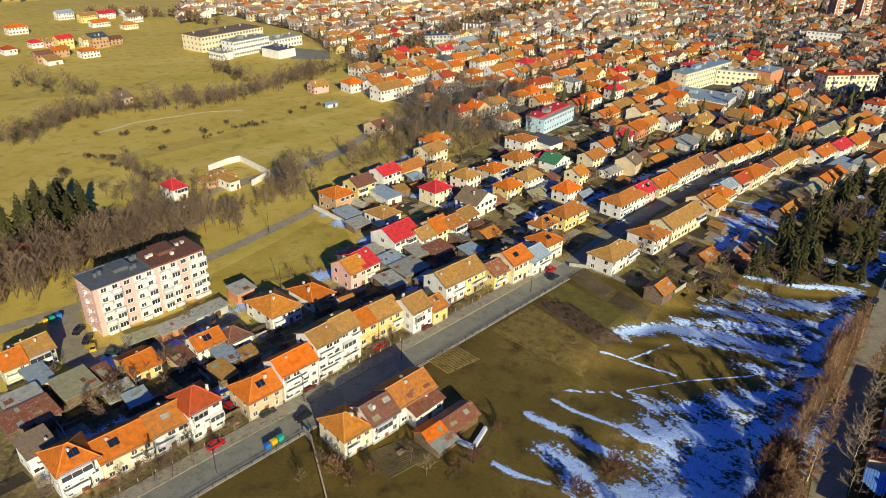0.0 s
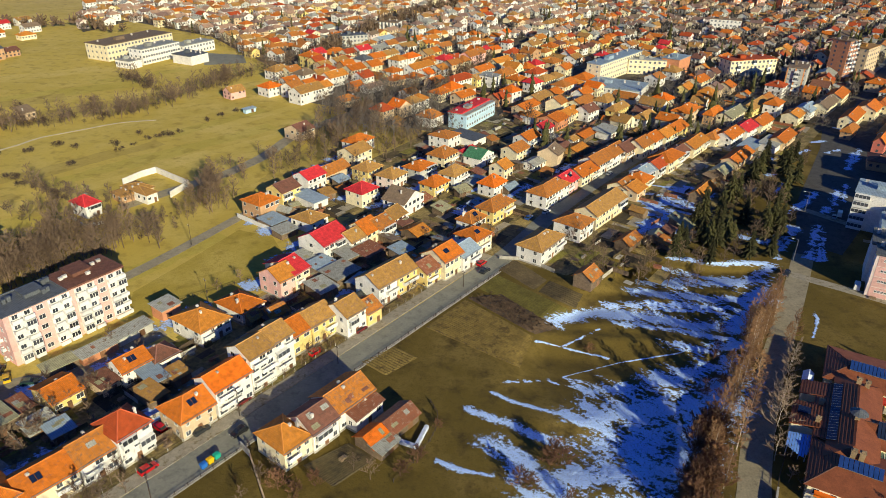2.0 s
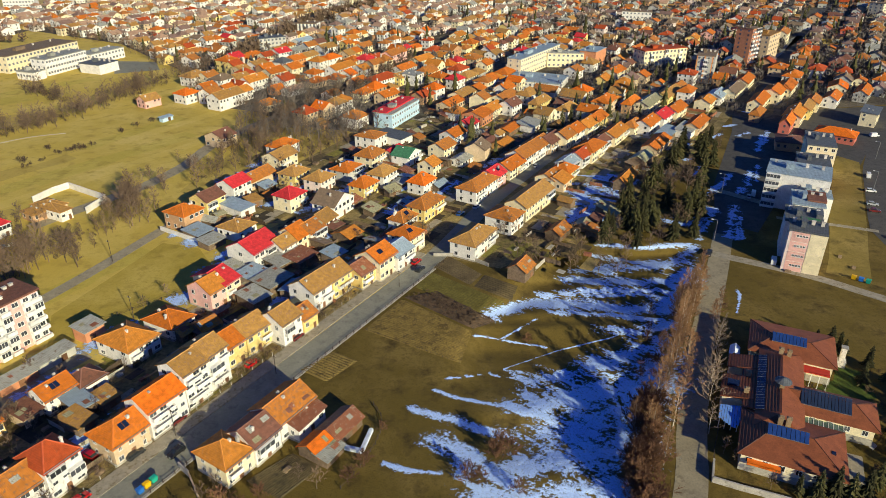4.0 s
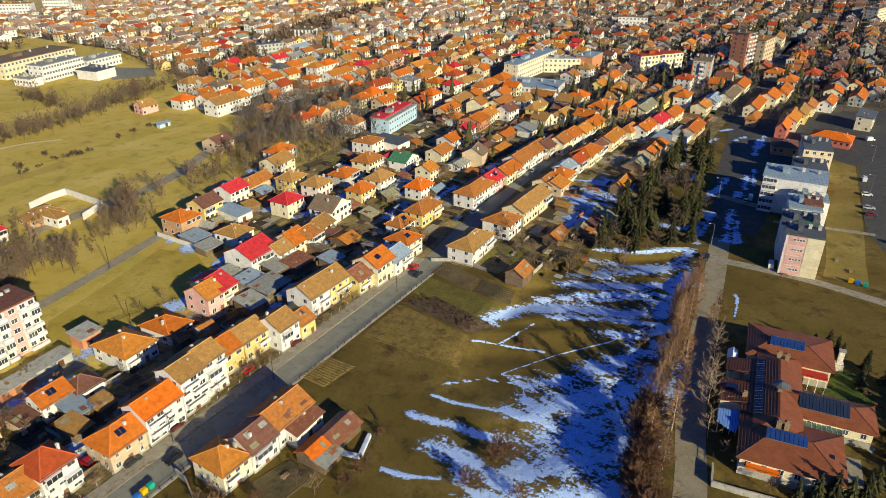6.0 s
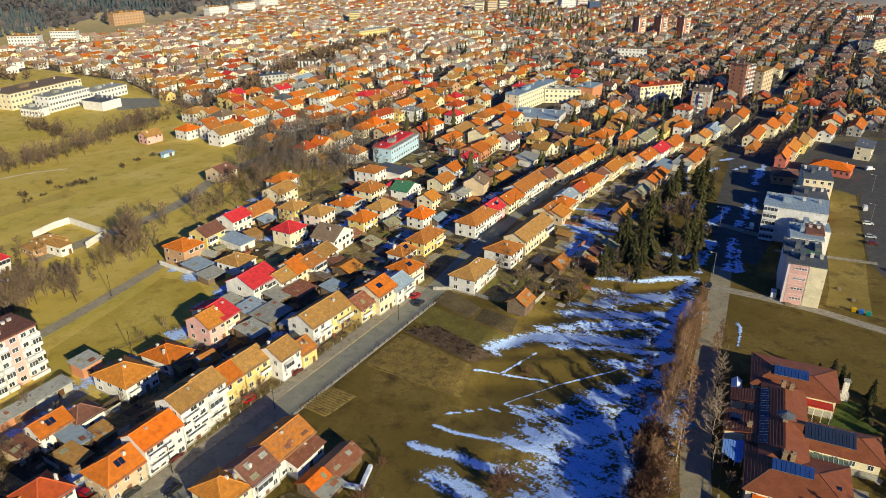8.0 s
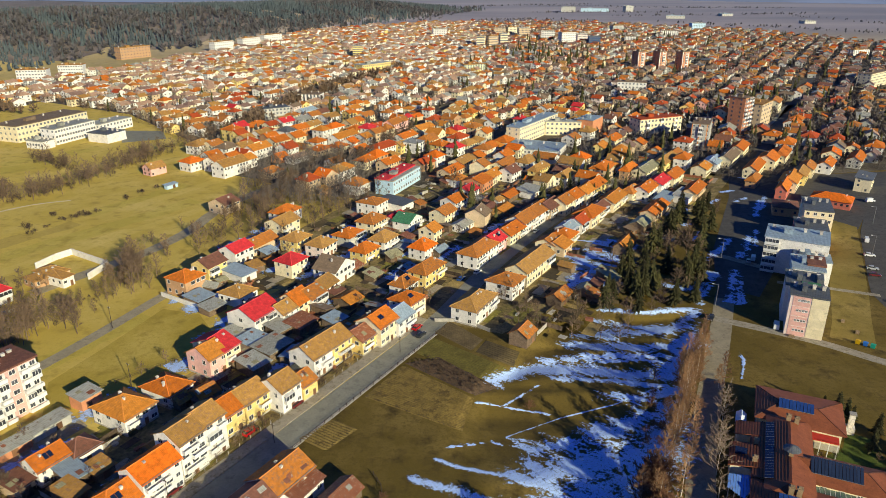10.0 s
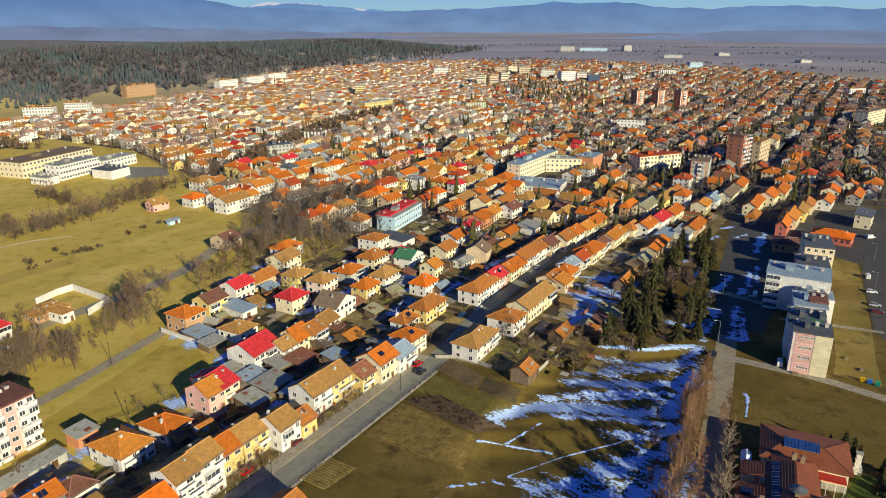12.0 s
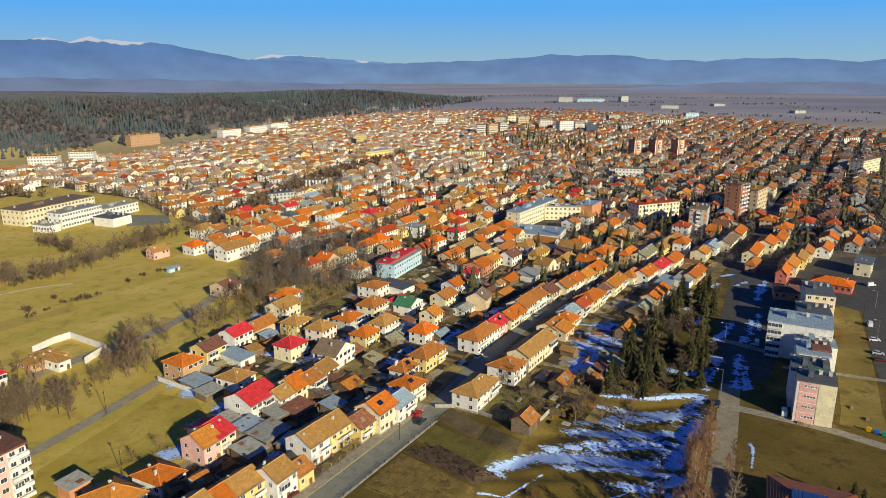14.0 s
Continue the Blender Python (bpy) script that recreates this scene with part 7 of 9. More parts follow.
near_lots, far_lots = [], []
for row in range(-40, 60):
    street = row // 2
    v = street * 41.0 + (9.5 if row % 2 else -9.5)
    v += 4
    u = -200.0
    while u < 1900:
        away = math.hypot(*uv_to_xy(u, v)) > 520
        L = rt.choice((7, 8, 8.5, 9, 10, 11) if away else (8, 9, 10, 11, 12, 14))
        u += L / 2 + rt.choice((0.2, 0.6, 1.5, 2.5, 4, 7))
        x, y = uv_to_xy(u, v + rt.uniform(-2.5, 2.5) + 16 * (float(fbm(np.array(u / 170), np.array(street * 1.7), 2, 3)) - 0.5))
        u += L / 2
        if not inside(x, y, TOWN) or rt.random() < 0.09 + 0.20 * (x > 90):
            continue
        if not clear(x, y, 5.5):
            continue
        spec = (x, y, ANG + rt.gauss(0, 4.0) + (0 if row % 2 == 0 else 180) + (rt.choice((0, 0, 90)) if x > 40 else 0), L, rt.uniform(7, 8.4) if away else rt.uniform(8, 10), rt.choice((3.4, 4.6, 5.2, 5.6, 6.0, 6.4)), rt.choice(("gable", "gable", "hip", "hip", "cross")), rt.uniform(1.6, 2.3) if away else rt.uniform(2.2, 3.0), rt.choice(wall_pick if math.hypot(x, y) < 600 and x < 110 else west_walls if x < 60 else haze_walls), rt.choice(roof_pick if math.hypot(x, y) < 600 and x < 110 else west_roofs if x < 60 else haze_roofs))
        (near_lots if math.hypot(x, y) < 560 else far_lots).append(spec)
        # a shed behind, towards the gardens
        if rt.random() < 0.55:
            sx, sy = uv_to_xy(u - L / 2 + rt.uniform(-4, 4), v + (9.5 if row % 2 else -9.5) * 1.0 + rt.uniform(-1.5, 1.5))
            if clear(sx, sy, 3.5) and inside(sx, sy, TOWN):
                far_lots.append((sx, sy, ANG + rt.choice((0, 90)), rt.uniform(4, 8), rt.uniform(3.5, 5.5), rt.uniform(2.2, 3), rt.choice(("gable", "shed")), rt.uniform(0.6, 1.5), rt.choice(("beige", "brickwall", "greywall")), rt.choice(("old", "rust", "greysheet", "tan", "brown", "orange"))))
near_lots.sort(key=lambda s: math.hypot(s[0], s[1]))
far_lots += near_lots[10:]
for s in near_lots[:10]:
    house(*s, max(1, round(s[5] / 3.0)), fine=False, group="houses of the town streets")

wall_keys, roof_keys = sorted(set(s[8] for s in far_lots)), sorted(set(s[9] for s in far_lots))
slots = [wall_mat[k] for k in wall_keys] + [roof_mat[k] for k in roof_keys] + [glass, chimney_mat]
fv, ft, fm, count = [], [], [], 0


def add_faces(vs, fs, m, slot):
    """Adds points and faces, as triangles, to the joined houses."""
    global count
    for f in fs:
        for k in range(1, len(f) - 1):
            ft.append((count + f[0], count + f[k], count + f[k + 1]))
            fm.append(slot)
    fv.extend((m @ Vector(v))[:] for v in vs)
    count += len(vs)


def box_rows(x0, y0, z0, x1, y1, z1):
    return [(x0, y0, z0), (x1, y0, z0), (x1, y1, z0), (x0, y1, z0), (x0, y0, z1), (x1, y0, z1), (x1, y1, z1), (x0, y1, z1)], [(4, 5, 6, 7), (0, 1, 5, 4), (1, 2, 6, 5), (2, 3, 7, 6), (3, 0, 4, 7)]


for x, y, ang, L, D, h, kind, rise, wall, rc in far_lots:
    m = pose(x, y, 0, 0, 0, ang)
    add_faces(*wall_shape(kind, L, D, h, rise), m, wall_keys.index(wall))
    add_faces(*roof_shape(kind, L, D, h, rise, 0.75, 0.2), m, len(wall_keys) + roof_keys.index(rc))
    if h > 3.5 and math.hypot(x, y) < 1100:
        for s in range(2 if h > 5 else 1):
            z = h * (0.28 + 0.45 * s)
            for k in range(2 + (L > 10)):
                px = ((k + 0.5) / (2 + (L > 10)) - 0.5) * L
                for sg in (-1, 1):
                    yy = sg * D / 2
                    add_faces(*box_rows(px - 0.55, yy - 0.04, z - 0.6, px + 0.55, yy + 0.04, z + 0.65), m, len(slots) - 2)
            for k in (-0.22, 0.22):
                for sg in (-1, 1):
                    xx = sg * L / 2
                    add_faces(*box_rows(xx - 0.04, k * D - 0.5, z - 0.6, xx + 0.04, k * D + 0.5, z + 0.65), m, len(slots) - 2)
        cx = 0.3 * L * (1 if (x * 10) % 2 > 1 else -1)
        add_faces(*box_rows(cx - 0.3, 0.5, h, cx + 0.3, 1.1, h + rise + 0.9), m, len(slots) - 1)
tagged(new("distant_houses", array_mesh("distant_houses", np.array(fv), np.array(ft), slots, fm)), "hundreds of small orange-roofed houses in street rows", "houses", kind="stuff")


# ---- trees ----
def prism(p, q, r0, r1, vs, ts):
    """A three-sided tapered twig from p to q."""
    d = (q - p).normalized()
    a = d.orthogonal().normalized()
    b = d.cross(a)
    base = len(vs)
    for c, r in ((p, r0), (q, r1)):
        for k in range(3):
            t = k * 2.0944
            vs.append((c + a * (r * math.cos(t)) + b * (r * math.sin(t)))[:])
    for k in range(3):
        j = (k + 1) % 3
        ts.extend(((base + k, base + j, base + 3 + j), (base + k, base + 3 + j, base + 3 + k)))


def bare_tree(seed, h, spread_, limbs, subs, twigs, first=0.22, thick=1.0):
    """Points and triangles of a leafless tree: those of the trunk, and those of its branches."""
    r = random.Random(seed)
    tv, tt, cv, ct = [], [], [], []
    lean = Vector((r.uniform(-0.06, 0.06), r.uniform(-0.06, 0.06), 1))
    pts = [lean * (h * k / 5) + Vector((r.uniform(-0.1, 0.1), r.uniform(-0.1, 0.1), 0)) * (k > 0) for k in range(6)]
    rad = h * 0.014 * thick
    for k in range(5):
        prism(pts[k], pts[k + 1], rad * (1.1 - k * 0.2), rad * (0.9 - k * 0.2 + 0.02), tv, tt)

    def at(f):
        k = min(4, int(f * 5))
        return pts[k].lerp(pts[k + 1], f * 5 - k)

    for i in range(limbs):
        f = first + (1 - first) * (i + r.random() * 0.7) / limbs
        az = i * 2.4 + r.uniform(-0.5, 0.5)
        up = 0.55 + 0.8 * f
        length = spread_ * h * (1.15 - 0.75 * f) * r.uniform(0.8, 1.15)
        d = Vector((math.cos(az), math.sin(az), up)).normalized()
        p = at(min(f, 0.98))
        q = p + d * length
        prism(p, q, rad * 0.42, rad * 0.12, cv, ct)
        for j in range(subs):
            g = 0.25 + 0.75 * (j + r.random()) / subs
            p2 = p.lerp(q, g)
            d2 = (d + Vector((r.uniform(-1, 1), r.uniform(-1, 1), r.uniform(-0.2, 0.9)))).normalized()
            q2 = p2 + d2 * length * r.uniform(0.3, 0.5)
            prism(p2, q2, rad * 0.2, 0.03, cv, ct)
            for k in range(twigs):
                p3 = p2.lerp(q2, r.uniform(0.2, 1.0))
                d3 = (d2 + Vector((r.uniform(-1, 1), r.uniform(-1, 1), r.uniform(-0.3, 0.9)))).normalized()
                prism(p3, p3 + d3 * length * r.uniform(0.15, 0.3), 0.05, 0.02, cv, ct)
    return tv, tt, cv, ct


def tree_kind(name, label, category, seeds, make, trunk_mat, crown_mat):
    """Prototypes of one kind of tree, as pairs of shared meshes."""
    kinds = []
    for s in seeds:
        tv, tt, cv, ct = make(s)
        kinds.append((array_mesh("trunk", np.array(tv), np.array(tt), [trunk_mat]), array_mesh("crown", np.array(cv), np.array(ct), [crown_mat])))

    def plant(x, y, size, r, group=""):
        z = float(ground_height(np.array(x), np.array(y)))
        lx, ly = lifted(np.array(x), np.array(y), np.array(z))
        tr, cr = kinds[r.randrange(len(kinds))]
        root = thing(name, pose(float(lx), float(ly), z - 0.05, 0, 0, r.uniform(0, 360)) @ Matrix.Scale(size, 4), label, category, group)
        part_of("trunk", tr, None, root)
        part_of("crown", cr, None, root)
        return root
    return plant


def spruce_arrays(seed, h=16.0):
    r = random.Random(seed)
    tv, tt, cv, ct = [], [], [], []
    prism(Vector((0, 0, 0)), Vector((0, 0, h * 0.97)), 0.24, 0.03, tv, tt)
    whorls = 28
    for w in range(whorls):
        f = w / (whorls - 1)
        z = h * (0.16 + 0.82 * f)
        reach = h * 0.20 * (1 - f) ** 0.7 * (0.65 + 0.7 * r.random()) + 0.3
        n = int(15 - 7 * f)
        for k in range(n):
            az = k * 6.283 / n + w * 0.7 + r.uniform(-0.25, 0.25)
            L = reach * r.uniform(0.35, 1.25)
            out, side = Vector((math.cos(az), math.sin(az), 0)), Vector((-math.sin(az), math.cos(az), 0))
            p0 = Vector((0, 0, z))
            mid = p0 + out * L * 0.55 + Vector((0, 0, -0.10 * L))
            tip = p0 + out * L + Vector((0, 0, -0.42 * L + r.uniform(-0.1, 0.1)))
            wd = L * r.uniform(0.13, 0.24)
            b = len(cv)
            cv.extend(v[:] for v in (p0, mid + side * wd - Vector((0, 0, 0.12 * L)), tip, mid - side * wd - Vector((0, 0, 0.12 * L)), mid + Vector((0, 0, 0.05 * L)), mid - Vector((0, 0, 0.38 * L))))
            ct.extend(((b, b + 1, b + 4), (b + 1, b + 2, b + 4), (b + 2, b + 3, b + 4), (b + 3, b, b + 4), (b + 1, b + 5, b + 2), (b + 3, b + 2, b + 5), (b, b + 5, b + 1), (b, b + 3, b + 5)))
    return tv, tt, cv, ct


def along(line, n, wide, r):
    """n points scattered along a line of points."""
    seg = [math.hypot(bx - ax, by - ay) for (ax, ay), (bx, by) in zip(line, line[1:])]
    for _ in range(n):
        d = r.random() * sum(seg)
        for (a, b), s in zip(zip(line, line[1:]), seg):
            if d <= s:
                t = d / s
                yield a[0] + (b[0] - a[0]) * t + r.gauss(0, wide), a[1] + (b[1] - a[1]) * t + r.gauss(0, wide)
                break
            d -= s


rg = random.Random(77)
plant_bare = tree_kind("bare_tree", "leafless brown deciduous tree", "tree", range(1, 7), lambda s: bare_tree(s, 11, 0.40, 16, 7, 6), bark, twig_mat)
plant_birch = tree_kind("birch", "tall leafless birch with pale trunk and reddish twigs", "tree", range(11, 15), lambda s: bare_tree(s, 15, 0.22, 30, 7, 6, 0.10, 0.8), birch_bark, birch_twig)
plant_pale_birch = tree_kind("birch", "bare spreading birch with pale twigs beside the road", "tree", range(51, 55), lambda s: bare_tree(s, 8.5, 0.42, 14, 6, 3, 0.14, 0.85), birch_bark, pale_twig)
plant_bush = tree_kind("bush", "bare reddish brown roadside bush", "bush", range(21, 25), lambda s: bare_tree(s, 3.2, 0.62, 18, 7, 3, 0.02, 1.5), red_twig, red_twig)
plant_spruce = tree_kind("spruce", "tall dark green spruce standing in grass", "tree", range(31, 35), spruce_arrays, bark, needles)
plant_fruit = tree_kind("fruit_tree", "small bare fruit tree in a garden", "tree", range(41, 44), lambda s: bare_tree(s, 5.0, 0.42, 11, 6, 3, 0.25, 1.3), bark, twig_mat)

for x, y, s in ((55, 213, 0.95), (64, 211, 0.85), (72, 213, 0.9), (80, 217, 1.0), (62, 222, 1.0), (70, 224, 1.1), (78, 228, 1.05), (88, 230, 1.1), (66, 236, 1.0), (75, 240, 1.1), (84, 242, 1.15), (94, 243, 1.1), (80, 252, 1.15), (90, 258, 1.2), (100, 256, 1.1), (107, 268, 1.15), (97, 270, 1.2), (88, 268, 1.1), (98, 284, 1.15), (108, 286, 1.1), (116, 300, 1.1), (106, 298, 1.2), (86, 219, 0.9), (93, 233, 1.0), (58, 219, 0.9), (72, 230, 1.15), (100, 262, 1.0), (112, 280, 1.0), (60, 226, 0.9), (65, 225, 1.0), (69, 223, 1.05), (75, 226, 1.0), (83, 226, 1.0), (88, 235, 1.05), (96, 249, 1.1), (104, 274, 1.1), (117, 290, 1.1), (124, 304, 1.1), (126, 318, 1.05), (118, 312, 1.1), (110, 306, 1.1), (92, 280, 1.1), (84, 262, 1.1), (70, 244, 1.1)):
    (plant_bare if rg.random() < 0.25 else plant_spruce)(x + rg.uniform(-1.5, 1.5), y + rg.uniform(-1.5, 1.5), s * rg.uniform(0.5, 0.88), rg, "trees of the grove")
for x, y, s in ((-179, 177, 0.95), (-185, 187, 1.0), (-177, 184, 0.9), (-168, 180, 0.7), (-171, 169, 0.85), (-188, 178, 1.0), (-182, 170, 1.0), (-190, 194, 0.9), (-163, 186, 0.5), (88, 97, 0.42), (94, 101, 0.5), (82, 95, 0.34), (90, 94, 0.5), (98, 105, 0.45), (86, 92, 0.4), (103, 136.5, 0.45), (102, 151, 0.5), (99, 152.5, 0.36), (105, 149, 0.32), (100, 113, 0.35), (112, 122, 0.4), (104, 107, 0.5), (108, 114, 0.5), (112, 104, 0.6), (116, 112, 0.6), (98, 97, 0.5), (104, 98, 0.55), (110, 96, 0.6), (-176, 172, 1.1), (-181, 181, 1.15), (-173, 178, 1.0), (-186, 171, 1.1), (-191, 184, 1.1), (-178, 190, 1.0), (-183, 176, 1.2), (-188, 166, 1.0)):
    plant_spruce(x, y, s, rg, "scattered spruces")
for x, y, s in ((74.5, 100.2, 0.5), (77.8, 100.0, 0.58), (80.8, 99.6, 0.5), (71.3, 101.2, 0.36), (84.5, 100.5, 0.5), (88, 103, 0.46), (97, 112, 0.4), (100, 118, 0.5), (112, 133, 0.6), (108, 128, 0.55), (114, 126, 0.65), (106, 122, 0.55), (110, 118, 0.6), (101, 149, 0.5), (104, 150, 0.42), (108, 143, 0.45), (110, 137, 0.5)):
    plant_spruce(x, y, s, rg, "dark spruces in the lodge garden")
for x, y, s in ((62.2, 109.4, 1.0), (60.4, 112.5, 0.9), (66.5, 102.5, 0.8)):
    plant_fruit(x, y, s, rg, "bare trees in the lodge garden")
for x, y, s in ((61, 141, 1.0), (52, 121, 1.05), (63, 153, 1.1), (78.5, 167, 0.8), (46.5, 109, 0.9), (70.5, 176, 0.9), (66, 160, 1.05), (57, 131, 0.95), (76, 164, 0.6)):
    plant_birch(x, y, s * 0.8, rg, "birches along the east road")
for k in range(80):
    t = rg.random() ** (1.0 if k < 66 else 0.5) * (1.0 if k < 66 else 2.4)
    x, y = 37.5 + 9.5 * t + rg.uniform(-2.8, 2.4), 96 + 31 * t + rg.uniform(-2, 2)
    plant_bush(x + 1.2, y, rg.uniform(1.1, 2.0) if k < 66 else rg.uniform(0.6, 1.0), rg, "bushes along the east road")
for x, y, s in ((59, 147, 0.85), (64, 157, 0.9), (69, 167, 0.95), (55, 137, 0.8), (61.5, 150, 0.7), (67, 163, 0.75), (72, 171, 0.8), (50, 129, 0.85), (75, 178, 0.7), (79, 186, 0.75)):
    plant_birch(x, y, s, rg, "birches along the east road")
for x, y in along([(78.3, 183), (67.5, 161.2), (58.5, 142.0), (49.5, 126.7), (43.2, 114.6)], 22, 1.4, rg):
    plant_birch(x - 0.8, y, rg.uniform(0.45, 0.75), rg, "birches along the east road")
for x, y in along([(59.5, 117), (62.2, 126), (65.8, 135), (69, 143), (73, 153)], 8, 0.5, rg):
    plant_pale_birch(x - 0.6, y, rg.uniform(0.85, 1.15), rg, "birches beside the lodge")
for x, y in along([(76, 180), (66, 160), (57.5, 142.0)], 30, 1.5, rg):
    plant_bush(x - 1.0, y, rg.uniform(0.6, 1.1), rg, "bushes along the east road")
for x, y, s in ((12.2, 112.4, 1.6), (11.0, 111.0, 1.4), (13.6, 111.2, 1.5), (5, 104.5, 1.3), (7, 103.5, 1.2), (22, 153, 0.9), (15, 101, 1.1), (50.3, 143, 0.8), (-14, 119, 0.7), (-17, 108, 1.2), (-20, 104, 1.1), (-44, 97, 1.4), (-40, 95, 1.2), (-37, 99, 1.1)):
    plant_bush(x, y, s, rg, "single bushes")
for x, y in ((-50, 93), (-48, 98), (-46, 101), (28, 190), (33, 196), (40, 201), (46, 207), (30, 205), (50, 200), (37, 212), (45, 218), (26, 198), (-30, 104), (-26, 102), (-110, 121), (-104, 139), (-86, 110), (-88, 106), (-92, 101), (-94, 112), (-78, 97), (-74, 92), (-88, 85), (-101, 104), (-98, 122), (-70, 128), (-88, 170), (-83, 176), (-52, 216), (-32, 222), (-30, 213), (-24, 215), (-8, 221), (-6, 216), (-12, 222), (-65, 260), (-70, 255), (-60, 255), (-20, 250), (5, 283), (12, 320), (20, 300), (38, 320), (45, 330), (50, 345), (66, 330), (85, 310), (75, 290), (60, 262), (104, 320), (112, 310), (135, 325)):
    plant_fruit(x, y, rg.uniform(0.75, 1.2), rg, "garden trees")


for x, y, s in ((-103.5, 99.8, 0.42), (-101.4, 103.4, 0.47), (-105.1, 112.1, 0.52), (-98.4, 118.2, 0.57), (-100.4, 98.4, 0.42), (-107.2, 101.7, 0.47), (-101.5, 111.2, 0.52), (-98.0, 121.0, 0.57), (-121.8, 108.6, 0.42), (-96.5, 126.2, 0.47), (-93.0, 134.2, 0.52), (-79, 85.5, 0.75), (-76.5, 88, 0.6), (-103.5, 104, 0.55), (-105, 108, 0.5), (-101.5, 106, 0.5), (-92, 118, 0.45)):
    plant_bare(x, y, s, rg, "garden trees")


belt = [(-182, 118), (-160, 158), (-142, 190), (-130, 218), (-122, 240)]
belt_up = [(-121, 262), (-108, 292), (-99, 318), (-84, 345), (-66, 385), (-50, 425), (-30, 478)]
def hides(x, y):
    """True in front of the red-roofed house and of the walled yard, where no tree stands."""
    for (ax, ay), (bx, by), r in (((-160, 216), (-149, 201), 8.0), ((-152, 250), (-138, 228), 10.5), ((-118.5, 309), (-111, 290), 7.0), ((-122, 282), (-112, 262), 5.0)):
        dx, dy = bx - ax, by - ay
        t = min(1, max(0, ((x - ax) * dx + (y - ay) * dy) / (dx * dx + dy * dy)))
        if math.hypot(x - ax - t * dx, y - ay - t * dy) < r:
            return True
    return False


for x, y, s in ((-194.2, 357.8, 1.25), (3.4, 355.1, 1.0)):
    plant_bare(x, y, s, rg, "large single trees")
for x, y in along(belt, 112, 6.5, rg):
    if hides(x, y):
        continue
    young = y > 200 and 27 < math.degrees(math.atan2(-x, y)) < 35
    if young and rg.random() < 0.45:
        continue
    plant_bare(x, y, rg.uniform(0.75, 1.25) * (0.5 if young else 1.0), rg, "bare trees along the stream")


def off_houses(x, y, r):
    return all((x - fx) ** 2 + (y - fy) ** 2 > (0.8 * (r + fr)) ** 2 for fx, fy, fr in footprints)


for x, y in along(belt_up, 74, 5.0, rg):
    if off_houses(x, y, 1.5) and not hides(x, y):
        plant_bare(x + 2.5, y, rg.uniform(0.5, 0.8) if y < 335 else rg.uniform(0.6, 1.05), rg, "bare trees along the stream")


def joined(name, kinds, places, mats, label, category):
    """Many small plants in one mesh. kinds: points, triangles and material numbers; places: kind, x, y, z, size, turn."""
    V, T, M, base = [], [], [], 0
    for k, x, y, z, s, a in places:
        vs, ts, ms = kinds[k]
        c, si = math.cos(a) * s, math.sin(a) * s
        V.append(np.stack([vs[:, 0] * c - vs[:, 1] * si + x, vs[:, 0] * si + vs[:, 1] * c + y, vs[:, 2] * s + z], -1))
        T.append(ts + base)
        M.append(ms)
        base += len(vs)
    ob = new(name, array_mesh(name, np.concatenate(V), np.concatenate(T), mats, np.concatenate(M)))
    return tagged(ob, label, category, kind="stuff")


def light_tree(seed, h, sp, limbs, subs, twigs, slot):
    tv, tt, cv, ct = bare_tree(seed, h, sp, limbs, subs, twigs, 0.2, 1.4)
    n = len(tv)
    return np.array(tv + cv), np.array(tt + [(a + n, b + n, c + n) for a, b, c in ct]), np.full(len(tt) + len(ct), slot)


def cone_tree(seed, h, slot):
    """A far conifer: ragged tiers round a stem."""
    r = random.Random(seed)
    vs, ts = [], []
    for t in range(4):
        z0, z1, rad = h * (0.12 + 0.2 * t), h * (0.46 + 0.18 * t), h * 0.17 * (1 - 0.2 * t)
        b = len(vs)
        vs.append((0, 0, z1))
        for k in range(7):
            a = k * 0.8976 + t
            q = rad * r.uniform(0.6, 1.25)
            vs.append((math.cos(a) * q, math.sin(a) * q, z0 + r.uniform(-0.06, 0.06) * h))
        ts += [(b, b + 1 + k, b + 1 + (k + 1) % 7) for k in range(7)]
    return np.array(vs), np.array(ts), np.full(len(ts), slot)


def tuft_tree(seed, h, slot, n=34):
    """A far leafless tree: a haze of thin twigs round a stem."""
    r = random.Random(seed)
    vs, ts = [], []
    for k in range(n):
        a, e = r.uniform(0, 6.283), r.uniform(0.3, 1.45)
        p = Vector((0, 0, h * r.uniform(0.15, 0.6)))
        q = p + Vector((math.cos(a) * math.cos(e), math.sin(a) * math.cos(e), math.sin(e))) * h * r.uniform(0.25, 0.5)
        s = Vector((-math.sin(a), math.cos(a), 0)) * h * 0.035
        b = len(vs)
        vs += [(p - s)[:], (p + s)[:], q[:], (q + s * 2.2 - Vector((0, 0, h * 0.08)))[:]]
        ts += [(b, b + 1, b + 2), (b + 1, b + 3, b + 2)]
    return np.array(vs), np.array(ts), np.full(len(ts), slot)


hedge_lines = [[(-268.9, 247.4), (-266.6, 265.8), (-270.8, 290.0), (-262.1, 300.3), (-249.4, 315.7), (-232.7, 327.0), (-215.4, 338.8), (-205.1, 358.8), (-196.7, 378.1), (-195.0, 390.3), (-190.2, 413.7), (-186, 436), (-174.3, 444.4)], [(-342.5, 342.7), (-312.8, 335.9), (-282.1, 335.5), (-258.3, 333.2)], [(-255.5, 418.0), (-236.5, 402.5), (-217.2, 388.7)], [(-197.4, 237.2), (-183.5, 231.1), (-170.4, 225.3)], [(-180, 210), (-160, 222), (-150, 228)], STREAM_UP + [(-90, 740), (-50, 830)], [(-470, 560), (-400, 590), (-340, 560)]]
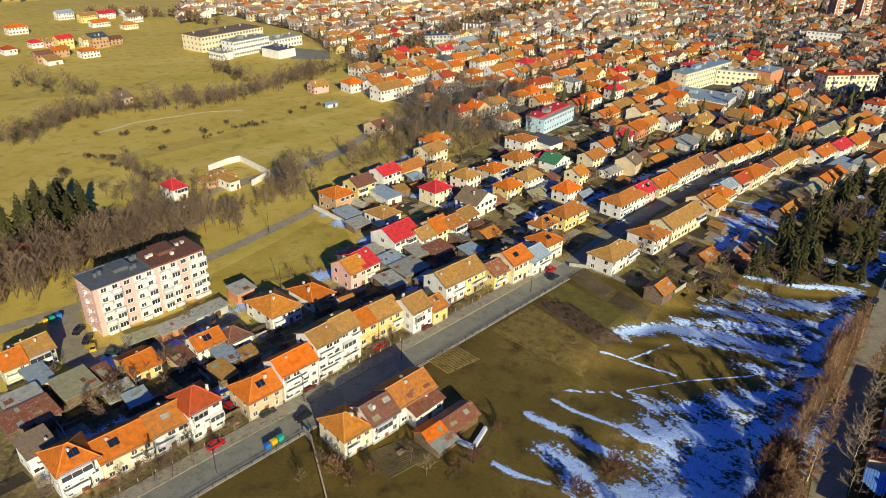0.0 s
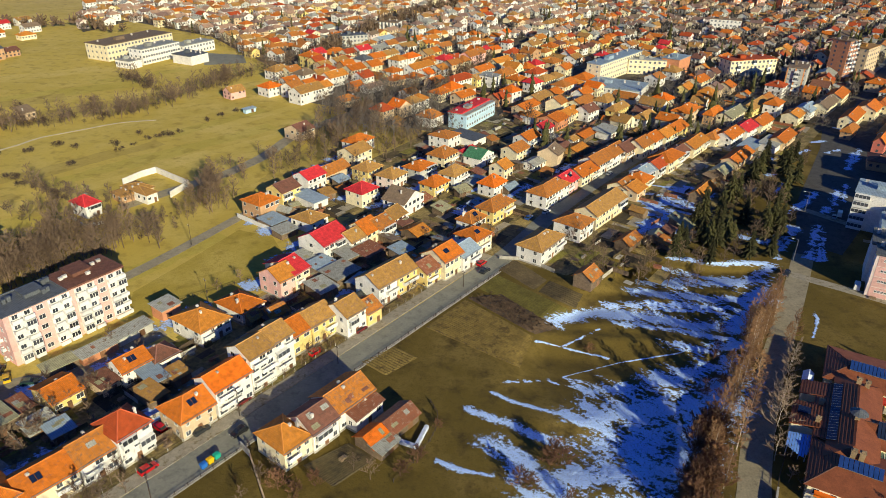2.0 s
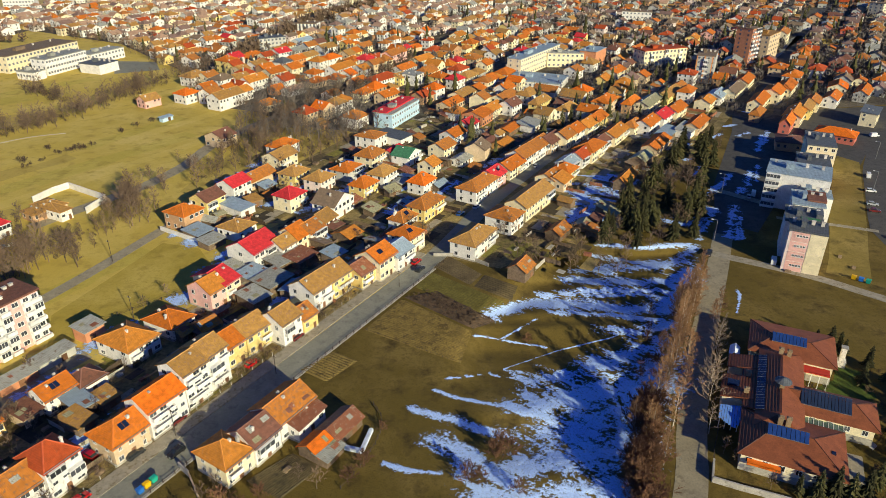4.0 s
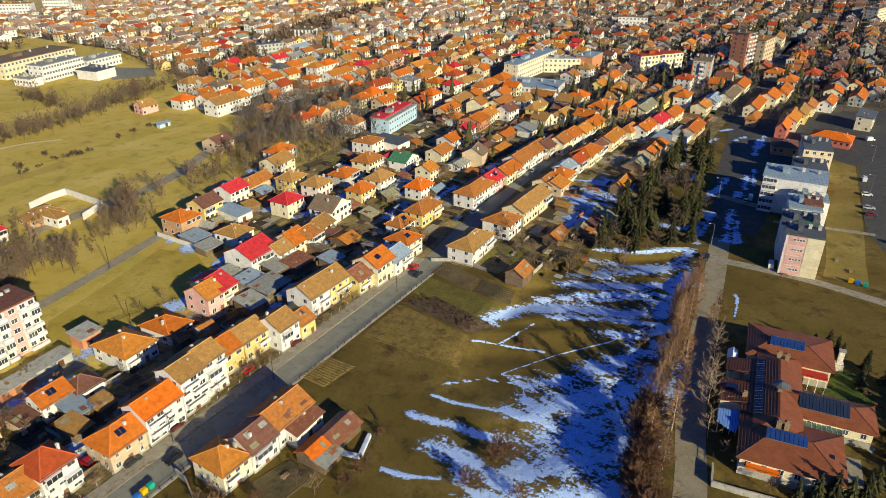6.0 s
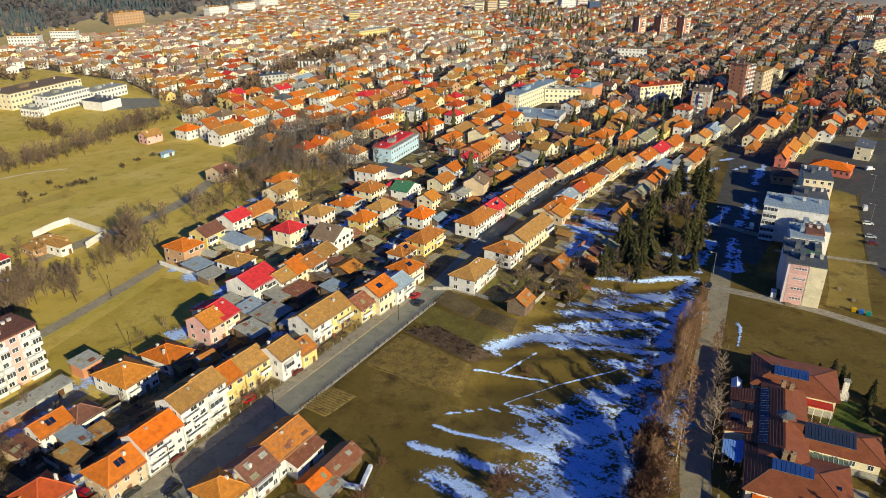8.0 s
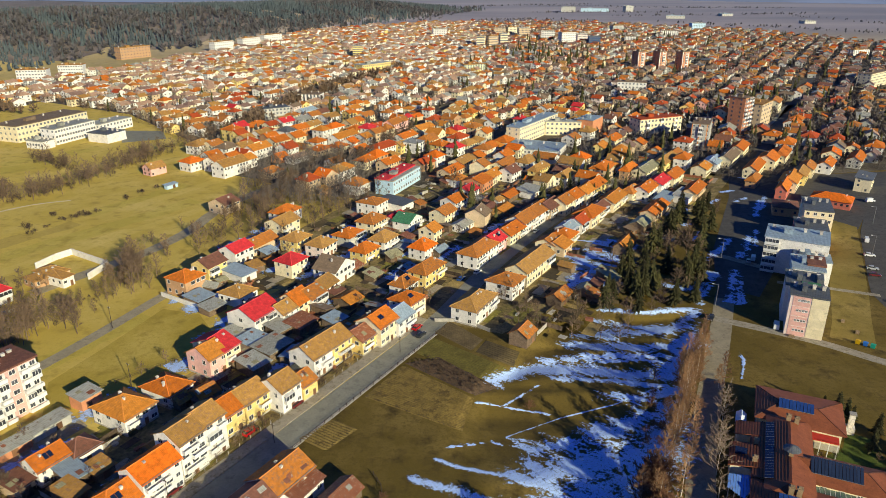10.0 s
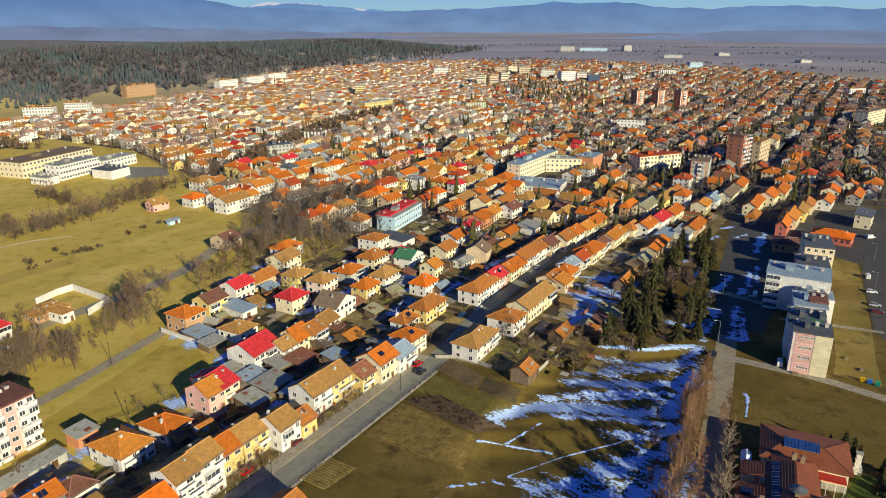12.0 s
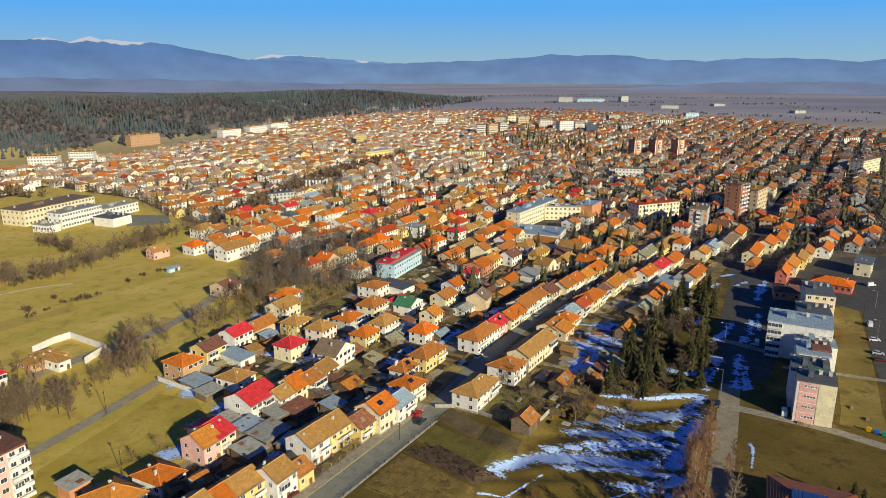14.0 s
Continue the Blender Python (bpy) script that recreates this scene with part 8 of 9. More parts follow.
light = [light_tree(s, 7, 0.42, 10, 5, 3, 0) for s in (51, 52, 53)] + [light_tree(s, 2.6, 0.62, 14, 5, 2, 1) for s in (54, 55)] + [tuft_tree(56, 8, 0), tuft_tree(57, 9, 0)] + [light_tree(s, 10.5, 0.34, 15, 6, 4, 0) for s in (58, 59)]
spots = []
for n, line, wide in zip((420, 60, 50, 22, 30, 300, 40), hedge_lines, (4.5, 3.5, 3.0, 0.7, 4.0, 4.0, 4.0)):
    for x, y in along(line, n, wide, rg):
        spots.append((rg.choice((0, 1, 2, 3, 4, 3)) if math.hypot(x, y) < 520 else rg.choice((5, 6)), x, y, 0, rg.uniform(0.7, 1.5), rg.uniform(0, 6)))
for x, y in along(belt, 480, 8.0, rg):
    if hides(x, y):
        continue
    young = y > 200 and 27 < math.degrees(math.atan2(-x, y)) < 35
    spots.append((rg.choice((0, 1, 3, 4, 7, 8, 7, 8)), x, y, 0, rg.uniform(0.6, 1.1) * (0.5 if young else 1.0), rg.uniform(0, 6)))
for x, y in along(belt_up, 230, 6.0, rg):
    if off_houses(x, y, 1.0) and not hides(x, y):
        spots.append((rg.choice((0, 1, 3, 4, 3)) if y < 335 else rg.choice((0, 1, 3, 4, 7, 8)), x + 2.5, y, 0, rg.uniform(0.5, 0.9), rg.uniform(0, 6)))
for x, y, s in ((-194, 262.7, 1.3), (-226, 276, 1.2), (-222.7, 277, 1.2), (-236, 273, 1.1), (-217, 286, 1.2), (-214, 287, 1.1), (-205, 285, 1.3), (-189, 290, 1.5), (-185, 284.6, 1.2), (-183, 293, 0.8), (-179, 301, 1.0), (-175, 305, 1.5), (-172.6, 306.7, 1.6), (-170, 308, 1.4), (-169, 314, 1.0), (-219, 244, 1.4), (-214, 245, 1.2), (-210, 246, 1.2), (-207.5, 244.8, 1.3), (-201.5, 238, 1.2), (-213, 222, 1.6), (-216, 226, 1.5), (-209.6, 215, 1.5), (-164, 334, 1.3), (-160.6, 345, 1.4), (-154.5, 354, 1.1), (-179, 390, 1.6), (-243.6, 362, 1.6), (-186, 308, 1.2), (-193, 237, 0.7), (-189, 235, 0.8), (-184.5, 233, 0.9), (-179, 230.5, 0.8), (-174, 228, 0.9)):
    for k in range(4):
        spots.append((rg.choice((3, 4)), x + rg.uniform(-2, 2), y + rg.uniform(-1.6, 1.6), 0, s * rg.uniform(0.5, 0.8), rg.uniform(0, 6)))
for x, y in along([(-366, 623), (-261, 563), (-177, 467), (-133, 388), (-104, 374), (-84, 352)], 190, 3.0, rg):
    if off_houses(x, y, 0.5):
        spots.append((rg.choice((0, 1, 2)), x, y, 0, rg.uniform(0.6, 1.1), rg.uniform(0, 6)))
for k in range(60):
    x, y = rg.uniform(70, 112), rg.uniform(84, 142)
    if off_houses(x, y, 0.3) or y < 100:
        spots.append((rg.choice((3, 4)), x, y, 0, rg.uniform(0.4, 0.9), rg.uniform(0, 6)))
for k in range(260):
    x, y = rg.uniform(-105, -25), rg.uniform(262, 352)
    if off_houses(x, y, 0.6) and xy_to_uv(x, y)[1] > 200:
        spots.append((rg.choice((0, 1, 2, 3, 7)), x, y, 0, rg.uniform(0.6, 1.05), rg.uniform(0, 6)))
for k in range(150):  # dead stalks on the scrub strip and along the plot edges
    a, b = rg.random(), rg.random()
    x, y = (-12.0 + 20.0 * a + 7.5 * b, 177.0 - 17.0 * a + 3.6 * b) if k < 110 else (-22.6 + 26.6 * a, 159.6 - 15.4 * a)
    z = float(ground_height(np.array(x), np.array(y)))
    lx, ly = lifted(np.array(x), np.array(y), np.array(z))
    spots.append((rg.choice((3, 4)), float(lx), float(ly), z, rg.uniform(0.18, 0.4) if k < 110 else rg.uniform(0.1, 0.2), rg.uniform(0, 6)))
# shrubs in the front gardens and along the pavement
for k in range(260):
    x, y = uv_to_xy(rg.uniform(-14, 172), rg.choice((rg.uniform(114.4, 116.2), rg.uniform(118, 148))))
    if k < 150 or off_houses(x, y, 0.5):
        spots.append((rg.choice((3, 4, 0)), x, y, 0, rg.uniform(0.35, 0.7), rg.uniform(0, 6)))
for k in range(110):  # bare trees and shrubs in the shady gardens above the snow and beside the grove
    x, y = (rg.uniform(16, 62), rg.uniform(190, 222)) if k < 50 else (rg.uniform(60, 108), rg.uniform(206, 300))
    if off_houses(x, y, 0.5) and x < 55 + (y - 124) * 0.43 - 5:
        spots.append((rg.choice((0, 1, 2, 3, 4)), x, y, 0, rg.uniform(0.6, 1.0), rg.uniform(0, 6)))
joined("hedges", light, spots, [twig_mat, scrub], "bare hedges and shrubs along the field edges", "shrubs")

# gardens of the town: small bare trees, hedges and a few conifers between the houses
garden = [light_tree(s, 5.5, 0.45, 8, 4, 2, 0) for s in (61, 62, 63)] + [tuft_tree(s, 6.5, 0, 30) for s in (64, 65)] + [cone_tree(66, 13, 1), cone_tree(67, 10, 1)]
spots, tries = [], 0
all_lots = [(s[0], s[1]) for s in near_lots + far_lots]
grid = {}
for x, y in all_lots:
    grid.setdefault((int(x // 12), int(y // 12)), []).append((x, y))
while len(spots) < 7000 and tries < 90000:
    tries += 1
    x, y = rg.uniform(-450, 720) if rg.random() < 0.5 else rg.uniform(60, 640), 270 + 1350 * rg.random() ** 1.3
    if not inside(x, y, TOWN):
        continue
    i, j = int(x // 12), int(y // 12)
    if any((x - a) ** 2 + (y - b) ** 2 < 45 for di in (-1, 0, 1) for dj in (-1, 0, 1) for a, b in grid.get((i + di, j + dj), ())) or not clear(x, y, 1.2):
        continue
    d = math.hypot(x, y)
    cluster = fbm(np.array(x / 90), np.array(y / 90), 2, 61)
    k = rg.choice((5, 6)) if rg.random() < (0.16 if cluster > 0.58 else 0.025) else rg.choice((0, 1, 2)) if d < 480 else rg.choice((3, 4))
    if d < 700 or rg.random() < 0.5:
        spots.append((k, x, y, 0, rg.uniform(0.6, 1.3) if d < 700 else rg.uniform(0.5, 1.0), rg.uniform(0, 6)))
for k in range(640):  # the dark park in the town centre, and trees at the town's edge
    x, y = (rg.gauss(135, 42), rg.gauss(960, 75)) if k < 130 else (rg.uniform(-108, -44), rg.uniform(320, 432))
    if (k < 130 and all((x - a) ** 2 + (y - b) ** 2 > 30 for a, b in all_lots)) or (k >= 130 and clear(x, y, 0.6)):
        spots.append((rg.choice((5, 6, 5, 3, 4)) if k < 130 else rg.choice((0, 1, 2)), x, y, 0, rg.uniform(1.0, 1.5) if k < 130 else rg.uniform(0.9, 1.7), rg.uniform(0, 6)))
joined("garden_trees", garden, spots, [town_twig, needles], "small bare trees, hedges and conifers in the town gardens", "trees")

# the wooded bluff, with pale slips of bare rock
SCARS = ((-413, 1506, 15), (-431, 1640, 13), (-385, 1572, 15), (-357, 1516, 14), (-341, 1507, 10), (-330, 1600, 16), (-257, 1640, 12), (-188, 1680, 20))
slip_mat = mat("pale_rock_slip", (0.36, 0.29, 0.21), 0.3, 0.08, 0.95, second=(0.17, 0.14, 0.10), amount=0.5)
for k, (sx, sy, size) in enumerate(SCARS):
    ring = [(sx, sy)] + [(sx + size * (0.55 + 0.45 * ((k * 7 + i * 5) % 8) / 7) * math.cos(i * 0.6283), sy + size * (0.55 + 0.45 * ((k * 3 + i * 7) % 8) / 7) * math.sin(i * 0.6283)) for i in range(10)]
    verts = [(px, py, float(hill_height(np.array(px), np.array(py))) + 2.0) for px, py in ring]
    tagged(new("rock_slip", mesh("rock_slip", verts, [(0, 1 + i, 1 + (i + 1) % 10) for i in range(10)], slip_mat)), "pale bare rock slip on the wooded bluff", "rock", kind="structure")
wood = [cone_tree(s, 15, 0) for s in (71, 72, 73)] + [tuft_tree(s, 13, 1) for s in (74, 75, 76)]
spots = []
while len(spots) < 15500:
    a, s = rg.uniform(-420, 1620), rg.random() ** 0.8 * 460 - 22
    x, y = HX + a * HDX - s * HDY, HY + a * HDY + s * HDX
    z = float(hill_height(np.array(x), np.array(y)))
    if z < 2.5 and rg.random() < 0.6:
        continue
    dense = fbm(np.array(x / 110), np.array(y / 110), 3, 41)
    if dense < 0.40 and rg.random() < 0.6:
        continue
    if any((x - qx) ** 2 + (y - qy + 14) ** 2 < (1.25 * size) ** 2 for qx, qy, size in SCARS):
        continue
    spots.append((rg.choice((0, 1, 2)) if dense > 0.52 - 0.1 * (a < 150) or rg.random() < 0.2 else rg.choice((3, 4, 5)), x, y, z - 0.3, rg.uniform(0.7, 1.15), rg.uniform(0, 6)))
# The blue-grey cast of these trees is haze painted into both colours.
hazy_needles, hazy_twigs = mat("hazy_needles", (0.072, 0.090, 0.096), 0.2, 0.05, 0.95), mat("hazy_twigs", (0.104, 0.096, 0.100), 0.2, 0.05, 0.95)
joined("bluff_forest", wood, spots, [hazy_needles, hazy_twigs], "mixed pine and bare deciduous forest on the bluff", "forest")


# ---- the lodge with brown roofs ----
lodge_roof = mat("brown_standing_seam", (0.25, 0.078, 0.032), 0.2, 0.5, 0.6, second=(0.19, 0.058, 0.026), amount=0.3)
seam_mat = mat("dark_seams", (0.10, 0.036, 0.02), 0.2, 1.0, 0.6)
tan_brick = mat("tan_chimney_brick", (0.30, 0.21, 0.12), 0.25, 1.5, 0.9, 0.05, 8)
collector_dark = mat("dark_collectors", (0.022, 0.035, 0.07), 0.2, 0.5, 0.3, spec=0.5)
blue_sheet = mat("blue_tarpaulin", (0.16, 0.32, 0.72), 0.12, 1.0, 0.6)
conservatory_glass = mat("green_grey_glazing", (0.13, 0.19, 0.16), 0.4, 0.6, 0.25, spec=0.5)
# Collector colour with the reflected blue sky painted in.
collector_blue = mat("blue_collectors", (0.02, 0.055, 0.20), 0.2, 0.5, 0.25, spec=0.5)
awning_red = mat("red_awning", (0.55, 0.05, 0.03), 0.1, 1.0, 0.7)
awning_orange = mat("orange_awning", (0.75, 0.16, 0.01), 0.1, 1.0, 0.7)
white_sheet = mat("white_blue_tarpaulin", (0.65, 0.70, 0.78), 0.1, 1.0, 0.6)
lodge = thing("lodge", pose(79, 128.2, 1.5, 0, 0, -24), "sprawling cream lodge with brown metal roofs and solar panels", "lodge")
footprints.append((80, 130, 25))


def lodge_wing(x0, y0, x1, y1, he, top, faces, rim, openings=("south",)):
    """Walls of one wing under a roof whose corners are given."""
    part("wall", boxes((x0, y0, 0, x1, y1, he - 0.1)), wall_mat["cream"], lodge)
    part("plinth", boxes((x0 - 0.06, y0 - 0.06, -1.6, x1 + 0.06, y1 + 0.06, 0.3)), concrete, lodge)
    n = max(2, int((x1 - x0) / 3))
    for k in range(n if "south" in openings else 0):
        put_window(lodge, 1.2, 1.4, x0 + (k + 0.5) / n * (x1 - x0), y0, he * 0.5, 0)
    n = max(2, int((y1 - y0) / 3))
    for k in range(n if "east" in openings else 0):
        put_window(lodge, 1.2, 1.4, x1, y0 + (k + 0.5) / n * (y1 - y0), he * 0.5, 90)
    return part_of("roof", mesh("roof", *slab(top, faces, rim, 0.2), lodge_roof), None, lodge)


def courses(r, x0, x1, z0, z1, low, high):
    """Raised tile courses on a west slope, coloured dark to paint in their shadow stripes; low and high give its edge
    (y) at the eave and at the top.
    """
    n = int((x1 - x0) / 0.6)
    for k in range(n):
        f = (k + 0.35) / n
        x, z = x0 + f * (x1 - x0), z0 + f * (z1 - z0)
        a, b = low[0] + f * (high[0] - low[0]), low[1] + f * (high[1] - low[1])
        if b - a > 0.5:
            part("course", boxes((x - 0.09, a + 0.1, z - 0.04, x + 0.09, b - 0.1, z + 0.055)), seam_mat, r)


def lodge_hip(x0, y0, x1, y1, he, hr, ra, rb, yr, ribbed=True, openings=("south",)):
    top = [(x0, y0, he), (x1, y0, he), (x1, y1, he), (x0, y1, he), (ra, yr, hr), (rb, yr, hr)]
    r = lodge_wing(x0 + 0.9, y0 + 0.9, x1 - 0.9, y1 - 0.9, he, top, [(0, 1, 5, 4), (2, 3, 4, 5), (1, 2, 5), (3, 0, 4)], [0, 1, 2, 3], openings)
    for p, q in ((1, 5), (2, 5), (4, 5)) + (((0, 4), (3, 4)) if ribbed else ()):
        vs, fs = [], []
        cap_bar(Vector(top[p]), Vector(top[q]), 0.16, 0.09, vs, fs)
        part_of("ridge_cap", mesh("ridge_cap", vs, fs, seam_mat), None, r)
    if ribbed:
        courses(r, x0, ra, he, hr, (y0, y1), (yr, yr))
    return r


def lodge_lean(x0, y0, x1, y1, z0, z1):
    """A low roof falling to the west."""
    r = lodge_wing(x0 + 0.5, y0 + 0.4, x1, y1 - 0.4, z0, [(x0, y0, z0), (x1, y0, z1), (x1, y1, z1), (x0, y1, z0)], [(0, 1, 2, 3)], [0, 1, 2, 3], ())
    courses(r, x0, x1, z0, z1, (y0, y1), (y0, y1))
    return r


def lodge_panel(x, y, z, w, d, tilt, n, label, surface=collector_blue):
    p = part("panel_frame", boxes((0, -0.05, -0.04, w, 0.05, 0.1), (0, d - 0.05, -0.04, w, d + 0.05, 0.1)), metal_grey, lodge)
    p.matrix_basis = pose(x, y, z, tilt)
    me = one(("collector", round(w / n, 2), d), "solar_panel", ((0.05, 0, 0, w / n - 0.05, d, 0.12),), surface)
    for k in range(n):
        part_of("solar_panel", me, None, p, label, at=pose(k * w / n, 0, 0))


lodge_hip(-8.4, 12.5, 12.0, 28.0, 4.1, 5.7, -2.6, 5.8, 19.6)
lodge_hip(0.2, -7.2, 19.6, 3.7, 3.2, 5.5, 0.4, 14.5, -1.8, False, ("south", "east"))
lodge_hip(-8.4, -26.2, 12.4, -10.2, 3.4, 5.6, -2.0, 5.7, -18.0, True, ("south", "east"))
top = [(-5.8, -17, 4.4), (-0.6, -12.5, 6.0), (4.4, -17, 4.2), (4.4, 15, 4.2), (-0.6, 10.5, 6.0), (-5.8, 15, 4.4)]
main_roof = lodge_wing(-5.2, -11, 3.6, 13, 4.2, top, [(0, 1, 4, 5), (1, 2, 3, 4), (0, 2, 1), (5, 4, 3)], [0, 2, 3, 5], ())
courses(main_roof, -3.8, -0.6, 5.02, 6.0, (-12.2, 11.5), (-12.2, 10.5))
lodge_lean(-12.4, 4.9, -5.7, 10.6, 3.0, 4.3)
lodge_lean(-13.2, -7.6, -5.7, 1.6, 2.9, 4.3)
lodge_lean(-9.0, 1.7, -5.7, 4.8, 3.6, 4.25)
lodge_lean(-8.4, -10.9, -5.7, -7.7, 3.7, 4.25)
part("skylight", boxes((-12.0, -3.2, 3.05, -9.4, -1.0, 3.75)), solar_mat, lodge, "dark glazed skylight")
part("skylight", boxes((9.2, -19.9, 4.1, 10.0, -19.0, 4.62)), solar_mat, lodge, "small dark skylight")
glass_roof = part("conservatory", boxes((4.6, -9.9, -1.5, 12.6, -6.3, 1.9), (4.4, -10.1, 1.9, 12.8, -6.3, 2.02)), conservatory_glass, lodge, "low green-grey glazed conservatory")
for k in range(9):
    part_of("glazing_bar", one("conservatory_bar", "glazing_bar", ((-0.04, -10.14, -1.2, 0.04, -10.08, 2.0), (-0.04, -10.14, 2.02, 0.04, -6.3, 2.08)), white_paint), None, glass_roof, at=pose(4.6 + k, 0, 0))
part("lean_to", boxes((11.6, -23.2, -1.5, 15.2, -15.5, 2.0), (11.4, -23.6, 2.0, 15.6, -15.2, 2.14)), asphalt_old, lodge, "low grey flat-roofed lean-to")
strip = part("glazed_strip", boxes((-0.95, -11.4, 0.0, 0.95, 10.4, 0.12)), solar_mat, lodge, "long dark glazed roof strip")
strip.matrix_basis = pose(-4.85, 0, 4.76, 0, -17.1)
for k in range(22):
    part_of("glazing_bar", one("glazing_bar", "glazing_bar", ((-0.95, 0, 0.12, 0.95, 0.05, 0.145),), metal_grey), None, strip, at=pose(0, -11.4 + 1.035 * k, 0))
lodge_panel(-3.1, 17.2, 5.4, 8.0, 3.1, 17, 10, "blue solar collectors in a row")
lodge_panel(-3.2, -19.9, 5.25, 8.0, 2.8, 17, 9, "blue solar collectors in a row")
lodge_panel(3.5, -5.0, 4.35, 10.3, 4.3, 19, 15, "dark glazed solar collectors", collector_dark)
for x, y, z in ((-1.0, 11.9, 7.4), (0.8, 11.6, 7.4), (-0.8, -15.2, 7.3), (0.8, -15.0, 7.3), (-7.7, 1.7, 5.4), (-7.8, -5.2, 5.4), (-0.7, -2.8, 7.7)):
    part_of("chimney", one("lodge_chimney", "chimney", ((-0.5, -0.5, -3, 0.5, 0.5, -0.5), (-0.62, -0.62, -0.5, 0.62, 0.62, -0.34), (-0.3, -0.3, -0.34, 0.3, 0.3, -0.1)), tan_brick), None, lodge, at=pose(x, y, z))
bm = bmesh.new()
bmesh.ops.create_cone(bm, cap_ends=True, segments=10, radius1=1.95, radius2=0.15, depth=0.9, matrix=Matrix.Translation((-0.7, -2.8, 8.1)))
part("turret_cap", bm, roof_mat["slate"], lodge, "grey conical turret cap")
part("awning", boxes((4.5, 10.3, 3.0, 10.4, 13.0, 3.15), (4.5, 10.3, 2.75, 10.4, 10.4, 3.15)), awning_red, lodge, "red awning over the terrace")
part("awning", boxes((-6.2, -26.7, 1.9, 0.2, -24.9, 2.05), (-6.2, -26.7, 1.5, 0.2, -26.6, 2.05)), awning_orange, lodge, "orange awning over the entrance")
for k in range(4):
    part("post", boxes((4.6 + 1.85 * k, 10.4, -1.5, 4.8 + 1.85 * k, 10.6, 3.0)), white_paint, lodge)
bm = bmesh.new()
for k in range(10):
    box(bm, -12.8 + 0.54 * k, -15.4 - 0.4 * k if k < 6 else -18.6 + 1.1 * (k - 5), 2.6, -12.33 + 0.54 * k, -10.4 + 0.14 * k, 2.68)
part("canopy", bm, blue_sheet, lodge, "blue tarpaulin canopy hanging in strips")
for k in range(4):
    part("post", boxes((-12.5 + 1.3 * k, -13.6, -1.5, -12.35 + 1.3 * k, -13.45, 2.6)), white_paint, lodge)
part_of("canopy", mesh("canopy", *roof_shape("cross", 2.4, 4.4, 2.2, 0.9, 0.1, 0.06), white_sheet), None, lodge, "white tarpaulin tent roof", at=pose(-11.2, 13.6, 0))
for px, py in ((-12.2, 11.6), (-10.2, 11.6), (-12.2, 15.6), (-10.2, 15.6)):
    part("post", boxes((px - 0.06, py - 0.06, -1.5, px + 0.06, py + 0.06, 2.25)), metal_grey, lodge)
plot("lawn", [(89, 133.5), (97, 138), (101, 144.5), (106, 141), (104, 131), (97, 130)], 0.05, mat("green_lawn", (0.07, 0.10, 0.015), 0.3, 0.3, 0.95, 0.1, 3), "small green lawn beside the lodge")
plot("garden_path", [(91, 123), (93, 123.4), (95.2, 115), (93.4, 113.6)], 0.06, concrete, "pale paved path beside the lodge")
pillar = thing("stone_chimney", pose(101.5, 144.0, 0, 0, 0, -24), "tall free-standing pale stone chimney in the lodge garden", "chimney")
part("hearth", boxes((-1.1, -1.0, 0, 1.1, 1.0, 1.9)), chimney_mat, pillar)
part("shaft", boxes((-0.6, -0.6, 1.9, 0.6, 0.6, 5.6)), chimney_mat, pillar)
part("cap", boxes((-0.8, -0.8, 5.6, 0.8, 0.8, 5.85)), concrete, pillar)


# ---- fences, walls and poles ----
def wall_run(name, pts, h, w, material, label, category="wall"):
    bm = bmesh.new()
    for (ax, ay), (bx, by) in zip(pts, pts[1:]):
        L = math.hypot(bx - ax, by - ay)
        m = pose(ax, ay, 0, 0, 0, math.degrees(math.atan2(by - ay, bx - ax)))
        for v in box(bm, 0, -w / 2, 0, L, w / 2, h) + box(bm, -0.05, -w / 2 - 0.05, h, L + 0.05, w / 2 + 0.05, h + 0.08):
            v.co = m @ v.co
    ob = new(name, None)
    tagged(ob, label, category)
    part("masonry", bm, material, ob)
    return ob


def post_fence(pts, step, h, material, rail_mat, label, mesh_panel=False):
    """A fence of single posts with two rails between them."""
    root = tagged(new("fence"), label, "fence")
    line = []
    for (ax, ay), (bx, by) in zip(pts, pts[1:]):
        n = max(1, round(math.hypot(bx - ax, by - ay) / step))
        line += [(ax + (bx - ax) * k / n, ay + (by - ay) * k / n) for k in range(n)]
    line.append(pts[-1])
    me = one(("post", round(h, 1), material.name), "post", ((-0.07, -0.07, 0, 0.07, 0.07, h), (-0.09, -0.09, h, 0.09, 0.09, h + 0.05)), material)
    for x, y in line:
        part_of("post", me, None, root, at=pose(x, y, 0, 0, 0, ANG))
    for zz in (h * 0.45, h * 0.85):
        n = len(line)
        verts = [(x + sx, y + sx, zz + sz) for x, y in line for sx, sz in ((-0.03, -0.04), (0.03, -0.04), (0.03, 0.04), (-0.03, 0.04))]
        faces = [(4 * i + k, 4 * i + 4 + k, 4 * i + 4 + (k + 1) % 4, 4 * i + (k + 1) % 4) for i in range(n - 1) for k in range(4)]
        part_of("rail", mesh("rail", verts, faces, rail_mat), None, root)
    return root


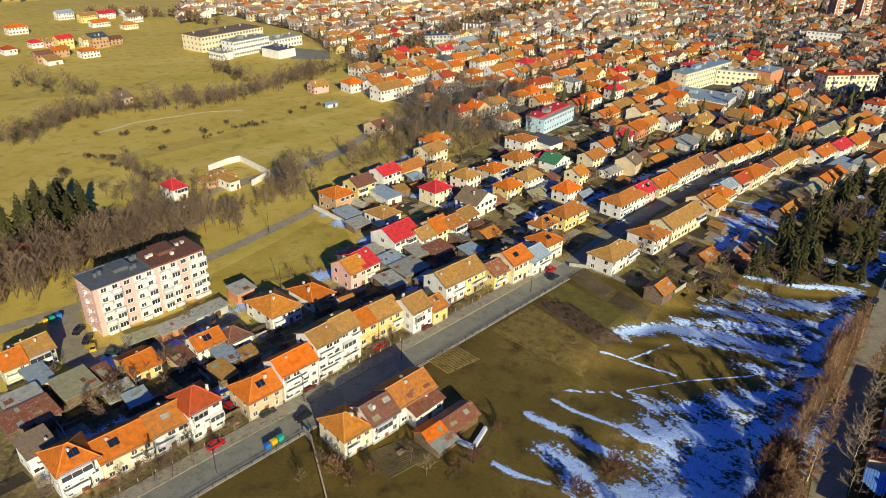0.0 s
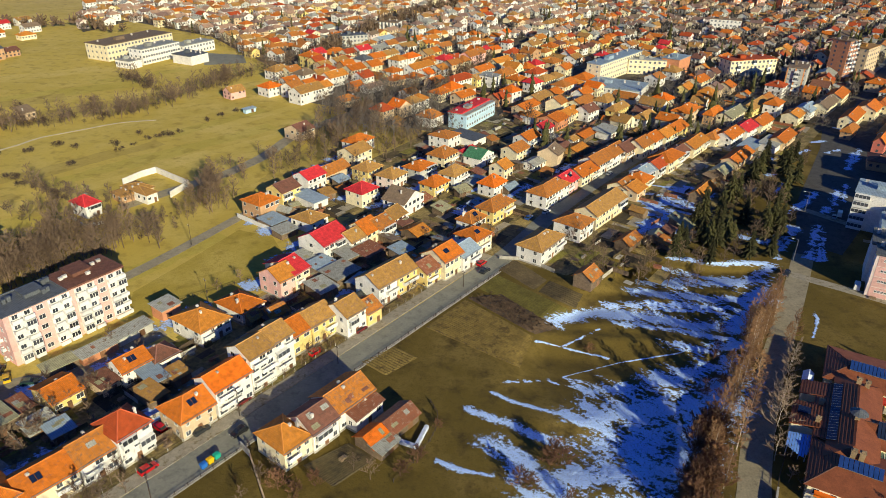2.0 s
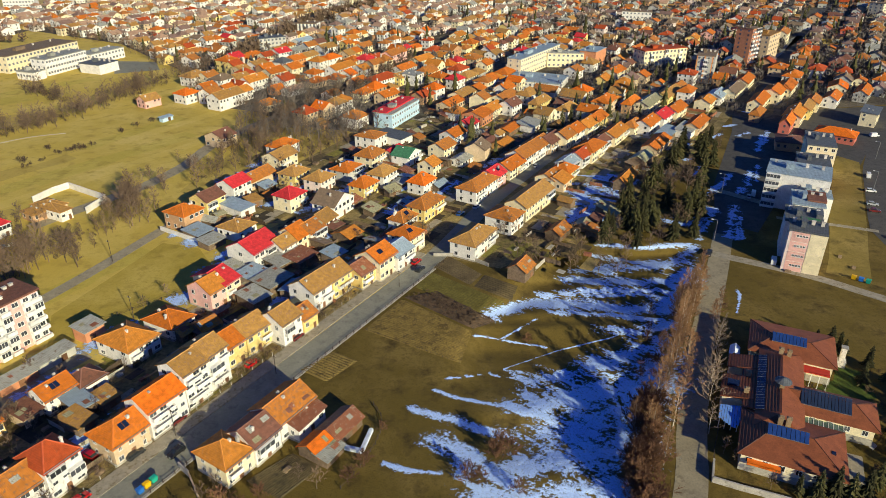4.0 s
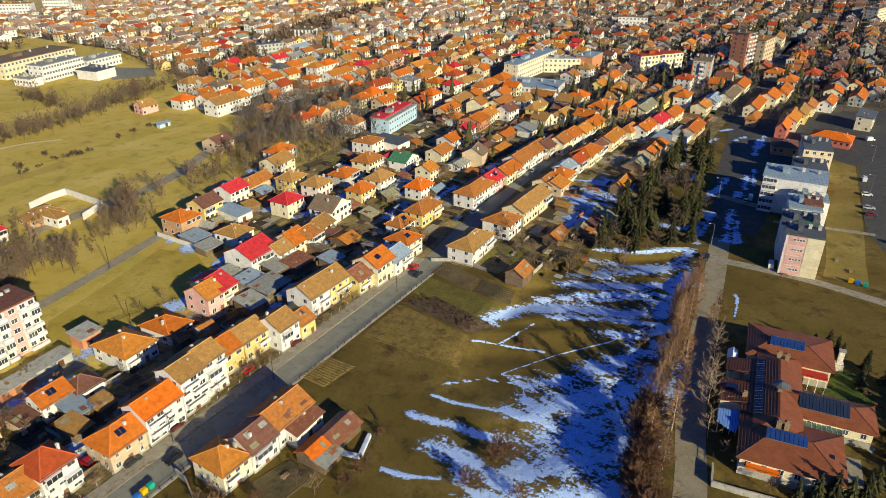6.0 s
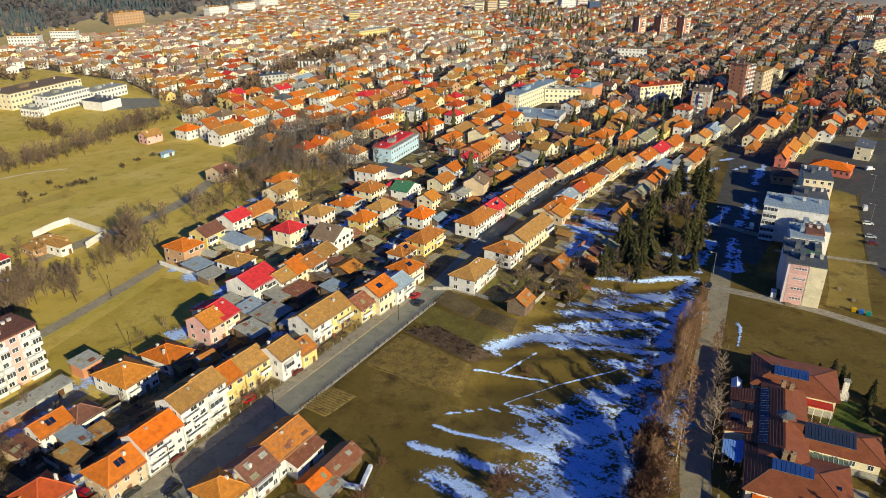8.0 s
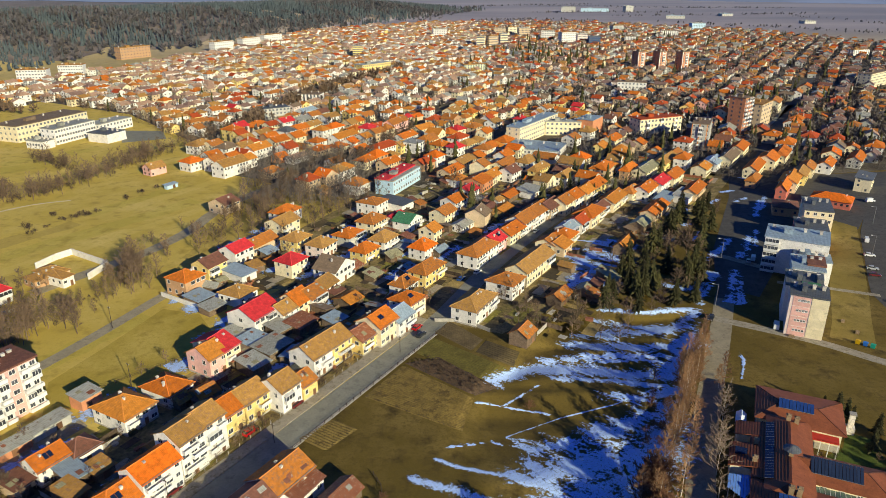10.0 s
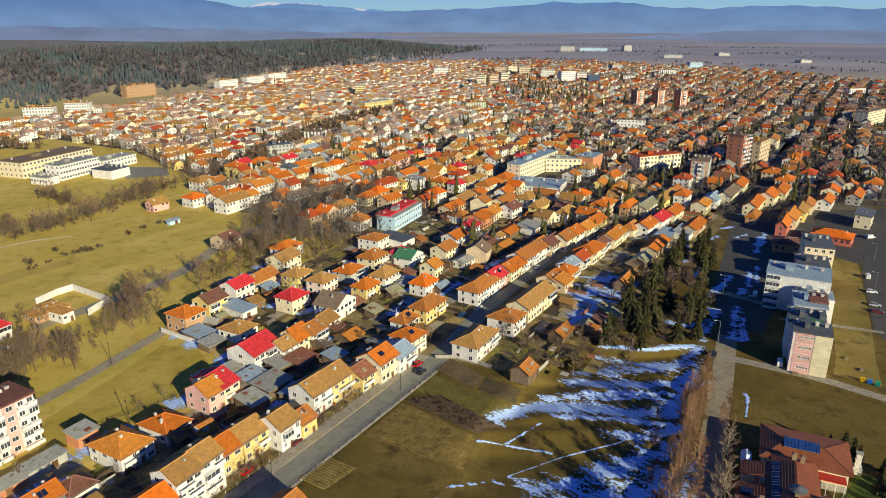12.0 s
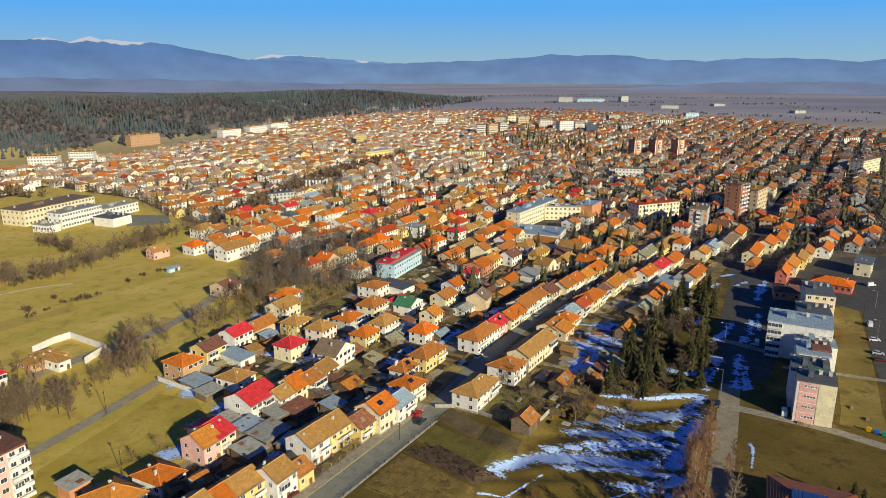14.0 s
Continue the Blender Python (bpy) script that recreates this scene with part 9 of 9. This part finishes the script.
dark_wood = mat("dark_wood", (0.07, 0.05, 0.035), 0.3, 2, 0.9)
post_fence([uv_to_xy(-20, 102.6), uv_to_xy(95, 102.7), uv_to_xy(170, 102.8)], 3.0, 0.95, dark_wood, dark_wood, "low dark fence along the street and field")
post_fence([uv_to_xy(12, 114.5), uv_to_xy(60, 114.6), uv_to_xy(110, 114.6), uv_to_xy(168, 114.6)], 3.6, 0.95, concrete, dark_wood, "low front garden fence with concrete posts along the pavement")
wall_run("garden_wall", [(-102.5, 222.2), (-89.8, 214.5), (-79.9, 209.4)], 1.6, 0.25, wall_mat["white"], "long white rendered garden wall")
wall_run("garden_wall", [(-161, 246), (-158.1, 255.5), (-154.4, 261.2), (-133.5, 248.3), (-135.6, 236.2)], 2.6, 0.3, wall_mat["white"], "white wall round an unfinished yard")
wall_run("garden_wall", [(-162, 212), (-153, 206), (-148, 210)], 1.2, 0.25, wall_mat["white"], "low white wall round the red-roofed house")
wall_run("garden_wall", [(-53, 105), (-47.5, 96.5), (-42, 88)], 1.0, 0.2, wall_mat["beige"], "low tan garden wall beside the long house")
wall_run("garden_wall", [(-53, 105), (-56, 107.5)], 1.6, 0.25, concrete, "concrete wall beside the bins")
wall_run("garden_wall", [(57.2, 109.5), (55.2, 104.4), (59.9, 102.3), (72, 97.5)], 1.4, 0.3, concrete, "low pale concrete wall round the lodge garden")
post_fence([(57.4, 110), (58.6, 113.2), (61.2, 118.5), (65.5, 128)], 1.6, 1.7, dark_wood, dark_wood, "dark board fence beside the lodge gate")
wall_run("garden_wall", [(-4, 203), (5.5, 203), (14, 196)], 1.2, 0.2, concrete, "grey garden wall below the white house")
post_fence([(-16.9, 127.8), (-14.8, 123.9), (-14.1, 120.1), (-15.2, 114.7), (-17.8, 107.8), (-21.1, 101.9)], 2.2, 1.0, dark_wood, dark_wood, "curved wooden fence round the hut")
post_fence([(86, 202), (79, 186), (72, 170)], 3.0, 1.3, dark_wood, metal_grey, "wire fence on posts beside the east road")
post_fence([(-100, 160), (-78, 180), (-70, 200)], 4.0, 1.2, dark_wood, dark_wood, "wooden fence between meadow and gardens")

# white wrapped bales along the hut's fence
bale = thing("bale", pose(-16.6, 118.6, 0), "white plastic wrapped fodder bale", "bale", "bales by the hut")
bm = bmesh.new()
bmesh.ops.create_cone(bm, cap_ends=True, segments=14, radius1=0.55, radius2=0.55, depth=0.9, matrix=Matrix.Translation((0, 0, 0.45)))
bmesh.ops.bevel(bm, geom=[e for e in bm.edges if e.calc_face_angle(0) > 0.9], offset=0.1, segments=2, affect="EDGES")
part("wrap", bm, white_sheet, bale)
for k in range(1, 17):
    t = k / 17
    x = np.interp(t, [0, 0.5, 1], [-16.6, -18.0, -22.5])
    y = np.interp(t, [0, 0.5, 1], [118.6, 112.2, 113.6])
    copy_thing(bale, pose(float(x), float(y), 0, 0, 0, k * 40))


def utility_pole(x, y, h, label, arm=1.2, lamp_head=False):
    root = thing("street_lamp" if lamp_head else "utility_pole", pose(x, y, 0, 0, 0, ANG), label, "street lamp" if lamp_head else "pole", "poles")
    bm = bmesh.new()
    bmesh.ops.create_cone(bm, cap_ends=True, segments=8, radius1=0.11, radius2=0.07, depth=h, matrix=Matrix.Translation((0, 0, h / 2)))
    part("pole", bm, dark_wood if not lamp_head else metal_grey, root)
    if lamp_head:
        part("arm", boxes((-0.05, 0, h - 0.1, 0.05, 1.6, h)), metal_grey, root)
        part("lamp_head", boxes((-0.16, 1.4, h - 0.16, 0.16, 2.1, h + 0.02)), white_paint, root)
    else:
        part("crossarm", boxes((-0.06, -arm / 2, h - 0.7, 0.06, arm / 2, h - 0.55)), dark_wood, root)
        for k in (-0.45, 0.0, 0.45):
            part("insulator", boxes((-0.05, k * arm - 0.05, h - 0.55, 0.05, k * arm + 0.05, h - 0.38)), white_paint, root)
    return root


for x, y in ((-68.5, 91.5), (-42.6, 139.5), (-14.2, 182.9)):
    utility_pole(x, y, 6.0, "slim dark street pole with cross arm")
for x, y in ((-109.4, 198.4), (-88.4, 164), (-8, 214), (6, 236), (30, 274), (52, 306), (-130, 140), (-60, 117)):
    utility_pole(x, y, 8.0, "dark wooden utility pole with cross arm")
for x, y in ((93.8, 215.4), (197.2, 300.1), (175.6, 262.8), (112, 259), (-76.5, 101)):
    utility_pole(x, y, 8.0, "grey metal street lamp", lamp_head=True)

# ---- cars, bins and small things ----
tyre = mat("tyre_rubber", (0.02, 0.02, 0.02), 0.1, 2, 0.9)
car_glass = mat("car_glass", (0.02, 0.025, 0.03), 0.1, 2, 0.08, spec=0.7)
PAINT = {"red": (0.45, 0.012, 0.015), "dark grey": (0.035, 0.037, 0.04), "black": (0.015, 0.015, 0.018), "dark green": (0.02, 0.05, 0.035), "yellow": (0.70, 0.42, 0.02), "white": (0.7, 0.7, 0.68), "silver": (0.40, 0.41, 0.42), "blue": (0.03, 0.08, 0.25), "maroon": (0.14, 0.02, 0.02)}
paint_mat = {k: mat("car_paint_" + k.replace(" ", "_"), c, 0.05, 1.0, 0.25, spec=0.6, rnd=0.0) for k, c in PAINT.items()}
car_protos = {}


def profile_solid(prof, half, taper):
    """A body from its side outline: points of x and z, and a half width that narrows with height by taper."""
    n = len(prof)
    zt = max(z for _, z in prof)
    verts = [(x, s * half * (1 - taper * z / zt), z) for s in (-1, 1) for x, z in prof]
    faces = [list(range(n)), list(range(n, 2 * n))[::-1]] + [[i + n, (i + 1) % n + n, (i + 1) % n, i] for i in range(n)]
    return verts, faces


def car(x, y, ang, colour, van=False):
    root = thing("van" if van else "car", pose(x, y, 0.05, 0, 0, ang), f"{colour} {'delivery van' if van else 'hatchback car'} parked on the ground", "van" if van else "car", "parked cars")
    key = (colour, van)
    if key not in car_protos:
        H = 1.95 if van else 1.0
        body = mesh("body", *profile_solid([(-2.0, 0.25), (2.05, 0.25), (2.1, 0.6), (1.95, 0.78), (1.05, 0.92), (-1.8, 0.97), (-2.05, 0.8)] if not van else [(-2.3, 0.3), (2.3, 0.3), (2.35, 0.9), (1.6, 1.2), (1.1, 1.95), (-2.25, 2.0), (-2.35, 1.0)], 0.84, 0.06), paint_mat[colour])
        cabin = mesh("glazing", *profile_solid([(-1.85, 0.95), (1.0, 0.92), (0.35, 1.4), (-1.35, 1.42)] if not van else [(1.0, 1.15), (1.66, 1.17), (1.16, 1.9), (0.9, 1.9)], 0.76 if not van else 0.86, 0.12 if not van else 0.0), car_glass)
        top = mesh("top", *profile_solid([(-1.4, 1.40), (0.38, 1.38), (0.25, 1.46), (-1.25, 1.49)] if not van else [(-2.2, 1.99), (1.05, 1.94), (1.0, 2.05), (-2.1, 2.08)], 0.70, 0.03), paint_mat[colour])
        bm = bmesh.new()
        bmesh.ops.create_cone(bm, cap_ends=True, segments=12, radius1=0.31, radius2=0.31, depth=0.2, matrix=pose(0, 0, 0.31, 90))
        wheel = bpy.data.meshes.new("wheel")
        bm.to_mesh(wheel)
        bm.free()
        wheel.materials.append(tyre)
        light = one("headlight", "headlight", ((-0.03, -0.16, -0.07, 0.03, 0.16, 0.07),), white_paint)
        car_protos[key] = body, cabin, top, wheel, light
    body, cabin, top, wheel, light = car_protos[key]
    part_of("body", body, None, root)
    part_of("glazing", cabin, None, root)
    part_of("top", top, None, root)
    for wx in (-1.3, 1.35):
        for wy in (-0.76, 0.76):
            part_of("wheel", wheel, None, root, at=pose(wx, wy, 0))
    for wy in (-0.55, 0.55):
        part_of("headlight", light, None, root, at=pose(2.08 if not van else 2.34, wy, 0.68))
    return root


for x, y, a, c in ((-72.6, 98.4, 60, "red"), (-66.6, 110.9, 59, "dark grey"), (-58.0, 111.6, 239, "black"), (-61.2, 121.8, 60, "maroon"), (-130.7, 127.8, 100, "black"), (-125.6, 124.8, 110, "black"), (-122.0, 122.3, 130, "yellow"), (-115.4, 121.6, 20, "dark green"),
                   (-99.3, 147.2, 60, "black"), (-49.6, 143.2, 60, "red"), (-76.3, 110.6, 150, "red"), (-40.3, 155.2, 60, "maroon"), (-9.6, 198.2, 60, "red"), (-17.6, 191.4, 60, "black"), (-8.2, 193.3, 60, "dark grey"), (5.5, 236.5, 60, "blue"), (12, 243, 60, "white"), (40, 288, 60, "silver"),
                   (166.4, 246.9, -20, "silver"), (163.7, 240.6, -20, "maroon"), (173, 260.4, -15, "white"), (158, 216, -30, "blue"), (152, 196, 60, "dark grey"), (150, 189, 60, "black"), (121, 254, 66, "silver"), (88.5, 205, 240, "dark grey"), (176, 243, 60, "silver"), (182, 252, 60, "blue"), (82, 344, 58, "white"), (-95, 132, 40, "dark grey")):
    car(x, y, a, c)
car(181, 277, 66, "white", van=True)
car(107.8, 199.4, 66, "white", van=True)
car(123.8, 256.5, 66, "white", van=True)
car(214, 332, 10, "white", van=True)

bin_mat = {"blue": mat("blue_plastic", (0.03, 0.17, 0.55), 0.1, 1, 0.5), "yellow": mat("yellow_plastic", (0.75, 0.45, 0.01), 0.1, 1, 0.5), "green": mat("green_plastic", (0.02, 0.36, 0.24), 0.1, 1, 0.5), "grey": mat("grey_plastic", (0.22, 0.22, 0.22), 0.1, 1, 0.5)}


def recycling_bin(x, y, ang, colour):
    root = thing("recycling_bin", pose(x, y, 0.05, 0, 0, ang), f"{colour} plastic recycling container", "bin", "recycling containers")
    bm = bmesh.new()
    for v in box(bm, -0.68, -0.55, 0.12, 0.68, 0.55, 1.2):
        if v.co.z < 0.5:
            v.co.x *= 0.85
            v.co.y *= 0.85
    part("body", bm, bin_mat[colour], root)
    part("lid", boxes((-0.72, -0.6, 1.2, 0.72, 0.6, 1.3), (-0.6, -0.45, 1.3, 0.6, 0.45, 1.45)), bin_mat[colour], root)
    for k in (-0.5, 0.5):
        part("wheel", boxes((k - 0.08, -0.4, 0, k + 0.08, 0.4, 0.14)), tyre, root)


for x, y, a, c in ((-61.4, 100.6, 59, "blue"), (-60.6, 102.1, 59, "yellow"), (-59.8, 103.6, 59, "green"), (-142.2, 128.9, 60, "yellow"), (-141.4, 130.6, 60, "green"), (-140.6, 132.3, 60, "blue"), (128.5, 188.7, -40, "yellow"), (130.1, 187.4, -40, "blue"), (131.7, 186.1, -40, "green")):
    recycling_bin(x, y, a, c)

# wood piles and heaps of timber in the yards
heap_mat = mat("stacked_firewood", (0.28, 0.20, 0.12), 0.35, 2.5, 0.9)
for x, y, a in ((131.8, 203.5, 60), (132.4, 195.8, 60), (110, 193.2, -24), (-72, 106, 60), (-56, 166, 60), (-44, 190, 60), (-58, 193, 150), (-90, 119, 60), (-101, 112, 60), (-84, 137, 60), (2, 226, 60), (26, 214, 60), (-33, 107, 60), (36, 250, 60), (46, 254, 60)):
    pile = thing("wood_pile", pose(x, y, 0, 0, 0, a), "stack of cut firewood on the ground", "wood pile", "wood piles")
    me = one("log", "log", ((-0.15, -0.5, 0, 0.15, 0.5, 0.3),), heap_mat)
    for k in range(2):
        for i in range(6 - k):
            part_of("log", me, None, pile, at=pose(-0.9 + 0.33 * i + 0.16 * k, rg.uniform(-0.1, 0.1), 0.31 * k))

# garden sheds and lean-tos between the houses
yard_sheds = 0
for k in range(900):
    u, v = rg.uniform(20, 330), rg.uniform(119, 196) if rg.random() < 0.8 else rg.uniform(66, 92)
    if (v < 100 and u < 190) or (v > 150 and u < 148) or yard_sheds >= 52:
        continue
    x, y = uv_to_xy(u, v)
    L, D = rg.uniform(3.5, 7.5), rg.uniform(3.0, 4.6)
    if all(math.hypot(x - fx, y - fy) > 0.8 * (fr + L / 2) for fx, fy, fr in footprints) and clear(x, y, 1.0):
        yard_sheds += 1
        house(x, y, ANG + rg.gauss(0, 5) + rg.choice((0, 0, 90)), L, D, rg.uniform(2.1, 2.7), rg.choice(("shed", "shed", "gable")), rg.uniform(0.5, 1.2), "wood", rg.choice(("rust", "greysheet", "bluegrey", "old", "tan", "moss", "brown", "taupe")), 1, group="garden sheds")

# dug beds, straw-coloured grass strips and paved spots in the gardens
bed_mats = [earth, mat("bed_straw", (0.33, 0.24, 0.08), 0.35, 0.4, 0.95, 0.15, 2), mat("bed_green", (0.20, 0.175, 0.036), 0.35, 0.4, 0.95, 0.15, 2), mat("bed_pale", (0.30, 0.26, 0.19), 0.3, 0.5, 0.9), mat("bed_black", (0.05, 0.04, 0.025), 0.3, 0.5, 0.95, 0.2, 1.5)]
V, T, M = [], [], []
for k in range(900):
    u, v = rg.uniform(0, 420), rg.uniform(116, 204) if rg.random() < 0.75 else rg.uniform(60, 96)
    if (v < 100 and u < 184) or (v > 150 and u < 146) or (v > 190 and u < 160):
        continue
    w, d = rg.uniform(3, 14), rg.uniform(2, 7)
    z = 0.03 + 0.0001 * k
    b = len(V)
    for su, sv in ((-w, -d), (w, -d), (w, d), (-w, d)):
        x, y = uv_to_xy(u + su / 2 + rg.uniform(-0.5, 0.5), v + sv / 2 + rg.uniform(-0.4, 0.4))
        V.append((x, y, z))
    T.append((b, b + 1, b + 2, b + 3))
    M.append(rg.randrange(5))
tagged(new("garden_beds", array_mesh("garden_beds", np.array(V), np.array(T), bed_mats, M)), "garden beds and grass strips in brown, straw and olive", "garden beds", kind="stuff")

# board fences, beds and odds and ends between the yards
V, T, M, base = [], [], [], 0
for k in range(1300):
    u, v = rg.uniform(15, 400), rg.uniform(118, 200) if rg.random() < 0.75 else rg.uniform(62, 92)
    if v < 100 and u < 182:
        continue
    if v > 152 and u < 150:
        continue
    x, y = uv_to_xy(u, v)
    if not clear(x, y, 0.3):
        continue
    kind = rg.random()
    if kind < 0.5:
        w, d, hh = rg.uniform(4, 11), 0.08, rg.uniform(1.0, 1.7)
    elif kind < 0.8:
        w, d, hh = rg.uniform(0.8, 3.0), rg.uniform(0.6, 2.2), rg.uniform(0.3, 1.1)
    else:
        w, d, hh = rg.uniform(2.0, 5.0), rg.uniform(1.5, 3.0), 0.16
    m = pose(x, y, 0, 0, 0, ANG + rg.choice((0, 90)) + rg.gauss(0, 3))
    vs, fs = box_rows(-w / 2, -d / 2, 0, w / 2, d / 2, hh)
    V += [(m @ Vector(p))[:] for p in vs]
    for f in fs:
        T += [(base + f[0], base + f[1], base + f[2]), (base + f[0], base + f[2], base + f[3])]
        M += [rg.randrange(5) if f is fs[0] else M[-1]] * 2
    base += 8
tagged(new("yard_clutter", array_mesh("yard_clutter", np.array(V), np.array(T), [dark_wood, wall_mat["wood"], concrete, roof_mat["rust"], earth], M)), "board fences, stacks and garden beds in the yards", "clutter", kind="stuff")

# works and barns on the far plain, and dark belts of trees
for k, (az, dist, L, h, c) in enumerate(((9.5, 2150, 40, 14, "greywall"), (11.5, 2180, 80, 9, "blue"), (14.0, 2200, 24, 16, "greywall"), (21, 2050, 34, 6, "greywall"), (26.5, 1820, 30, 6, "greywall"), (17.5, 1900, 44, 7, "greywall"))):
    block("factory", "long pale works hall on the far plain", math.sin(radians(az)) * dist, math.cos(radians(az)) * dist, rb.choice((0, -12, 15)), L, 18, h, 2, c, "bluegrey" if k % 2 else "greysheet", bays=6, fine=False, group="works on the plain")
spots = []
for line, n in (([(60, 1720), (200, 1760), (330, 1700)], 150), ([(300, 2500), (700, 2350), (1100, 2300)], 260), ([(-100, 2300), (200, 2500), (500, 2600)], 260), ([(500, 1650), (700, 1500), (820, 1350)], 160), ([(-60, 1700), (-20, 1900), (60, 2150)], 160), ([(900, 1900), (1000, 1500), (1050, 1200)], 160), ([(450, 1900), (700, 1950), (1000, 2000)], 200), ([(250, 2050), (420, 2080), (620, 2060)], 160)):
    for x, y in along(line, n // 2, 16, rg):
        spots.append((rg.choice((3, 4, 5, 4, 5)), x, y, 0, rg.uniform(0.25, 0.55), rg.uniform(0, 6)))
joined("plain_woods", wood, spots, [hazy_needles, hazy_twigs], "belts of trees on the far plain", "trees")
